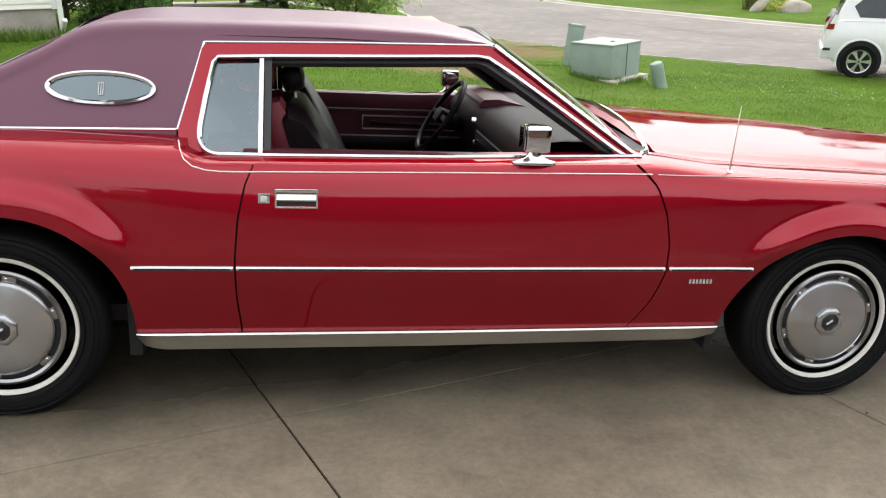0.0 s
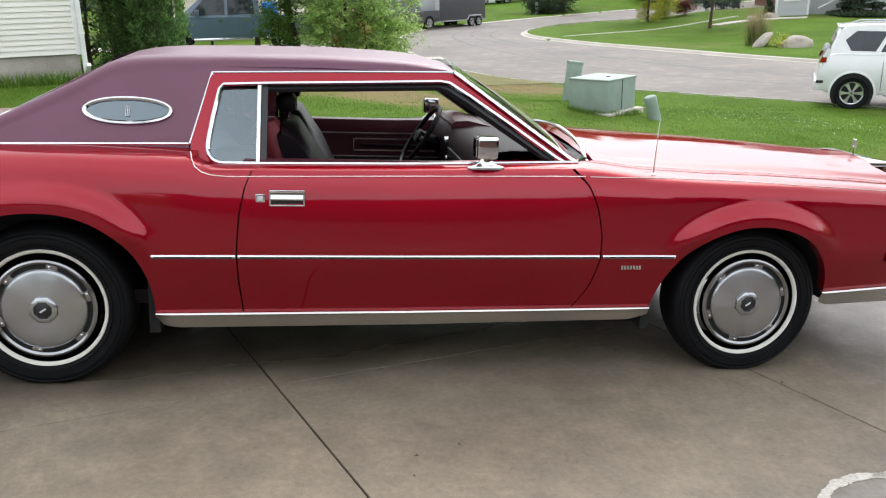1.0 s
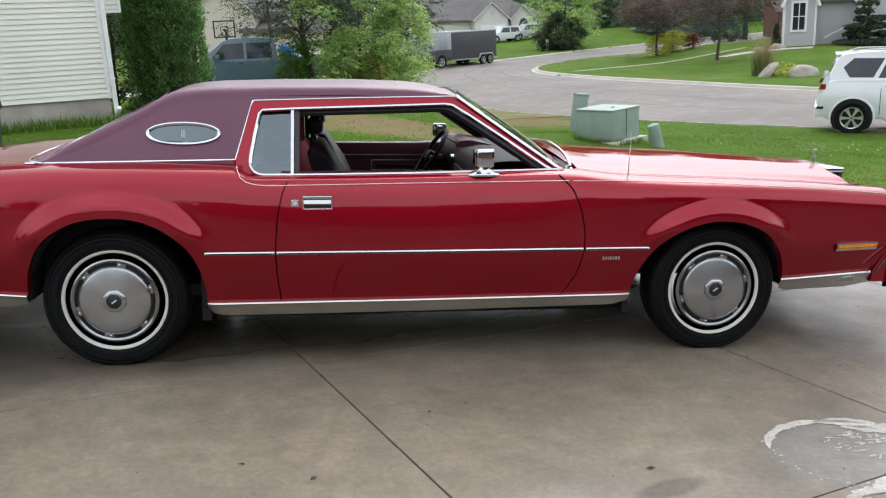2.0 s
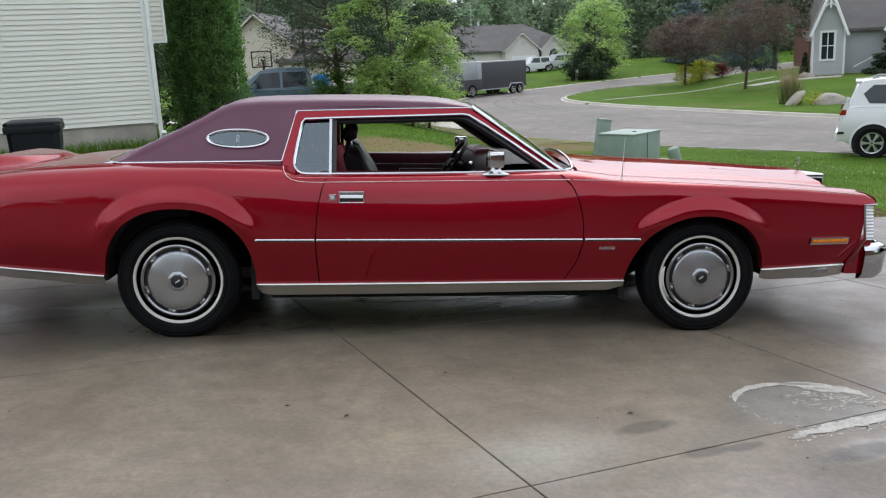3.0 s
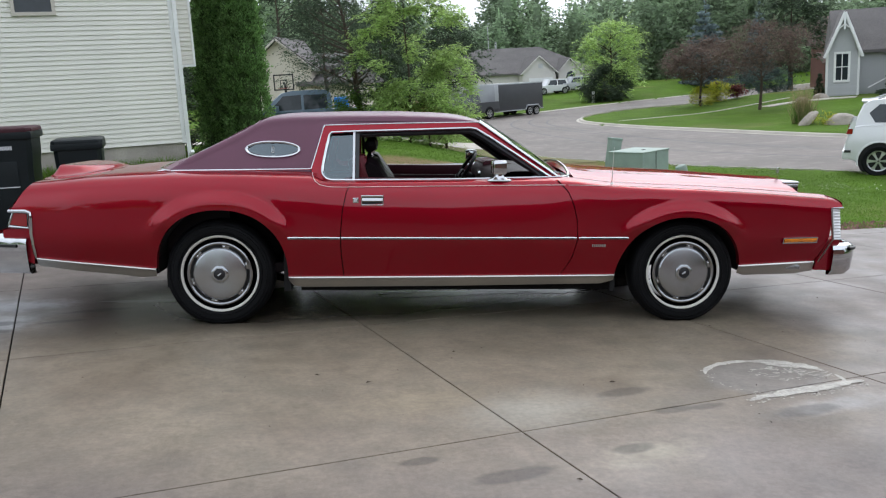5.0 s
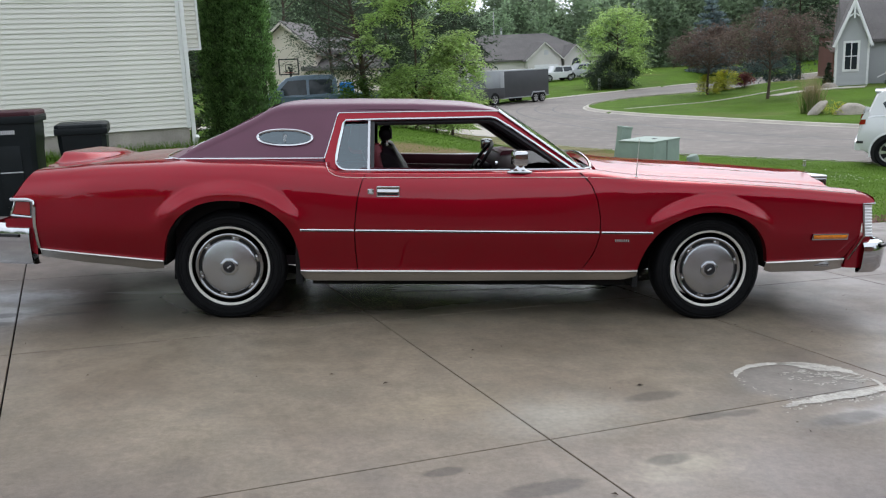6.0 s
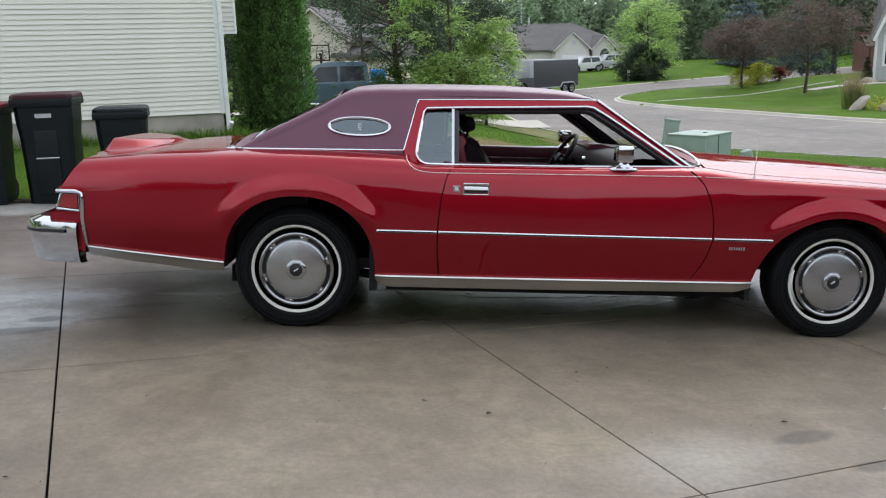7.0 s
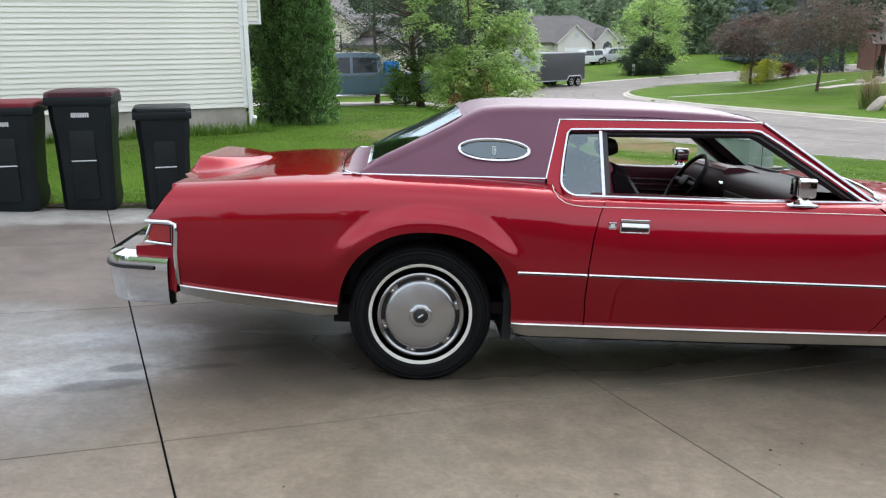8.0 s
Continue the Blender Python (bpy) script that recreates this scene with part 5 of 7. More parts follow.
both("bumper_filler", ([(-1.150, ty + 0.012, 0.640), (-1.36, ty + 0.06, 0.615), (-1.36, ty + 0.06, 0.50), (-1.165, ty + 0.03, 0.40), (-1.150, 0.62, 0.640), (-1.36, 0.62, 0.615), (-1.36, 0.62, 0.50), (-1.150, 0.62, 0.36)],
     [(3, 2, 1, 0), (4, 5, 6, 7), (0, 1, 5, 4), (1, 2, 6, 5), (2, 3, 7, 6)]), M["paint"])
rear_path = [(-1.492 + 0.02 * ((MID - y) / 0.7) ** 2, y) for y in np.linspace(MID, 0.24, 7)] + [(-1.472 + 0.10 * (1 - math.cos(a)), 0.22 - 0.135 * math.sin(a)) for a in np.linspace(0.2, 1.45, 7)] + [(-1.30, 0.078), (-1.25, 0.066), (-1.192, 0.056)]
rear_profile = [(0.0, 0.335), (0.015, 0.335), (0.036, 0.350), (0.050, 0.41), (0.062, 0.500), (0.062, 0.535), (0.057, 0.566), (0.0, 0.588)]
both("rear_bumper", wrap(rear_path, rear_profile, 1), M["chrome"], "chrome rear bumper")
end_cap = [(rear_path[-1][0], rear_path[-1][1] - o, z) for o, z in rear_profile]
both("bumper_end", (end_cap + [(x + 0.012, y + 0.05, z) for x, y, z in end_cap], [tuple(range(8)), (0, 1, 9, 8), (1, 2, 10, 9), (2, 3, 11, 10), (3, 4, 12, 11), (4, 5, 13, 12), (5, 6, 14, 13)]), M["chrome"])
both("bumper_strip", wrap(rear_path[:-1], [(0.058, 0.508), (0.072, 0.510), (0.072, 0.526), (0.060, 0.530)], 1), M["black"])

# handle, lock, badge, mirrors, aerial
hy = side_y(0.985, 0.823)
handle = part("door_handle", join(box(0.914, 1.056, hy - 0.012, hy + 0.01, 0.844, 0.857, 0.004), box(0.914, 1.056, hy - 0.010, hy + 0.01, 0.790, 0.797, 0.003), box(0.914, 0.921, hy - 0.010, hy + 0.01, 0.79, 0.857, 0.003), box(1.049, 1.056, hy - 0.010, hy + 0.01, 0.79, 0.857, 0.003),
     sheet([[(0.92, hy + 0.001, 0.847), (1.05, hy + 0.001, 0.847)], [(0.92, hy - 0.010, 0.836), (1.05, hy - 0.010, 0.836)], [(0.92, hy - 0.019, 0.822), (1.05, hy - 0.019, 0.822)], [(0.92, hy - 0.017, 0.817), (1.05, hy - 0.017, 0.817)]], flip=True)), M["chrome"], door_near, "chrome pull-up door handle")
part("handle_recess", box(0.920, 1.050, hy - 0.004, hy + 0.01, 0.797, 0.845), M["black"], door_near)
lock = part("lock_plate", box(0.860, 0.898, hy - 0.007, hy + 0.01, 0.805, 0.839, 0.003), M["chrome"], door_near)
part("keyhole", box(0.868, 0.890, hy - 0.009, hy + 0.005, 0.812, 0.832, 0.002), M["print_grey"], lock)
for k in range(7):
    part("badge_letter", box(2.414 + 0.0135 * k, 2.423 + 0.0135 * k, side_y(2.46, 0.53) - 0.004, side_y(2.46, 0.53) + 0.002, 0.520, 0.537), M["chrome"], car)
for flip in (False, True):
    s = (lambda q: mirrored(q)) if flip else (lambda q: q)
    head = part("mirror_head", s(box(1.760, 1.850, -0.050, 0.042, 0.988, 1.080, 0.014)), M["chrome"], door_far if flip else door_near, "square chrome door mirror")
    part("mirror_glass", s(box(1.755, 1.760, -0.042, 0.034, 0.996, 1.072, 0.002)), M["chrome"], head)
    stalk = [[(1.806 + math.cos(a) * rx, -0.008 + math.sin(a) * ry, z) for a in np.linspace(0, 2 * math.pi, 17)[:-1]] for rx, ry, z in ((0.080, 0.024, 0.942), (0.081, 0.025, 0.950), (0.076, 0.023, 0.954), (0.052, 0.019, 0.959), (0.036, 0.016, 0.968), (0.027, 0.015, 0.980), (0.024, 0.015, 1.000))]
    part("mirror_foot", s(sheet(stalk, close=True)), M["chrome"], door_far if flip else door_near)
part("aerial", join(tube([(2.552, 0.012, 0.918), (2.552, 0.012, 0.932)], [0.018, 0.010], 8), tube([(2.552, 0.012, 0.93), (2.560, 0.012, 1.165)], [0.0032, 0.0016])), M["brushed"], car, "thin steel aerial")

# wheels
tyre_profile = [(0.235, 0.015), (0.262, 0.002), (0.30, -0.004), (0.325, 0.004), (0.342, 0.022), (0.349, 0.05), (0.351, 0.10), (0.349, 0.15), (0.342, 0.185), (0.30, 0.21), (0.22, 0.20)]


def wheel(x, y, turn):
    tv, tf = lathe(tyre_profile, 56)
    tv = [(a, b, max(-0.335, c)) for a, b, c in tv]
    w = part("wheel", (tv, tf), M["rubber"], car, "whitewall tyre with a spun aluminium hubcap")
    w.matrix_basis = pose(x, y, 0.336, 0, 0, turn)
    for ring_r in (0.268, 0.300, 0.318):
        part("tyre_rib", lathe([(ring_r - 0.003, -0.002), (ring_r, -0.0075 + 0.10 * max(0.0, ring_r - 0.30)), (ring_r + 0.003, -0.002)], 56), M["rubber"], w)
    part("whitewall", lathe([(0.2350, 0.012), (0.2372, 0.0035), (0.242, 0.0), (0.249, -0.001), (0.2515, 0.004)], 56), M["whitewall"], w, "white sidewall band")
    part("rim", lathe([(0.2125, 0.03), (0.2115, 0.006), (0.208, -0.001), (0.200, -0.004), (0.1905, 0.001), (0.1885, 0.010), (0.171, 0.013), (0.169, 0.006)], 56), M["rim_steel"], w, "grey metal trim ring")
    part("cap_ring", lathe([(0.1725, 0.008), (0.1718, -0.001), (0.1700, -0.003), (0.1680, 0.0)], 56), M["chrome"], w)
    part("hubcap", lathe([(0.170, 0.012), (0.1685, 0.002), (0.164, -0.003), (0.155, -0.0055), (0.11, -0.0085), (0.06, -0.0105), (0.02, -0.011)], 56), M["hubcap"], w, "spun aluminium hubcap", 60.0)
    part("hub_nut", moved(lathe([(0.060, -0.009), (0.058, -0.019), (0.052, -0.0235), (0.038, -0.0235), (0.035, -0.016)], 8), pose(0, 0, 0, 0, 22.5, 0)), M["hubcap"], w)
    cap = part("hub_centre", lathe([(0.0375, -0.0165), (0.034, -0.019), (0.001, -0.021)], 20), M["black"], w)
    part("hub_emblem", moved(box(-0.014, 0.014, -0.0232, -0.0205, -0.0035, 0.0035), pose(0, 0, 0, 0, -35, 0)), M["print_grey"], cap)
    for k in range(6):
        a0, a1 = 2 * math.pi * (k + 0.13) / 6 + 0.3, 2 * math.pi * (k + 0.87) / 6 + 0.3
        seg = [[(math.cos(a) * r, 0.0065, math.sin(a) * r) for r in (0.1725, 0.1880)] for a in np.linspace(a0, a1, 14)]
        part("rim_slot", sheet(seg), M["dark"], w)
        a = 2 * math.pi * k / 6 + 0.3
        clip = moved(box(-0.0085, 0.0085, 0.001, 0.012, -0.022, 0.022, 0.002), pose(math.cos(a) * 0.180, 0, math.sin(a) * 0.180, 0, -math.degrees(a), 0))
        part("rim_clip", clip, M["rim_steel"], w)
        stud = moved(lathe([(0.001, -0.002), (0.0055, 0.0), (0.0065, 0.004)][::-1], 10), pose(math.cos(a + 0.05) * 0.180, 0, math.sin(a + 0.05) * 0.180))
        part("rim_stud", stud, M["chrome"], w)


for x in (0.0, 3.058):
    wheel(x, 0.004, 0)
    wheel(x, 2 * MID - 0.004, 180)
for arch in ARCHES:
    well = []
    for a in np.linspace(0.0, math.pi, 20):
        wx, wz = arch[0] - math.cos(a) * (arch[2] + 0.012), arch[1] + math.sin(a) * (arch[3] + 0.012)
        well.append([(wx, y, wz) for y in (side_y(wx, wz) + 0.012, 0.14, 0.42)])
    both("wheel_well", sheet(well, flip=True), M["dark"])
    both("wheel_well_wall", box(arch[0] - 0.42, arch[0] + 0.42, 0.41, 0.43, 0.34, 0.85), M["dark"])
part("underbody", join(box(0.46, 2.58, 0.10, 1.76, 0.245, 0.34), box(0.5, 2.62, 0.20, 1.66, 0.185, 0.30), box(-1.1, 4.05, 0.50, 1.36, 0.30, 0.52), box(-1.12, -0.42, 0.05, 1.81, 0.38, 0.46), box(3.47, 4.02, 0.12, 1.74, 0.36, 0.42), box(-0.45, 0.2, 0.45, 1.41, 0.16, 0.26)), M["dark"], car)
part("exhaust_pipe", tube([(2.0, 0.5, 0.20), (0.6, 0.45, 0.19), (-0.3, 0.6, 0.30), (-1.1, 0.6, 0.36)], 0.028, 8), M["dark"], car)

for x0, x1, z0 in ((0.405, 0.448, 0.215), (2.572, 2.605, 0.205), (-0.425, -0.395, 0.335)):
    both("splash_panel", box(x0, x1, 0.04, 0.42, z0, 0.48), M["dark"])
# cabin
part("cabin_floor", join(box(0.0, 2.3, 0.06, 1.80, 0.34, 0.40), box(2.02, 2.20, 0.09, 1.77, 0.40, 0.93), box(-0.35, 0.05, 0.12, 1.74, 0.40, 0.985)), M["leather_black"], car)


def seat_back(x, y0, y1, z0, z1, lean, depth, material, name, label):
    prof = [(0.0, 0.0), (depth, 0.02), (depth * 0.95, (z1 - z0) * 0.6), (depth * 0.72, (z1 - z0) * 0.95), (depth * 0.4, z1 - z0), (0.03, (z1 - z0) * 0.95), (-0.02, (z1 - z0) * 0.5)]
    rows = []
    for y, k in ((y0, 0.82), (y0 + 0.035, 0.96), (y0 + 0.08, 1.0), (y1 - 0.08, 1.0), (y1 - 0.035, 0.96), (y1, 0.82)):
        cx, cz = depth * 0.45, (z1 - z0) * 0.5
        rows.append([(x + cx + (px - cx) * k - lean * (pz / (z1 - z0)), y, z0 + cz + (pz - cz) * k) for px, pz in prof])
    v, f = sheet(rows, close=True)
    f = f + [tuple(range(7))[::-1], tuple(len(v) - 7 + i for i in range(7))]
    return part(name, (v, f), material, car, label)


for y0, y1 in ((0.24, 0.86), (1.00, 1.62)):
    seat_back(1.10, y0, y1, 0.60, 1.085, 0.215, 0.165, M["leather_black"], "front_seat_back", "near-black leather seat back")
    part("front_seat_cushion", box(1.10, 1.62, y0, y1, 0.46, 0.66, 0.05), M["leather"], car)
    part("headrest", moved(box(-0.045, 0.045, -0.12, 0.12, -0.032, 0.055, 0.036), pose(0.968, (y0 + y1) / 2, 1.140, 0, -16, 0)), M["leather_black"], car, "padded headrest")
    part("headrest_post", tube([(0.972, (y0 + y1) / 2, 1.05), (0.970, (y0 + y1) / 2, 1.12)], 0.012), M["chrome"], car)
seat_back(0.60, 0.22, 1.64, 0.55, 1.01, 0.26, 0.2, M["leather_red"], "rear_seat_back", "red leather rear seat back")
part("rear_seat_cushion", box(0.46, 0.95, 0.22, 1.64, 0.45, 0.66, 0.05), M["leather_red"], car)
part("side_bolster", join(box(0.66, 0.90, 0.17, 0.33, 0.66, 0.985, 0.06), moved(box(-0.07, 0.07, -0.09, 0.09, -0.22, 0.20, 0.05), pose(0.945, 0.34, 0.905, 0, -24, 0))), M["leather_red"], car)
# door cards with armrest and pull
for flip in (False, True):
    s = (lambda q: mirrored(q)) if flip else (lambda q: q)
    owner = door_far if flip else door_near
    card = part("door_card", s(join(box(0.80, 2.12, 0.085, 0.125, 0.42, 0.86), box(0.80, 2.12, 0.075, 0.135, 0.86, 0.955, 0.015))), M["leather"], owner, "maroon leather door card")
    part("door_card_trim", s(join(tube([(0.86, 0.140, 0.872), (2.10, 0.140, 0.872)], 0.004, 5), tube([(1.32, 0.132, 0.835), (2.0, 0.132, 0.835), (2.0, 0.132, 0.765), (1.32, 0.132, 0.765), (1.32, 0.132, 0.835)], 0.004, 5), tube([(1.0, 0.17, 0.735), (2.05, 0.17, 0.735)], 0.004, 5))), M["brushed"], card)
    part("sill_strip", s(tube([(0.89, 0.080, 0.951 if flip else 0.938), (2.08, 0.080, 0.951 if flip else 0.938)], 0.007, 6)), M["brushed"], card)
    part("armrest", s(box(0.95, 2.05, 0.125, 0.19, 0.66, 0.73, 0.02)), M["leather_black"], card)
    part("door_pull", s(tube([(1.36, 0.135, 0.80), (1.42, 0.155, 0.797), (1.80, 0.155, 0.797), (1.86, 0.135, 0.80)], 0.011)), M["leather_black"], card)
# dash, hood over the dials, wheel and column
dash_rows = []
for y in np.linspace(0.14, 2 * MID - 0.14, 21):
    hump = 0.012 * soft(y, 1.02, 1.12) * (1 - soft(y, 1.60, 1.70))
    dash_rows.append([(2.10, y, 0.62), (1.90, y, 0.66), (1.80, y, 0.80), (1.79 - hump, y, 0.93 + hump * 0.4), (1.83 - hump, y, 0.985 + hump), (1.95, y, 1.000 + hump * 0.8), (2.24, y, 0.99)])
part("dashboard", sheet(dash_rows), M["dash"], car, "dark padded dashboard", 75.0)
part("instrument_hood", join(prism([(1.84, 0.86), (1.815, 0.955), (1.820, 1.008), (1.840, 1.024), (1.91, 1.028), (2.04, 1.0), (2.04, 0.86)], "y", 1.06, 1.64)), M["leather"], car, "dark maroon hood over the dials", 20.0)
part("dash_vent", box(1.782, 1.80, 0.35, 0.95, 0.86, 0.90, 0.004), M["black"], car)
for y, z in ((1.02, 0.93), (0.95, 0.84)):
    part("dash_knob", moved(lathe([(0.017, 0.02), (0.016, 0.0), (0.001, -0.002)], 12), pose(1.775, y, z, 0, 0, -90)), M["chrome"], car)
WH = pose(1.68, 1.34, 0.905, 0, -57, 0)
ring_rows = [[(math.cos(a) * (0.195 + 0.014 * math.cos(b)), math.sin(a) * (0.195 + 0.014 * math.cos(b)), 0.014 * math.sin(b)) for b in np.linspace(0, 2 * math.pi, 9)[:-1]] for a in np.linspace(0, 2 * math.pi, 37)]
steer = part("steering_wheel", moved(sheet(ring_rows, close=True), WH), M["leather_black"], car, "thin black steering wheel")
part("steering_hub", moved(join(box(-0.035, 0.035, -0.06, 0.06, -0.02, 0.022, 0.012), box(-0.012, 0.012, -0.19, 0.19, -0.008, 0.008, 0.004)), WH), M["leather_black"], steer)
part("steering_column", tube([(1.67, 1.34, 0.91), (1.95, 1.34, 0.79)], 0.04, 10), M["leather_black"], car)
for ob in list(car.children_recursive):
    if ob.name.split(".")[0] in ("windscreen", "quarter_window", "rear_window"):
        ob.visible_shadow = False
# ---------------------------------------------------------------- houses
def at(x, y, turn=0.0, dz=0.0):
    return pose(x, y, land(x, y) + dz, 0, 0, turn)


def board_wall(owner, name, x0, x1, z0, z1, y, step, material, skip=None):
    """Lap boards, each a piece, along local x on a wall that faces -y."""
    z = z0
    keep = {}
    while z < z1 - 0.01:
        h = min(step, z1 - z)
        runs = [(x0, x1)]
        if skip and z + h > skip[2] and z < skip[3]:
            runs = [(x0, skip[0]), (skip[1], x1)]
        for a, b in runs:
            if b - a < 0.02:
                continue
            key = (round(b - a, 3), round(h, 3))
            if key not in keep:
                L, hh = key
                keep[key] = mesh(name, [(0, 0.0, 0), (L, 0.0, 0), (L, -0.024, 0.0), (0, -0.024, 0.0), (0, -0.022, 0.010), (L, -0.022, 0.010), (L, -0.003, hh), (0, -0.003, hh), (0, 0.0, hh), (L, 0, hh)],
                                 [(0, 1, 2, 3), (3, 2, 5, 4), (4, 5, 6, 7), (7, 6, 9, 8), (0, 3, 4, 7, 8), (1, 9, 6, 5, 2)], material)
            o = new(name, keep[key])
            o.parent = owner
            o.matrix_basis = Matrix.Translation((a, y, z))
        z += step


def window(owner, x, z, w, h, y, frame_m, bars=1, name="window", fw=0.07):
    fr = part(name, join(box(x - w / 2, x + w / 2, y - 0.05, y + 0.02, z, z + fw), box(x - w / 2, x + w / 2, y - 0.05, y + 0.02, z + h - fw, z + h), box(x - w / 2, x - w / 2 + fw, y - 0.05, y + 0.02, z + fw, z + h - fw), box(x + w / 2 - fw, x + w / 2, y - 0.05, y + 0.02, z + fw, z + h - fw),
                         *([box(x - 0.025, x + 0.025, y - 0.04, y + 0.02, z + fw, z + h - fw), box(x - w / 2 + fw, x - 0.025, y - 0.04, y + 0.02, z + h / 2 - 0.025, z + h / 2 + 0.025), box(x + 0.025, x + w / 2 - fw, y - 0.04, y + 0.02, z + h / 2 - 0.025, z + h / 2 + 0.025)] if bars else [])), frame_m, owner, "", 0.0)
    part("pane", box(x - w / 2 + 0.06, x + w / 2 - 0.06, y - 0.018, y + 0.01, z + 0.06, z + h - 0.06), M["glass_veh"], fr, "", 0.0)
    return fr


# the cream house: its end wall with lap boards, a jettied upper floor, a downpipe
CH = Matrix.Translation((-3.18, 13.30, 0.0)) @ pose(0, 0, 0, 0, 0, HOUSE_TURN)
cream = thing("house", "cream vinyl-sided house with a jettied upper floor and white downpipe", "house", m=CH)
part("wall", join(box(-9.0, 0.0, 0.0, 7.0, 0.45, 5.6), box(0.0, 0.42, 0.35, 7.0, 2.07, 5.6)), M["siding"], cream, "", 0.0)
part("foundation", box(-9.0, -0.03, 0.03, 7.0, -0.6, 0.455), M["foundation"], cream, "bare concrete foundation", 0.0)
board_wall(cream, "siding_board", -9.0, -0.075, 0.455, 5.58, -0.002, 0.095, M["siding"], (-3.01, -2.23, 3.14, 4.43))
board_wall(cream, "siding_board", 0.02, 0.42, 2.10, 5.58, 0.345, 0.095, M["siding"])
part("corner_trim", join(box(-0.075, 0.0, -0.03, 0.03, 0.44, 5.6), box(0.38, 0.425, 0.31, 0.36, 2.05, 5.6), box(0.0, 0.42, 0.30, 0.36, 2.04, 2.09)), M["white_trim"], cream, "", 0.0)
pipe = part("downpipe", join(box(0.0, 0.085, -0.10, -0.03, 0.10, 5.6, 0.01), moved(box(-0.04, 0.04, -0.03, 0.26, -0.035, 0.035, 0.01), pose(0.043, -0.08, 0.10, 42, 0, 190))), M["white_trim"], cream, "white metal downpipe")
for z in (0.8, 2.0, 3.4):
    part("pipe_strap", box(-0.012, 0.097, -0.108, -0.02, z, z + 0.03), M["white_trim"], pipe)
window(cream, -2.62, 3.13, 0.80, 1.30, -0.02, M["barge_beige"], 0)
part("roof", prism([(-9.4, 5.55), (0.9, 5.55), (0.9, 5.7), (-4.2, 8.0), (-9.4, 5.7)], "y", -0.4, 7.4), M["roof_grey"], cream, "", 0.0)


def far_house(name, m, w, d, h, ridge, wall_m, roof_m, label, gables=(), hip=0.0, trim=0.11, trim_m=None, over=0.3):
    """A house with its ridge along local x; gables are (x, width, rise, depth) porches to the front."""
    house = thing(name, label, "house", m=m)
    part("wall", box(-w / 2, w / 2, 0, d, -0.6, h), wall_m, house, "", 0.0)
    e = 0.45
    rv = [(-w / 2 - e, -e, h - 0.1), (w / 2 + e, -e, h - 0.1), (w / 2 + e, d + e, h - 0.1), (-w / 2 - e, d + e, h - 0.1), (-w / 2 - e + hip, d / 2, ridge), (w / 2 + e - hip, d / 2, ridge)]
    part("roof", (rv + [(x, y, z - 0.18) for x, y, z in rv[:4]], [(0, 1, 5, 4), (2, 3, 4, 5), (1, 2, 5), (3, 0, 4), (6, 9, 8, 7), (0, 6, 7, 1), (1, 7, 8, 2), (2, 8, 9, 3), (3, 9, 6, 0)]), roof_m, house, "", 0.0)
    for gx, gw, rise, depth in gables:
        part("gable_wall", prism([(gx - gw / 2, -0.6), (gx + gw / 2, -0.6), (gx + gw / 2, h - 0.1), (gx, h - 0.1 + rise), (gx - gw / 2, h - 0.1)], "y", -depth, 0.2), wall_m, house, "", 0.0)
        k = over * rise / (gw / 2)
        ridge_y = min(d / 2, (rise / max(0.1, ridge - h)) * d / 2)
        for s in (-1, 1):
            a, b = (gx + s * (gw / 2 + over), h - 0.1 - k), (gx, h - 0.1 + rise + 0.02)
            v = [(a[0], -depth - 0.3, a[1]), (b[0], -depth - 0.3, b[1]), (b[0], ridge_y, b[1]), (a[0], 0.3, a[1])]
            v += [(x, y, z + 0.16) for x, y, z in v]
            part("gable_roof", (v, [(0, 1, 2, 3), (7, 6, 5, 4), (0, 4, 5, 1), (1, 5, 6, 2), (2, 6, 7, 3), (3, 7, 4, 0)]), roof_m, house, "", 0.0)
            part("barge_board", tube([(a[0], -depth - 0.33, a[1] + 0.04), (b[0], -depth - 0.33, b[1] + 0.04)], trim, 4, 0.3), trim_m or M["white_trim"], house, "", 0.0)
    return house


# grey house with a steep front gable
GH = pose(32.6, 45.2, -0.95, 0, 0, -24)
grey_house = far_house("house", GH, 7.2, 8.0, 2.95, 5.5, M["siding_grey"], M["roof_grey"], "grey lap-sided house with steep white-trimmed gables", ((-3.55, 1.75, 2.2, 1.2), (1.2, 3.2, 2.6, 0.9)), trim=0.085, over=0.17)
board_wall(grey_house, "siding_board", -4.42, -2.68, 0.0, 2.85, -1.21, 0.13, M["siding_grey"], (-4.02, -3.18, 1.03, 2.78))
for k in range(14):
    z = 2.86 + 0.13 * k
    half = 0.86 * (1 - 0.13 * (k + 1) / 2.2)
    part("siding_board", box(-3.55 - half, -3.55 + half, -1.232, -1.195, z, z + 0.012), M["siding_grey"], grey_house, "", 0.0)
window(grey_house, -3.60, 1.00, 0.92, 1.80, -1.22, M["white_trim"], fw=0.13)
for x in (-2.74, -4.48):
    part("corner_board", box(x, x + 0.12, -1.24, -1.15, -0.2, 2.9), M["white_trim"], grey_house, "", 0.0)
part("porch_recess", box(-2.55, -0.5, -0.02, 0.05, -0.2, 2.8), M["siding_grey"], grey_house, "", 0.0)
part("porch_rail", tube([(-2.1, -1.1, 0.6), (-0.9, -0.5, 1.2)], 0.04), M["white_trim"], grey_house, "", 0.0)
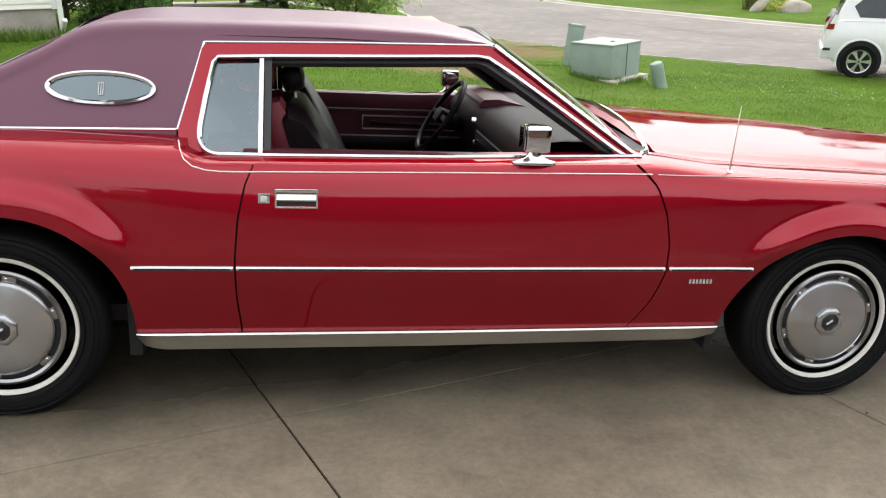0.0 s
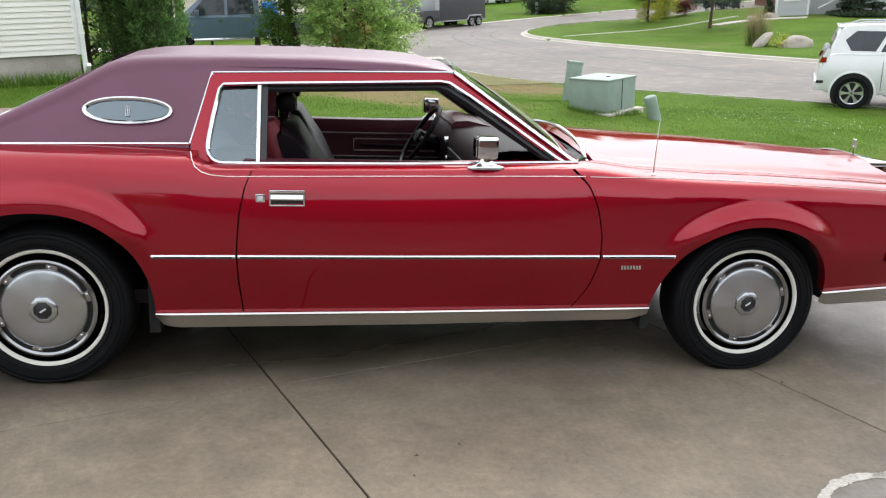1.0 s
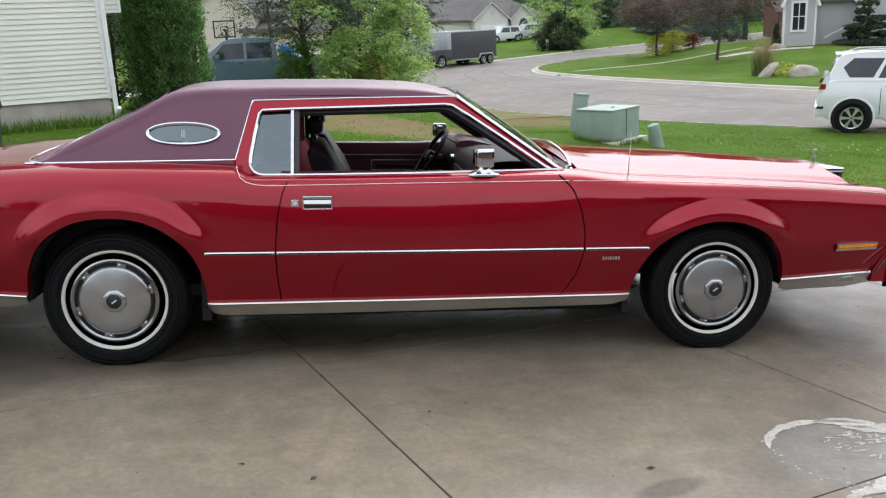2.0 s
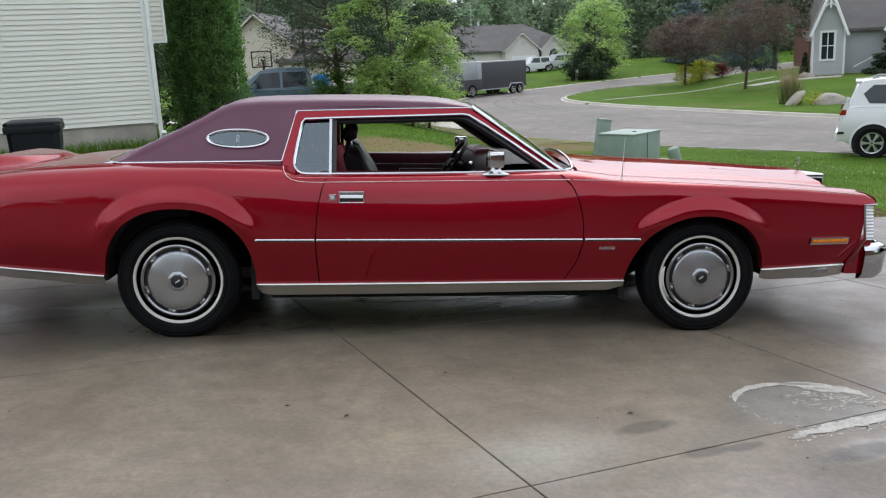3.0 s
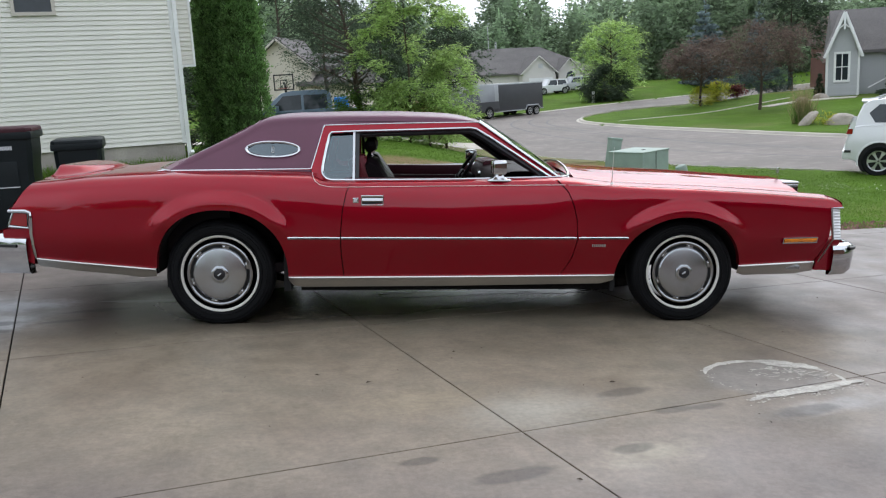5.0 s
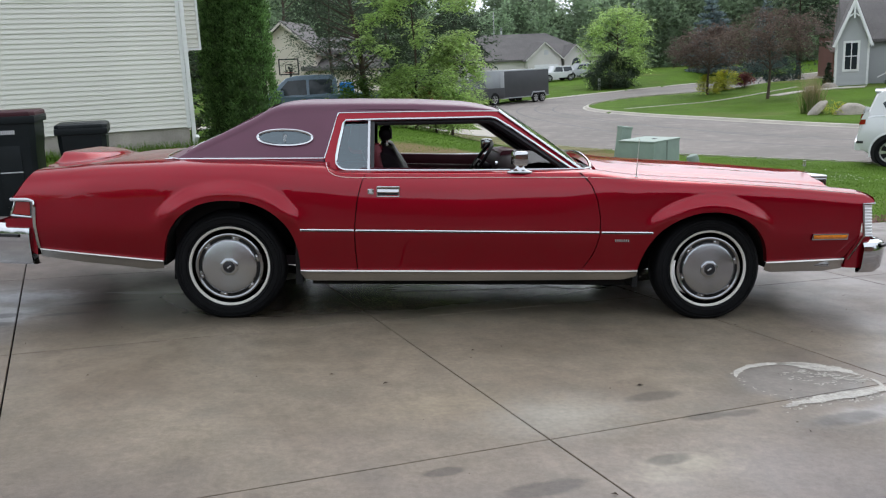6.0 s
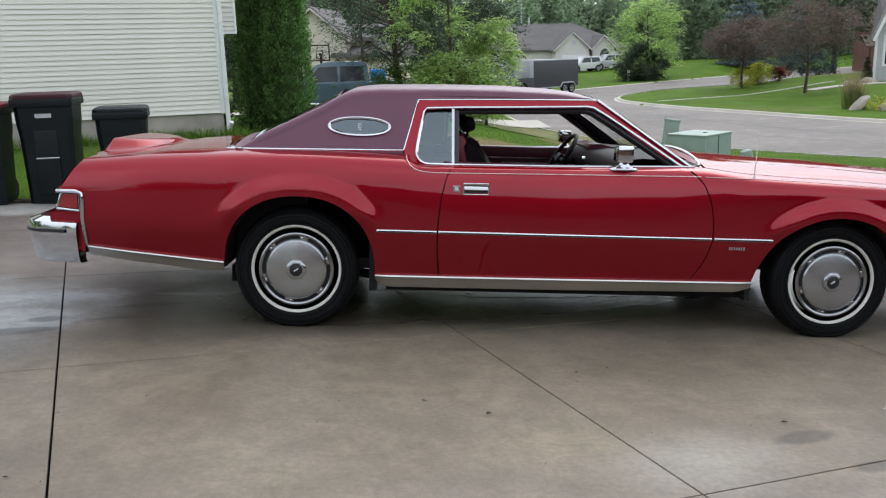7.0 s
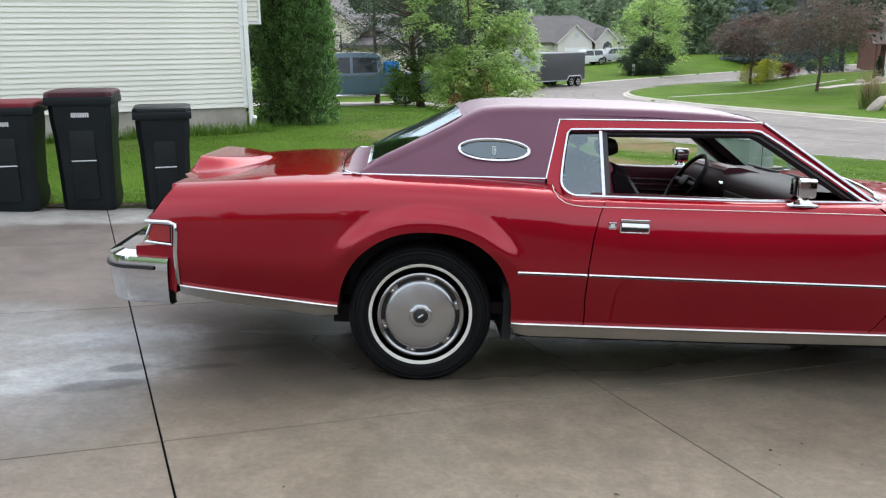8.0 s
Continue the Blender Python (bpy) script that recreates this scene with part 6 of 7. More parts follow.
part("gable_ornament", join(tube([(-3.80, -1.55, 4.2), (-3.55, -1.55, 4.42), (-3.30, -1.55, 4.2)], 0.05), tube([(-3.55, -1.55, 4.1), (-3.55, -1.55, 4.95)], 0.06)), M["white_trim"], grey_house, "", 0.0)

# long low house beyond the bend
FH = pose(17.0, 93.0, -0.9, 0, 0, 8)
low_house = far_house("house", FH, 17.0, 12.0, 2.7, 5.6, M["pale_wall"], M["roof_grey"], "long low beige house with a hipped grey roof and garage", ((1.4, 3.9, 1.7, 1.4), (5.2, 2.6, 1.3, 0.9)), hip=5.0, trim=0.06, trim_m=M["pale_wall"])
door_g = part("garage_door", box(0.2, 3.0, -1.46, -1.38, -0.3, 1.95), M["white_trim"], low_house, "white panelled garage door", 0.0)
for k in range(3):
    part("garage_panel_groove", box(0.25, 2.95, -1.475, -1.455, 0.22 + 0.56 * k, 0.25 + 0.56 * k), M["print_grey"], door_g, "", 0.0)
part("arched_window", prism([(4.8, 0.4), (5.9, 0.4), (5.9, 1.9), (5.75, 2.35), (5.35, 2.6), (4.95, 2.35), (4.8, 1.9)], "y", -0.95, -0.88), M["glass_veh"], low_house, "", 0.0)
part("gable_vent", box(1.35, 1.85, -1.45, -1.38, 3.0, 3.5), M["print_grey"], low_house, "", 0.0)
part("roof_vent", join(tube([(-1.5, 6, 5.4), (-1.5, 6, 6.4)], 0.12, 8), tube([(-2.4, 6.0, 5.3), (-2.4, 6.0, 8.2)], 0.05, 6)), M["print_grey"], low_house, "", 0.0)

# beige house behind the pickup
BH = pose(-3.3, 39.4, -0.75, 0, 0, -10)
beige = far_house("house", BH, 3.4, 8.0, 3.30, 4.0, M["stucco"], M["roof_grey"], "beige house with a front gable behind the trees", ((-0.54, 3.2, 1.33, 1.2),), trim=0.05, trim_m=M["barge_beige"])
part("wing_wall", box(1.0, 2.9, -0.9, 6.0, -0.6, 2.35), M["stucco"], beige, "", 0.0)
part("wing_roof", prism([(-1.5, 2.25), (-1.5, 2.38), (1.5, 3.25), (6.6, 2.4), (6.6, 2.25)], "x", 0.35, 3.3), M["roof_grey"], beige, "", 0.0)
part("garage_door", box(-2.1, 1.3, -1.26, -1.18, -0.4, 2.1), M["stucco"], beige, "beige garage door", 0.0)
hoop = thing("basketball_hoop", "basketball backboard with black frame on a dark pole", "basketball hoop", m=pose(-2.87, 29.6, land(-2.87, 29.6)))
part("backboard", join(box(-0.40, 0.40, -0.02, 0.02, 2.60, 2.65), box(-0.40, 0.40, -0.02, 0.02, 2.02, 2.07), box(-0.40, -0.35, -0.02, 0.02, 2.07, 2.60), box(0.35, 0.40, -0.02, 0.02, 2.07, 2.60), box(-0.14, 0.14, -0.025, 0.0, 2.40, 2.43), box(-0.14, 0.14, -0.025, 0.0, 2.10, 2.13), box(-0.14, -0.11, -0.025, 0.0, 2.13, 2.40), box(0.11, 0.14, -0.025, 0.0, 2.13, 2.40)), M["black"], hoop)
part("pole", tube([(0, 0.5, 0), (0, 0.45, 2.2), (0, 0.02, 2.3)], 0.05, 8), M["black"], hoop)
part("rim", tube([(0.22 * math.cos(a), -0.25 + 0.22 * math.sin(a), 2.10) for a in np.linspace(0, 6.28, 17)], 0.012), M["hydrant"], hoop)
# brown house far right
brown = far_house("house", pose(45.4, 70.0, -0.6, 0, 0, -15), 8.0, 8.0, 3.7, 6.0, M["brick_brown"], M["roof_brown"], "brown timber house among the trees", ())
part("porch_roof", prism([(-2.4, 1.75), (0.0, 2.7), (0.0, 2.55), (-2.4, 1.62)], "x", -5.2, 3.0), M["roof_brown"], brown, "", 0.0)
for x in (-4.9, -2.5, 0.0, 2.7):
    part("porch_post", box(x - 0.07, x + 0.07, -2.25, -2.11, -0.6, 1.7), M["brick_brown"], brown, "", 0.0)
# unseen house with a garage end, added behind the camera to darken car reflections
unseen_house = thing("house", "unseen brown house added behind the camera to shape reflections", "house", m=GRID @ pose(2.0, -9.4, 0, 0, 0, 180))
part("wall", join(box(-9, -5.5, 0.0, 8.0, -0.5, 2.5), box(-0.6, 0.2, 0.0, 8.0, -0.5, 2.5), box(3.0, 9, 0.0, 8.0, -0.5, 2.5), box(-5.5, -0.6, 0.0, 8.0, 2.2, 2.5), box(0.2, 3.0, 0.0, 8.0, 2.2, 2.5), box(-5.5, -0.6, 7.8, 8.0, -0.5, 2.2), box(0.2, 3.0, 7.8, 8.0, -0.5, 2.2)), M["brick_brown"], unseen_house, "", 0.0)
part("garage_door", box(0.2, 3.0, -0.05, 0.02, 0.0, 2.2), M["roof_brown"], unseen_house, "brown door of the added unseen house", 0.0)
part("roof", prism([(-9.6, 2.45), (9.6, 2.45), (9.6, 2.58), (0, 2.75), (-9.6, 2.58)], "y", -0.5, 8.5), M["roof_grey"], unseen_house, "", 0.0)


# ---------------------------------------------------------------- bins, utility boxes, rocks
def wheelie_bin(m, w, h, lid_m, label, print_bar):
    b = thing("wheeled_bin", label, "bin", "bins by the drive", m)
    d = w * 0.95
    rows = []
    for z, k in ((0.0, 0.83), (0.02, 0.85), (h * 0.45, 0.90), (h * 0.62, 0.922), (h * 0.74, 0.975), (h * 0.80, 0.985), (h * 0.90, 0.995)):
        x, y = w / 2 * k, d / 2 * k
        c = 0.05
        rows.append([(-x + c, -y, z), (x - c, -y, z), (x, -y + c, z), (x, y - c, z), (x - c, y, z), (-x + c, y, z), (-x, y - c, z), (-x, -y + c, z)])
    v, f = sheet(rows, close=True)
    body = part("body", (v, f + [tuple(range(7, -1, -1))]), M["bin"], b, "", 30.0)
    part("rim", box(-w / 2 - 0.022, w / 2 + 0.022, -d / 2 - 0.022, d / 2 + 0.022, h * 0.885, h * 0.957, 0.014), M["bin"], b)
    lid_rows = []
    for z, k in ((h * 0.955, 1.07), (h * 0.975, 1.075), (h * 0.990, 1.05), (h, 0.96)):
        x, y = w / 2 * k, d / 2 * k
        lid_rows.append([(-x + 0.05, -y, z), (x - 0.05, -y, z), (x, -y + 0.05, z), (x, y - 0.05, z), (x - 0.05, y, z), (-x + 0.05, y, z), (-x, y - 0.05, z), (-x, -y + 0.05, z)])
    v, f = sheet(lid_rows, close=True)
    part("lid", (v, f + [tuple(len(v) - 8 + i for i in range(8))]), lid_m, b)
    part("front_panel", box(-w * 0.20, w * 0.20, -d / 2 * 0.955, -d / 2 * 0.80, h * 0.10, h * 0.68, 0.012), M["bin"], b)
    part("catch_bar", tube([(-w * 0.20, -d / 2 * 0.955 - 0.006, h * 0.43), (w * 0.20, -d / 2 * 0.955 - 0.006, h * 0.43)], 0.007, 6), M["print_grey"], b, "pale steel catch bar")
    if print_bar:
        for k in range(8):
            part("print_bar", box(-0.078 + 0.021 * k, -0.061 + 0.021 * k, -d / 2 * 0.992 - 0.004, -d / 2 * 0.99 + 0.01, h * 0.79 - 0.004 * (k % 2), h * 0.825), M["print_grey"], body)
    for s in (-1, 1):
        part("wheel", moved(lathe([(0.001, -0.03), (0.10, -0.03), (0.115, 0.0), (0.10, 0.03), (0.001, 0.03)], 20, "y"), pose(s * w * 0.36, d * 0.40, 0.115, 0, 0, 90)), M["rubber"], b)
    part("handle", tube([(-w * 0.38, d / 2 + 0.05, h * 0.90), (w * 0.38, d / 2 + 0.05, h * 0.90)], 0.016, 8), M["bin"], b)
    return b


def on_drive(x, y, turn):
    return SLOPE @ Matrix.Translation((x, y, 0.0)) @ Matrix(((1, 0, 0.0, 0), (0, 1, 0.0, 0), (-0.0, -0.0, 1, 0), (0, 0, 0, 1))) @ pose(0, 0, 0, 2.35, -3.6, turn)


wheelie_bin(on_drive(-3.305, 4.98, 9), 0.59, 1.205, M["lid_maroon"], "tall dark wheeled bin with a dull maroon lid", True)
wheelie_bin(on_drive(-3.965, 4.70, 9), 0.60, 1.07, M["lid_red"], "dark wheeled bin with a red lid", True)
wheelie_bin(on_drive(-2.59, 5.20, 14), 0.535, 1.075, M["bin"], "smaller all-black wheeled bin", False)

ubox = thing("utility_cabinet", "pale green steel transformer box on a concrete pad", "utility box", m=at(6.45, 12.11, 41))
part("body", box(-0.50, 0.50, -0.31, 0.52, 0.0, 0.59, 0.015), M["utility"], ubox)
part("lid", box(-0.515, 0.515, -0.325, 0.535, 0.58, 0.61, 0.010), M["utility"], ubox)
part("pad", box(-0.62, 0.62, -0.44, 0.62, -0.16, 0.012, 0.01), M["kerb"], ubox, "concrete pad")
part("door_seam", box(-0.005, 0.005, -0.318, -0.305, 0.04, 0.59), M["black"], ubox)
part("lock", box(-0.03, 0.03, -0.05, 0.02, 0.607, 0.622, 0.004), M["black"], ubox)
ped = thing("cable_pedestal", "slim pale green cable pedestal", "utility box", m=at(6.2, 13.7, 10) @ pose(0, 0, 0.12, 0, 8, 0))
part("body", box(-0.125, 0.125, -0.12, 0.12, -0.2, 0.66, 0.02), M["utility"], ped)
part("cap", box(-0.135, 0.135, -0.13, 0.13, 0.64, 0.70, 0.02), M["utility"], ped)
bol = thing("utility_bollard", "short round-topped pale green bollard", "bollard", m=at(7.09, 11.3, 0) @ pose(0, 0, 0, 0, -16, 0))
part("body", lathe([(0.115, -0.05), (0.112, 0.30), (0.115, 0.32), (0.115, 0.40), (0.10, 0.435), (0.06, 0.45), (0.001, 0.452)][::-1], 20, "z"), M["utility"], bol)


def boulder(m, rx, ry, rz, seed, label):
    bm = bmesh.new()
    bmesh.ops.create_icosphere(bm, subdivisions=3, radius=1.0)
    for v in bm.verts:
        k = 1 + 0.22 * noise.noise(v.co * 1.3 + Vector((seed * 7.1, 0, 0))) + 0.08 * noise.noise(v.co * 4 + Vector((seed, 3, 0)))
        v.co = Vector((v.co.x * rx * k, v.co.y * ry * k, max(-0.3, v.co.z) * rz * k))
    ob = part("boulder", from_bm(bm), M["rock"])
    ob.matrix_basis = m
    return tagged(ob, label, "rock", "boulders in the garden")


boulder(at(20.1, 32.2, 20) @ pose(0, 0, 0.22, 0, -36, 0), 0.62, 0.26, 0.21, 1, "pale elongated boulder tilted on the lawn")
boulder(at(21.35, 31.6, 10), 0.76, 0.5, 0.50, 2, "large rounded tan boulder on the lawn")
boulder(at(27.3, 45.0, 0), 0.45, 0.4, 0.32, 3, "pinkish boulder by the house wall")
boulder(at(26.2, 45.2, 0), 0.36, 0.3, 0.25, 5, "small boulder by the house wall")


# ---------------------------------------------------------------- plants
def leaf_cloud(rnd, centres, count, size, flat=0.6):
    """Small leaves, each a bent quad, scattered through ellipsoids (x, y, z, rx, ry, rz), denser towards the outside."""
    v, f = [], []
    weights = [c[3] * c[4] * c[5] for c in centres]
    for _ in range(count):
        x, y, z, rx, ry, rz = rnd.choices(centres, weights)[0]
        d = Vector((rnd.gauss(0, 1), rnd.gauss(0, 1), rnd.gauss(0, 1))).normalized() * (rnd.random() ** 0.45)
        p = Vector((x + d.x * rx, y + d.y * ry, z + d.z * rz))
        s = size * rnd.uniform(0.6, 1.4)
        a = Vector((rnd.gauss(0, 1), rnd.gauss(0, 1), rnd.gauss(0, flat))).normalized()
        b = a.cross(Vector((rnd.gauss(0, 1), rnd.gauss(0, 1), rnd.gauss(0, 1)))).normalized()
        k = len(v)
        v += [tuple(p - a * s), tuple(p + b * s * 0.45 - Vector((0, 0, s * 0.15))), tuple(p + a * s), tuple(p - b * s * 0.45)]
        f.append((k, k + 1, k + 2, k + 3))
    return v, f


def crown_blobs(rnd, r, h, base, n, blob):
    out = []
    for _ in range(n):
        a, t = rnd.uniform(0, 6.28), rnd.random()
        prof = math.sin(math.pi * min(0.97, 0.15 + 0.82 * t)) ** 0.7
        rr = r * prof * math.sqrt(rnd.uniform(0.15, 1.0))
        k = blob * rnd.uniform(0.7, 1.3)
        out.append((rr * math.cos(a), rr * math.sin(a), base + h * t, k, k, k * 0.7))
    return out


def spray_cloud(rnd, centres, count, size):
    """Leaves in pairs along thin drooping shoots that spring from the ends of the limbs."""
    v, f = [], []
    weights = [c[3] for c in centres]
    per = 11
    for _ in range(count // per):
        x, y, z, rx, ry, rz = rnd.choices(centres, weights)[0]
        out = Vector((x, y, 0.0))
        out = out.normalized() if out.length > 0.05 else Vector((1, 0, 0))
        d = (out * rnd.uniform(0.2, 1.0) + Vector((rnd.gauss(0, 0.7), rnd.gauss(0, 0.7), rnd.gauss(0.25, 0.45)))).normalized()
        p = Vector((x + rnd.gauss(0, 0.42) * rx, y + rnd.gauss(0, 0.42) * ry, z + rnd.gauss(0, 0.42) * rz))
        reach = rx * rnd.uniform(0.7, 1.5)
        side = d.cross(Vector((0, 0, 1)))
        side = side.normalized() if side.length > 0.05 else Vector((0, 1, 0))
        for k in range(per):
            t = (k + rnd.random()) / per
            at_leaf = p + d * reach * t - Vector((0, 0, 0.35 * reach * t * t))
            s = size * rnd.uniform(0.65, 1.35)
            a = (side * (1 if k % 2 else -1) + d * rnd.uniform(0.2, 0.9) + Vector((rnd.gauss(0, 0.3), rnd.gauss(0, 0.3), rnd.gauss(-0.25, 0.35)))).normalized()
            b = a.cross(Vector((rnd.gauss(0, 0.45), rnd.gauss(0, 0.45), 1.0))).normalized()
            i = len(v)
            v += [tuple(at_leaf), tuple(at_leaf + a * s + b * s * 0.42), tuple(at_leaf + a * s * 2.0 - Vector((0, 0, s * 0.2))), tuple(at_leaf + a * s - b * s * 0.42)]
            f.append((i, i + 1, i + 2, i + 3))
    return v, f


def tree(name, m, height, trunk_h, r, leaf_m, label, seed, count=5000, leaf=0.12, trunk_r=0.12, blobs=40, blob=0.5, group="", trunk_m=None, category="tree", lean=(0.0, 0.0), sprays=True, inner=0):
    rnd = random.Random(seed)
    t = thing(name, label, category, group, m)
    rise = height - trunk_h
    cs = [(c[0] + lean[0] * c[2] / height, c[1] + lean[1] * c[2] / height, *c[2:]) for c in crown_blobs(rnd, r, rise, trunk_h, blobs, blob)]
    axis = lambda z: Vector((lean[0] * z / height + 0.04 * math.sin(z * 1.7 + seed), lean[1] * z / height + 0.04 * math.cos(z * 1.3), z))
    top = trunk_h + rise * 0.8
    zs = np.linspace(-0.1, top, 9)
    limbs = [tube([axis(z) for z in zs], [trunk_r * (1.25 - 1.1 * (k / 8) ** 0.8) for k in range(9)], 8)]
    for c in cs[::3]:
        z0 = max(trunk_h * 0.7, min(top * 0.95, c[2] - rnd.uniform(0.25, 0.6) * (0.3 + math.hypot(c[0], c[1]))))
        a, b = axis(z0), Vector(c[:3])
        sag = Vector((rnd.gauss(0, 0.12), rnd.gauss(0, 0.12), rnd.uniform(-0.05, 0.12))) * (b - a).length
        w = trunk_r * 0.30 * (1 - 0.6 * z0 / height)
        limbs.append(tube([a, a.lerp(b, 0.35) + sag, a.lerp(b, 0.7) + sag * 0.6, b], [w, w * 0.7, w * 0.42, w * 0.15], 5))
    part("trunk", join(*limbs), trunk_m or M["bark"], t)
    # inner leaves in the darker copy imitate shade inside the crown
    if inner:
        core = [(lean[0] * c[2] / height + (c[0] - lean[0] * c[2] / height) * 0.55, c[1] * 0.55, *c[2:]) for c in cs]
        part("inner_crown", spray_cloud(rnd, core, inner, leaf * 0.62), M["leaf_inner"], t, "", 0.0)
    part("crown", spray_cloud(rnd, cs, count, leaf * 0.62) if sprays else leaf_cloud(rnd, cs, count, leaf), leaf_m, t, "", 0.0)
    return t


def conifer(name, m, height, r, leaf_m, label, seed, count=5000, leaf=0.14, layers=14, skirt=0.1, category="tree"):
    rnd = random.Random(seed)
    t = thing(name, label, category, m=m)
    part("trunk", tube([(0, 0, -0.1), (0, 0, height * 0.95)], [0.04 * r + 0.08, 0.02], 7), M["bark"], t)
    cs = []
    for k in range(layers):
        q = k / (layers - 1)
        rr = r * (1 - q) ** 0.85 * rnd.uniform(0.85, 1.1)
        for _ in range(max(3, int(9 * (1 - q)) + 2)):
            a = rnd.uniform(0, 6.28)
            cs.append((rr * 0.6 * math.cos(a), rr * 0.6 * math.sin(a), skirt + (height - skirt) * q, max(0.12, rr * 0.42), max(0.12, rr * 0.42), height / layers * 0.5))
    part("crown", leaf_cloud(rnd, cs, count, leaf, 0.35), leaf_m, t, "", 0.0)
    return t


def arborvitae(m, height, r, seed, label):
    """A dense upright evergreen: flat sprays set all over a tapering column."""
    rnd = random.Random(seed)
    t = thing("arborvitae", label, "shrub", "arborvitae by the cream house", m)
    # solid dark core: painted shade seen between the tufts
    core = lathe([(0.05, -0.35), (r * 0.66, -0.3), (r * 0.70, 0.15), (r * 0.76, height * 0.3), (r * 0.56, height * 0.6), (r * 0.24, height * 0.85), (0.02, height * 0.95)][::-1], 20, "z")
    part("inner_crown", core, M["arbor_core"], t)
    v, f = [], []
    for _ in range(1500):
        q = rnd.random() ** 0.85
        z = -0.12 + (height + 0.12) * q
        a = rnd.uniform(0, 6.28)
        rr = r * (1.12 - 0.4 * q if q < 0.3 else 1.0 - 0.88 * ((q - 0.3) / 0.7) ** 1.3)
        rr *= (1 + 0.22 * noise.noise((math.cos(a) * 2.2, math.sin(a) * 2.2, z * 1.8 + seed * 9))) * rnd.uniform(0.84, 0.97)
        out = Vector((math.cos(a), math.sin(a), 0.0))
        root = out * rr + Vector((0, 0, z))
        axis = (Vector((0, 0, 1)) + out * rnd.uniform(0.25, 0.9) + Vector((rnd.gauss(0, 0.25), rnd.gauss(0, 0.25), 0))).normalized()
        reach = rnd.uniform(0.12, 0.26)
        for _ in range(30):  # one tuft of sprays, fanned round its axis
            p = root + axis * reach * rnd.random() + Vector((rnd.gauss(0, 0.035), rnd.gauss(0, 0.035), rnd.gauss(0, 0.03)))
            up = (axis + Vector((rnd.gauss(0, 0.35), rnd.gauss(0, 0.35), rnd.gauss(0, 0.3)))).normalized()
            side = up.cross(Vector((rnd.gauss(0, 1), rnd.gauss(0, 1), 0.2))).normalized()
            s = rnd.uniform(0.030, 0.070)
            k = len(v)
            v += [tuple(p), tuple(p + up * s * 0.6 + side * s * 0.32), tuple(p + up * s * 1.2), tuple(p + up * s * 0.6 - side * s * 0.32)]
            f.append((k, k + 1, k + 2, k + 3))
    part("crown", (v, f), M["arbor"], t, "", 0.0)


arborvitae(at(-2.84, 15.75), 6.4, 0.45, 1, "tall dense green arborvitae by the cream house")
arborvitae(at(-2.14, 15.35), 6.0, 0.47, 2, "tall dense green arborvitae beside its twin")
tree("shrub", at(-4.1, 17.6), 4.2, 0.1, 0.9, M["leaf_dark"], "dark leafy shrub in the gap beside the cream house", 61, 6000, 0.11, 0.05, 60, 0.4, category="shrub")

tree("tree", at(0.42, 24.2), 7.2, 1.6, 2.1, M["leaf_dark"], "dark-leaved tree with bare twigs behind the car", 3, 19000, 0.075, 0.12, 150, 0.42, lean=(-0.9, 0.0))
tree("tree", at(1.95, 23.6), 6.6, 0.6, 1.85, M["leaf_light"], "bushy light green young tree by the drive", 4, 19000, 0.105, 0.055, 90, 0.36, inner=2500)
tree("shrub", at(1.5, 22.9), 1.9, 0.02, 0.80, M["leaf_light"], "low green shrub at the foot of a young tree", 71, 7000, 0.080, 0.03, 46, 0.28, "low shrubs", category="shrub")
tree("shrub", at(-0.05, 23.9), 1.5, 0.02, 0.70, M["leaf_green"], "low dark green shrub beside the pickup", 73, 5000, 0.080, 0.03, 40, 0.27, "low shrubs", category="shrub")
tree("shrub", at(2.55, 23.3), 1.7, 0.02, 0.75, M["leaf_light"], "low leafy green shrub under the young trees", 72, 6000, 0.080, 0.03, 40, 0.28, "low shrubs", category="shrub")
tree("tree", at(3.2, 24.4), 3.3, 0.3, 1.1, M["leaf_light"], "low light green shrub tree", 5, 11000, 0.080, 0.05, 40, 0.36)
tree("tree", at(-1.2, 30.0), 6.2, 1.0, 1.9, M["leaf_dark"], "sparse dark tree with bare twigs", 6, 9000, 0.085, 0.10, 80, 0.45)
tree("tree", at(22.4, 75.0), 6.9, 1.0, 3.1, M["leaf_light"], "round light green maple beyond the street", 8, 14000, 0.17, 0.15, 90, 0.75)
tree("shrub", at(21.0, 72.0), 2.9, 0.2, 2.2, M["leaf_dark"], "dark green spreading shrub", 9, 13000, 0.16, 0.1, 34, 0.6, category="shrub")
tree("tree", at(22.5, 52.0), 4.3, 2.05, 2.7, M["leaf_purple"], "purple-leaved ornamental tree on the lawn", 10, 17000, 0.10, 0.09, 100, 0.5)
tree("tree", at(22.8, 43.3), 4.85, 2.3, 2.9, M["leaf_purple"], "purple-leaved ornamental tree near the grey house", 12, 18000, 0.09, 0.085, 130, 0.45)
conifer("shrub", at(27.9, 46.4), 1.35, 0.42, M["leaf_dark"], "small cone-shaped evergreen beside the grey house", 14, 2600, 0.07, 10, 0.05, category="shrub")
conifer("tree", at(35.2, 85.0), 9.2, 3.4, M["leaf_blue"], "blue spruce at the edge of the wood", 13, 9000, 0.24)
conifer("tree", at(41.4, 86.0), 8.0, 2.4, M["leaf_blue"], "blue spruce at the edge of the wood", 14, 5000, 0.26)
tree("shrub", at(30.1, 60.0), 1.7, 0.05, 2.5, M["leaf_juniper"], "low spreading dark blue-green juniper", 15, 9000, 0.12, 0.05, 70, 0.6, category="shrub")
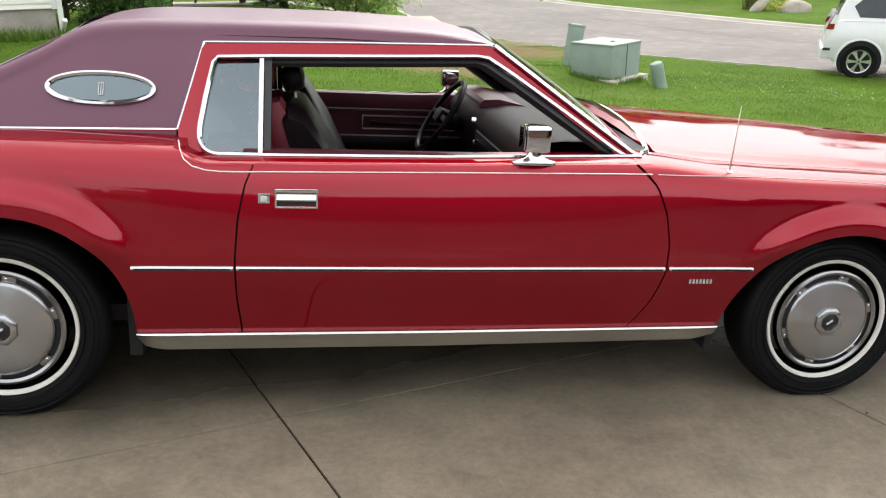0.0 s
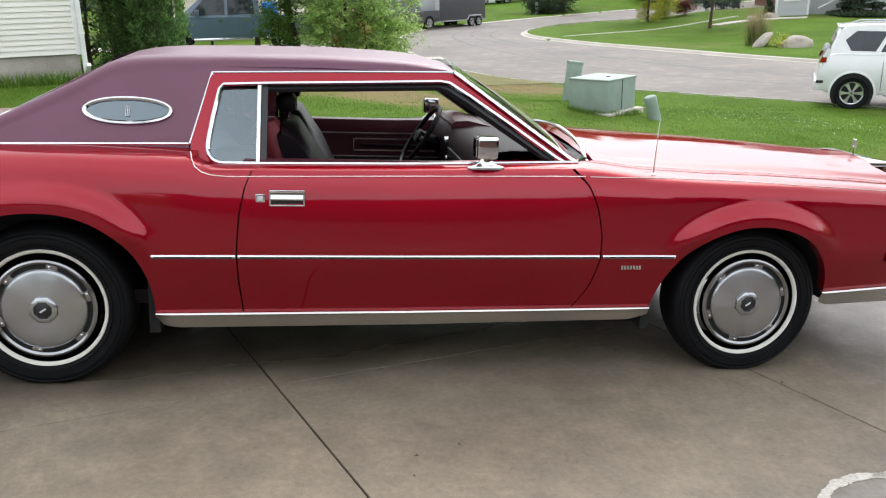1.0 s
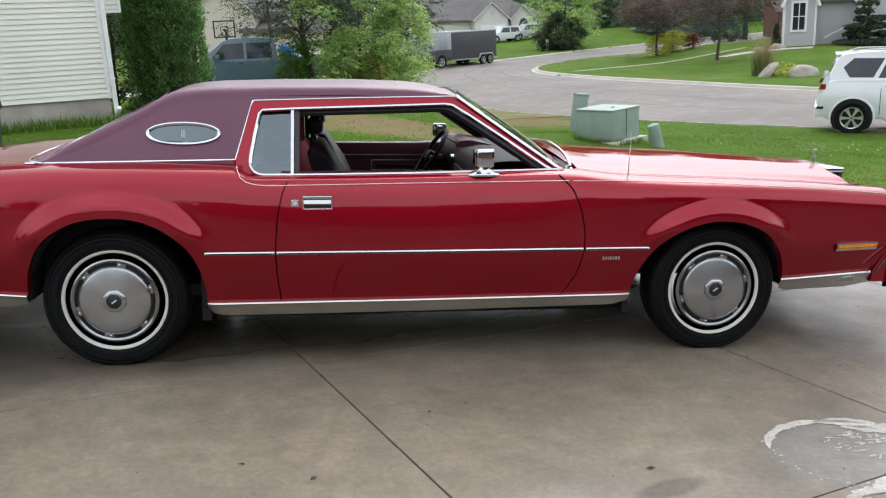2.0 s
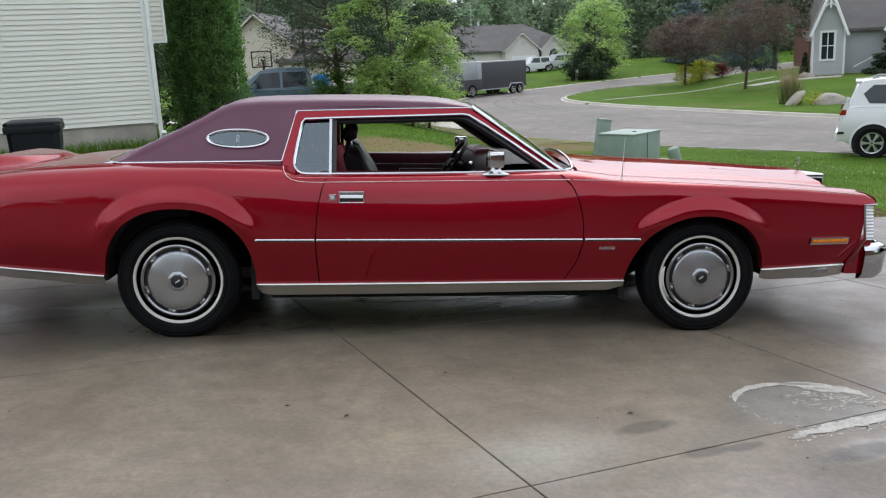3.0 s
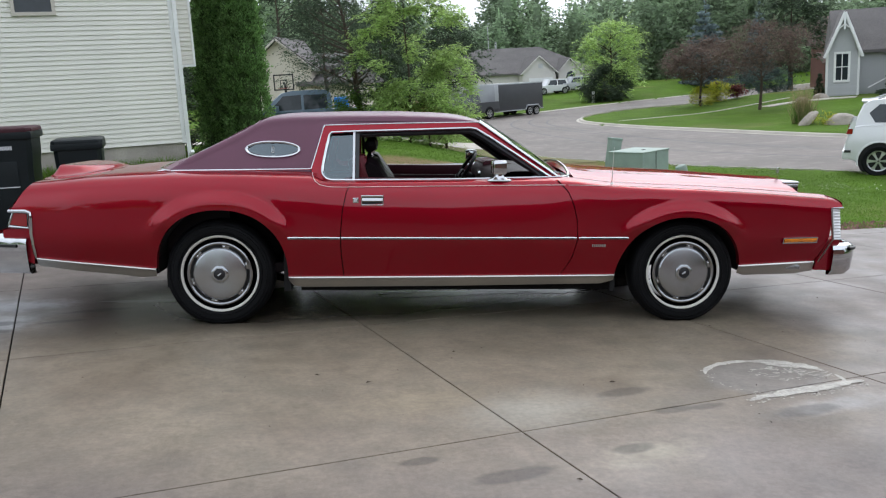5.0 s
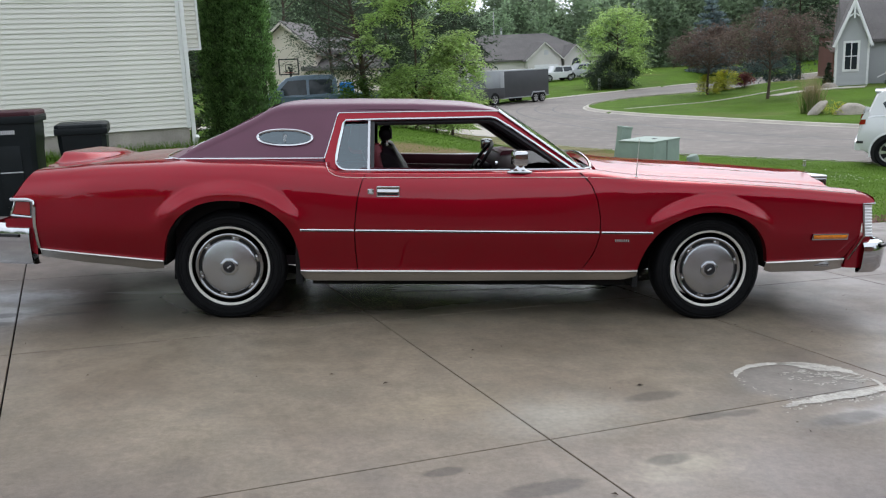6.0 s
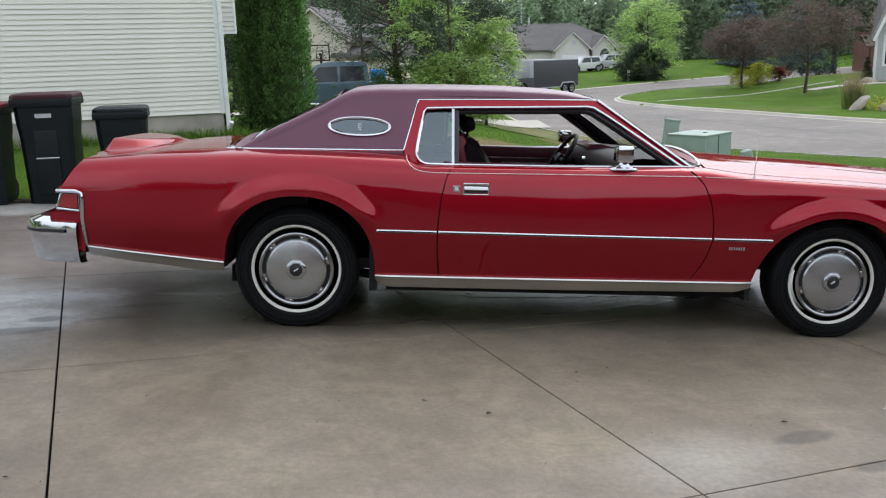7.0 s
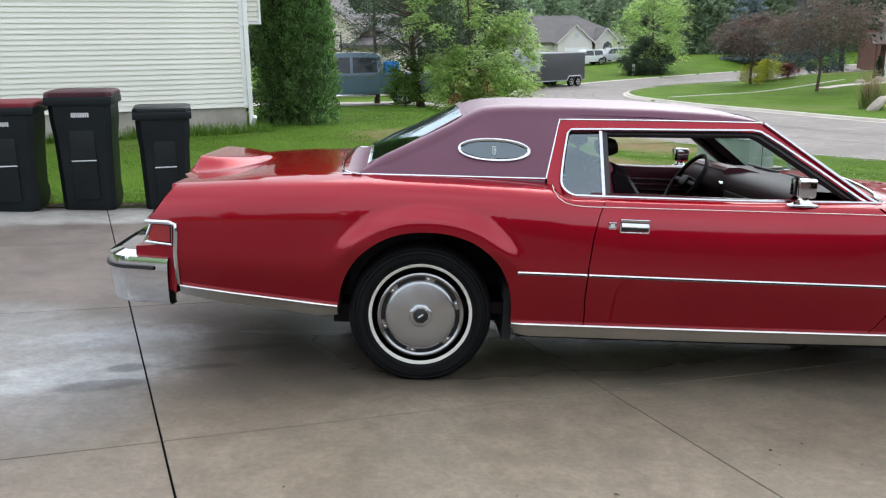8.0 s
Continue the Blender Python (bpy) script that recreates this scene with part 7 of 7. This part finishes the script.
tree("shrub", at(24.5, 54.2), 1.35, 0.05, 0.85, M["leaf_yellow"], "rounded yellow-green shrub on the lawn", 16, 7000, 0.08, 0.04, 26, 0.32, category="shrub")
tree("shrub", at(22.6, 52.3), 1.15, 0.05, 0.6, M["leaf_yellow"], "small yellow-green shrub on the lawn", 17, 4500, 0.07, 0.04, 20, 0.25, category="shrub")
tree("shrub", at(25.9, 54.0), 0.95, 0.05, 0.55, M["leaf_red"], "small dark red shrub on the lawn", 18, 4500, 0.07, 0.04, 20, 0.24, category="shrub")
tree("shrub", at(20.88, 31.9), 0.5, 0.02, 0.5, M["leaf_yellow"], "low yellow-green plant between boulders", 19, 1200, 0.06, 0.03, 16, 0.2, category="shrub")
conifer("tree", at(31.6, 43.0), 3.6, 1.7, M["leaf_dark"], "spreading dark evergreen before the porch", 20, 9000, 0.10, layers=9, skirt=0.15)
rnd = random.Random(21)
sp = [(20.25 + rnd.gauss(0, 0.16), 33.0 + rnd.gauss(0, 0.16), land(20.25, 33.0)) for _ in range(160)]
blades("ornamental_grass", sp, 0.95, 4, M["leaf_green"], "tall clump of ornamental grass", "ornamental grass", 0.05, 0.22, 5, 0.012)
blades("grass_plumes", sp[:130], 1.55, 4, M["straw"], "pale feathery plumes of ornamental grass", "ornamental grass", 0.05, 0.20, 6, 0.010)
weeds = []
for k in range(260):
    t = rnd.random()
    q = CH @ Vector((-4.5 * t + 0.4 * (1 - t), -0.25 + rnd.gauss(0, 0.15), 0))
    weeds.append((q.x, q.y, land(q.x, q.y)))
pad_weeds = []
for k in range(220):
    a = rnd.uniform(0, 6.28)
    q = ubox.matrix_basis @ Vector((0.66 * math.cos(a), 0.09 + 0.58 * math.sin(a), 0))
    pad_weeds.append((q.x, q.y, land(q.x, q.y)))
blades("pad_grass", pad_weeds, 0.09, 6, M["blade"], "longer grass round the transformer pad", "grass", 0.05, 0.5, 9, 0.006)
blades("wall_weeds", weeds, 0.22, 5, M["blade"], "long grass and weeds along the foundation", "weeds", 0.08, 0.35, 8, 0.012)

# the wood that closes the view
rnd = random.Random(31)
woods, trunks, cores = [], [], []
canopy = lerp_table((-70, 15), (-7, 13.6), (-3, 12.6), (3.5, 11.7), (8.2, 10.9), (10, 9.0), (14, 8.8), (15.6, 10.5), (16.8, 14.0), (20.5, 14.0), (22.5, 11.6), (25, 9.8), (31, 9.6), (34, 12), (38, 13.5), (54, 12), (60, 9.0), (66, 8.8), (75, 12), (130, 14))
bm = bmesh.new()
bmesh.ops.create_icosphere(bm, subdivisions=2, radius=1.0)
lump = from_bm(bm)
for k in range(246):
    row = k % 3
    x = -60 + 170 * (k / 245) + rnd.gauss(0, 1.5)
    y = 106 + 6 * row + rnd.uniform(-4, 4) - 0.10 * max(0, x - 40)
    h = canopy(x) + rnd.uniform(-1.2, 0.8) + 0.4 * row
    z = land(x, y)
    pine = rnd.random() < 0.4
    cs = []
    for q in np.linspace(0.04, 1.0, 9):
        rr = (3.0 * (1 - q) ** 0.8 + 0.35) if pine else 4.0 * math.sin(math.pi * (0.2 + 0.72 * q)) ** 0.7
        for _ in range(5):
            a = rnd.uniform(0, 6.28)
            cs.append((x + rr * 0.6 * math.cos(a), y + rr * 0.6 * math.sin(a), z + h * q, rr * 0.55, rr * 0.55, h / 9))
        j = rnd.uniform(0.22, 0.36)
        cores.append(([(x + p[0] * rr * j * (1 + 0.2 * p[2]), y + p[1] * rr * j, z + h * q * 0.90 + p[2] * h / 9) for p in lump[0]], lump[1]))
    woods.append(leaf_cloud(rnd, cs, 1750, 0.29, 0.5))
    trunks.append(tube([(x, y, z - 0.2), (x, y, z + h * 0.8)], [0.22, 0.08], 5))
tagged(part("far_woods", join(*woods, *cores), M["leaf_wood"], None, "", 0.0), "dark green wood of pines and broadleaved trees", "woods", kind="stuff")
tagged(part("far_trunks", join(*trunks), M["bark"], None, "", 0.0), "trunks of the far wood", "woods", kind="stuff")
# nearer trees behind the left gardens,
for k, (x, y, h, r, mm) in enumerate(((-5.5, 52, 11, 3.4, "leaf_dark"), (1.0, 60, 8.5, 3.0, "leaf_dark"), (-12, 58, 12, 4, "leaf_green"), (6.5, 66, 7.0, 3.0, "leaf_dark"), (-22, 48, 12, 4, "leaf_dark"), (33.5, 62, 8, 2.6, "leaf_dark"), (47, 58, 11, 3.5, "leaf_dark"))):
    tree("tree", at(x, y), h, 2.0, r, M[mm], "tall dark green garden tree", 40 + k, 5500, 0.26, 0.2, 60, 1.0, "garden trees")
# unseen ring of trees, added to set the skyline reflected in the car
woods, trunks = [], []
for k in range(52):
    a = radians(-212 + 244 * k / 51)
    d = 25 + 6 * (k % 2) + 2 * math.sin(k * 2.3)
    x, y = 2 + d * 1.3 * math.cos(a), -8 + d * math.sin(a)
    z, h = land(x, y), (3.8 if math.sin(a) < -0.35 else 7.4) + 1.6 * math.sin(k * 1.7) + rnd.uniform(-1, 1)
    cs = []
    for q in np.linspace(0.05, 1.0, 7):
        rr = 2.9 * math.sin(math.pi * (0.25 + 0.67 * q)) ** 0.7
        for _ in range(3):
            b = rnd.uniform(0, 6.28)
            cs.append((x + rr * 0.6 * math.cos(b), y + rr * 0.6 * math.sin(b), z + h * q, rr * 0.55, rr * 0.55, h / 8))
        woods.append(([(x + p[0] * rr * 0.72, y + p[1] * rr * 0.72, z + h * q * 0.95 + p[2] * h / 7) for p in lump[0]], lump[1]))
    woods.append(leaf_cloud(rnd, cs, 420, 0.36, 0.5))
    trunks.append(tube([(x, y, z - 0.2), (x, y, z + h * 0.8)], [0.22, 0.08], 5))
tagged(part("garden_woods", join(*woods), M["leaf_wood"], None, "", 0.0), "unseen leafy trees added behind the camera to block low sky", "woods", kind="stuff")
tagged(part("garden_trunks", join(*trunks), M["bark"], None, "", 0.0), "trunks of the added unseen trees", "woods", kind="stuff")
# ---------------------------------------------------------------- parked vehicles
def road_wheel(owner, x, y, r, width, s):
    w = part("wheel", moved(lathe([(r * 0.62, -width / 2 + 0.02), (r * 0.9, -width / 2), (r * 0.98, -width / 2 + 0.03), (r, 0.0), (r * 0.98, width / 2 - 0.03), (r * 0.9, width / 2), (r * 0.62, width / 2 - 0.02)], 30), pose(x, y, r)), M["rubber"], owner)
    f = y + s * (width / 2 - 0.012)
    part("rim", moved(lathe([(r * 0.66, -0.01), (r * 0.62, 0.01), (r * 0.56, 0.03), (r * 0.55, 0.07), (0.002, 0.08)], 30), pose(x, f, r, 0, 0, 0 if s < 0 else 180)), M["dark"], w)
    for k in range(6):
        a = math.pi * 2 * k / 6
        spoke = [[(math.cos(a + d) * q * r, 0.0 if q > 0.4 else -0.008, math.sin(a + d) * q * r) for d in (-wd, wd)] for q, wd in ((0.08, 0.9), (0.2, 0.28), (0.45, 0.19), (0.64, 0.22))]
        part("spoke", moved(sheet(spoke, flip=True), pose(x, f, r, 0, 0, 0 if s < 0 else 180)), M["alloy"], w)
    part("rim_lip", moved(lathe([(r * 0.68, 0.012), (r * 0.665, -0.006), (r * 0.60, 0.002), (r * 0.59, 0.03)], 30), pose(x, f, r, 0, 0, 0 if s < 0 else 180)), M["alloy"], w)


def vehicle(m, name, label, category, paint, W, low, cabin, wheels, r, tyre_w, windows, tumble=0.14, cab_inset=0.05):
    """low: outline of the lower body in (x, z); cabin: outline of the upper part; both are skins with a rounded side."""
    car_ob = thing(name, label, category, m=m)

    def skin(outline, widths):
        n = len(outline)
        cx, cz = sum(p[0] for p in outline) / n, sum(p[1] for p in outline) / n
        rows = []
        for off, k in widths:
            rows.append([(cx + (x - cx) * k, off(z), cz + (z - cz) * k) for x, z in outline])
        v, f = sheet(rows, close=True)
        return v, f + [tuple(range(n))[::-1], tuple(len(v) - n + i for i in range(n))]
    h = W / 2
    part("body", skin(low, ((lambda z: -h + 0.0, 0.965), (lambda z: -h - 0.0 + 0.02, 0.99), (lambda z: -h + 0.06, 1.0), (lambda z: h - 0.06, 1.0), (lambda z: h - 0.02, 0.99), (lambda z: h, 0.965))), paint, car_ob, "", 35.0)
    z0 = min(z for _, z in cabin)
    side = lambda z: h - cab_inset - tumble * (z - z0) / 0.6
    part("cabin", skin(cabin, ((lambda z: -side(z), 0.98), (lambda z: -side(z) + 0.03, 1.0), (lambda z: side(z) - 0.03, 1.0), (lambda z: side(z), 0.98))), paint, car_ob, "", 35.0)
    for s in (-1, 1):
        for outline in windows:
            v = [(x, s * (side(z) + 0.004), z) for x, z in outline]
            v += [(x, s * (side(z) - 0.02), z) for x, z in outline]
            n = len(outline)
            part("side_window", (v, [tuple(range(n)) if s > 0 else tuple(range(n))[::-1]] + [(i, (i + 1) % n, (i + 1) % n + n, i + n) for i in range(n)]), M["glass_veh"], car_ob, "", 0.0)
        for x in wheels:
            disc = [(x + math.cos(a) * r * 1.17, max(0.12, r + math.sin(a) * r * 1.17)) for a in np.linspace(0, 2 * math.pi, 25)[:-1]]
            part("wheel_arch", prism(disc, "y", s * (h - 0.10), s * (h + 0.003)), M["dark"], car_ob, "", 0.0)
            road_wheel(car_ob, x, s * (h - tyre_w / 2 + 0.03), r, tyre_w, s)
    return car_ob


# white four-wheel drive, its tail towards us
low = [(-2.26, 0.44), (-2.37, 0.56), (-2.36, 0.80), (-2.30, 1.04), (-2.20, 1.22), (-2.02, 1.27), (0.9, 1.24), (2.1, 1.10), (2.35, 0.95), (2.42, 0.60), (2.32, 0.36), (-2.1, 0.36)]
cab = [(-2.17, 1.20), (-2.10, 1.46), (-1.98, 1.74), (-1.84, 1.86), (-1.0, 1.91), (0.2, 1.89), (0.55, 1.80), (1.25, 1.18)]
wins = [[(-1.84, 1.55), (-1.70, 1.32), (-1.20, 1.31), (-0.98, 1.74), (-1.62, 1.755)], [(-1.10, 1.30), (-0.90, 1.74), (-0.12, 1.73), (-0.12, 1.28)], [(-0.04, 1.28), (-0.04, 1.73), (0.42, 1.69), (0.95, 1.27)]]
SUVM = pose(14.95, 14.71, ROAD_Z + 0.0, 0, 0, -30)
suv = vehicle(SUVM, "suv", "white four-wheel-drive estate parked at the kerb", "car", M["suv_white"], 1.88, low, cab, (-1.60, 1.32), 0.385, 0.25, wins)
for s in (-1, 1):
    for z0, z1, mat in ((1.06, 1.18, M["lens_red"]), (1.185, 1.37, M["lens_clear"])):
        back = lambda z: -2.345 + 0.40 * max(0.0, z - 1.04)
        lens = [(back(z1), s * 0.948, z1), (back(z1) + 0.10, s * 0.950, z1), (back(z0) + 0.14, s * 0.950, z0), (back(z0), s * 0.948, z0), (back(z0) - 0.01, s * 0.72, z0), (back(z1) - 0.01, s * 0.72, z1)]
        part("tail_lamp", (lens, [(0, 1, 2, 3), (0, 3, 4, 5)] if s > 0 else [(3, 2, 1, 0), (5, 4, 3, 0)]), mat, suv, "", 0.0)
    for x in (-1.60, 1.32):
        flare = [[(x + math.cos(a) * q, s * (0.94 + o), 0.385 + math.sin(a) * q) for q, o in ((0.452, 0.0), (0.456, 0.012), (0.478, 0.012), (0.50, 0.0))] for a in np.linspace(-0.25, math.pi + 0.25, 22)]
        part("arch_flare", sheet(flare, flip=s > 0), M["suv_white"], suv)
    part("reflector", box(-2.37, -2.22, s * 0.93 - 0.02, s * 0.93 + 0.02, 0.60, 0.66), M["black"], suv)
    part("roof_rail", tube([(-1.7, s * 0.62, 1.86), (-1.5, s * 0.62, 1.93), (0.0, s * 0.62, 1.93), (0.2, s * 0.62, 1.87)], 0.02), M["silver"], suv)
    part("door_handle", box(-0.95, -0.75, s * 0.945 - 0.02, s * 0.945 + 0.02, 1.10, 1.135, 0.008), M["chrome"], suv)
    part("door_seam", box(-1.03, -1.02, s * 0.941 - 0.01, s * 0.941 + 0.002, 0.45, 1.08), M["black"], suv)
    part("door_seam", box(-0.10, -0.09, s * 0.941 - 0.01, s * 0.941 + 0.002, 0.45, 1.08), M["black"], suv)
    part("running_board", box(-0.95, 0.95, s * 0.90 - 0.06, s * 0.90 + 0.06, 0.33, 0.38, 0.01), M["silver"], suv)
part("rear_spoiler", box(-2.02, -1.80, -0.68, 0.68, 1.81, 1.855, 0.02), M["suv_white"], suv)
part("rear_window", ([(-2.175, -0.72, 1.28), (-2.175, 0.72, 1.28), (-2.03, 0.66, 1.68), (-2.03, -0.66, 1.68)], [(0, 3, 2, 1)]), M["glass_veh"], suv, "", 0.0)
part("rear_bumper", box(-2.42, -2.20, -0.92, 0.92, 0.42, 0.66, 0.06), M["suv_white"], suv)

# grey-blue pickup by the left gardens
low = [(-2.85, 0.50), (-2.90, 0.75), (-2.85, 1.18), (-0.75, 1.18), (-0.70, 1.12), (1.4, 1.16), (2.55, 1.08), (2.85, 0.98), (2.92, 0.60), (2.8, 0.42), (-2.7, 0.45)]
cab = [(-1.0, 1.10), (-0.95, 1.75), (-0.82, 1.90), (-0.3, 1.93), (0.6, 1.92), (0.95, 1.84), (1.80, 1.16)]
wins = [[(-0.80, 1.22), (-0.77, 1.74), (0.10, 1.76), (0.10, 1.20)], [(0.20, 1.20), (0.20, 1.76), (0.88, 1.74), (1.42, 1.20)]]
PK = pose(-1.94, 28.8, land(-1.94, 28.8) + 0.04, 0, 0, 184)
pk = vehicle(PK, "pickup", "grey-blue crew-cab pickup on the neighbour's drive", "car", M["truck_blue"], 1.98, low, cab, (-1.75, 1.85), 0.40, 0.27, wins)
for s in (-1, 1):
    part("tail_lamp", box(-2.93, -2.78, s * 0.94 - 0.05, s * 0.94 + 0.055, 0.80, 1.15, 0.01), M["lens_red"], pk)
    part("door_mirror", box(1.05, 1.20, s * 1.10 - 0.10, s * 1.10 + 0.10, 1.20, 1.40, 0.03), M["truck_blue"], pk)
    part("step_bar", tube([(-0.7, s * 0.98, 0.40), (1.3, s * 0.98, 0.40)], 0.05), M["chrome"], pk)
    part("door_handle", box(0.25, 0.42, s * 0.99 - 0.015, s * 0.99 + 0.02, 1.02, 1.06), M["chrome"], pk)
    part("door_handle", box(-0.62, -0.45, s * 0.99 - 0.015, s * 0.99 + 0.02, 1.02, 1.06), M["chrome"], pk)
part("windscreen", ([(1.755, -0.78, 1.22), (1.755, 0.78, 1.22), (1.02, 0.62, 1.80), (1.02, -0.62, 1.80)], [(0, 1, 2, 3)]), M["glass_veh"], pk, "", 0.0)
part("load_cover", box(-1.62, -1.06, -0.7, 0.7, 1.12, 1.60, 0.09), M["blue_tarp"], pk, "bright blue load in the pickup bed")

# charcoal box trailer with its truck
TR = pose(10.1, 57.4, ROAD_Z - 0.02, 0, 0, 40)
trailer = thing("box_trailer", "charcoal enclosed box trailer with silver edges parked at the kerb", "trailer", m=TR)
part("body", box(-2.6, 2.6, -1.1, 1.1, 0.45, 2.35, 0.03), M["trailer_dark"], trailer)
part("nose_panel", box(-2.66, -2.25, -1.12, 1.12, 0.45, 2.36, 0.02), M["silver"], trailer)
part("roof_skin", box(-2.6, 2.6, -1.08, 1.08, 2.35, 2.40, 0.01), M["suv_white"], trailer, "white trailer roof")
part("edge_trim", join(*[box(-2.62, 2.62, s * 1.1 - 0.02, s * 1.1 + 0.02, z, z + 0.07) for s in (-1, 1) for z in (0.42, 2.30)]), M["silver"], trailer)
for x in (1.0, 1.75):
    for s in (-1, 1):
        road_wheel(trailer, x, s * 1.12, 0.34, 0.2, s)
part("fender", join(*[tube([(0.55, s * 1.17, 0.45), (0.75, s * 1.17, 0.74), (2.0, s * 1.17, 0.74), (2.2, s * 1.17, 0.45)], 0.05) for s in (-1, 1)]), M["silver"], trailer)
part("hitch", box(-3.6, -2.6, -0.08, 0.08, 0.42, 0.52), M["black"], trailer)
tw = vehicle(pose(6.35, 53.9, ROAD_Z, 0, 0, 222), "pickup", "dark grey pickup hitched to the trailer", "car", M["trailer_dark"], 1.98, low, cab, (-1.75, 1.85), 0.40, 0.27, wins)
part("grille", box(2.86, 2.95, -0.6, 0.6, 0.72, 1.0, 0.02), M["chrome"], tw)
part("front_bumper", box(2.82, 3.0, -0.95, 0.95, 0.45, 0.68, 0.04), M["chrome"], tw)
for s in (-1, 1):
    part("headlamp", box(2.78, 2.93, s * 0.79 - 0.15, s * 0.79 + 0.15, 0.74, 1.0, 0.03), M["lens_clear"], tw)
# two cars before the far house
far_low = [(-2.1, 0.35), (-2.2, 0.7), (-2.1, 0.98), (2.0, 0.95), (2.2, 0.7), (2.1, 0.35)]
far_cab = [(-1.9, 0.95), (-1.7, 1.62), (0.5, 1.65), (1.1, 0.95)]
far_win = [[(-1.6, 1.02), (-1.5, 1.5), (-0.5, 1.52), (-0.5, 1.0)], [(-0.4, 1.0), (-0.4, 1.52), (0.4, 1.5), (0.8, 1.0)]]
vehicle(pose(22.2, 89.8, land(22.2, 89.8), 0, 0, 190), "suv", "silver estate car before the low house", "car", M["silver"], 1.8, far_low, far_cab, (-1.3, 1.35), 0.34, 0.22, far_win)
vehicle(pose(19.3, 89.0, land(19.3, 89.0), 0, 0, 200), "car", "white car before the low house", "car", M["suv_white"], 1.8, far_low, far_cab, (-1.3, 1.35), 0.34, 0.22, far_win)

vehicle(pose(2.75, 32.0, land(2.75, 32.0), 0, 0, 82), "car", "orange-red car half hidden by the trees", "car", M["orange_paint"], 1.8, far_low, far_cab, (-1.3, 1.35), 0.34, 0.22, far_win)
# hydrant, marker posts, sign
hyd = thing("hydrant", "dull red fire hydrant by the kerb", "hydrant", m=at(22.9, 79.0))
part("barrel", lathe([(0.16, 0.0), (0.14, 0.1), (0.12, 0.5), (0.15, 0.55), (0.12, 0.7), (0.001, 0.8)][::-1], 14, "z"), M["hydrant"], hyd)
part("side_cap", tube([(-0.24, 0, 0.45), (0.24, 0, 0.45)], 0.06, 8), M["hydrant"], hyd)
for x, y, h in ((19.7, 71.0, 1.0), (35.0, 84.0, 1.1)):
    p = thing("marker_post", "pale square marker post on the verge", "post", "marker posts", at(x, y))
    part("post", box(-0.12, 0.12, -0.06, 0.06, -0.1, h, 0.01), M["white_trim"], p)
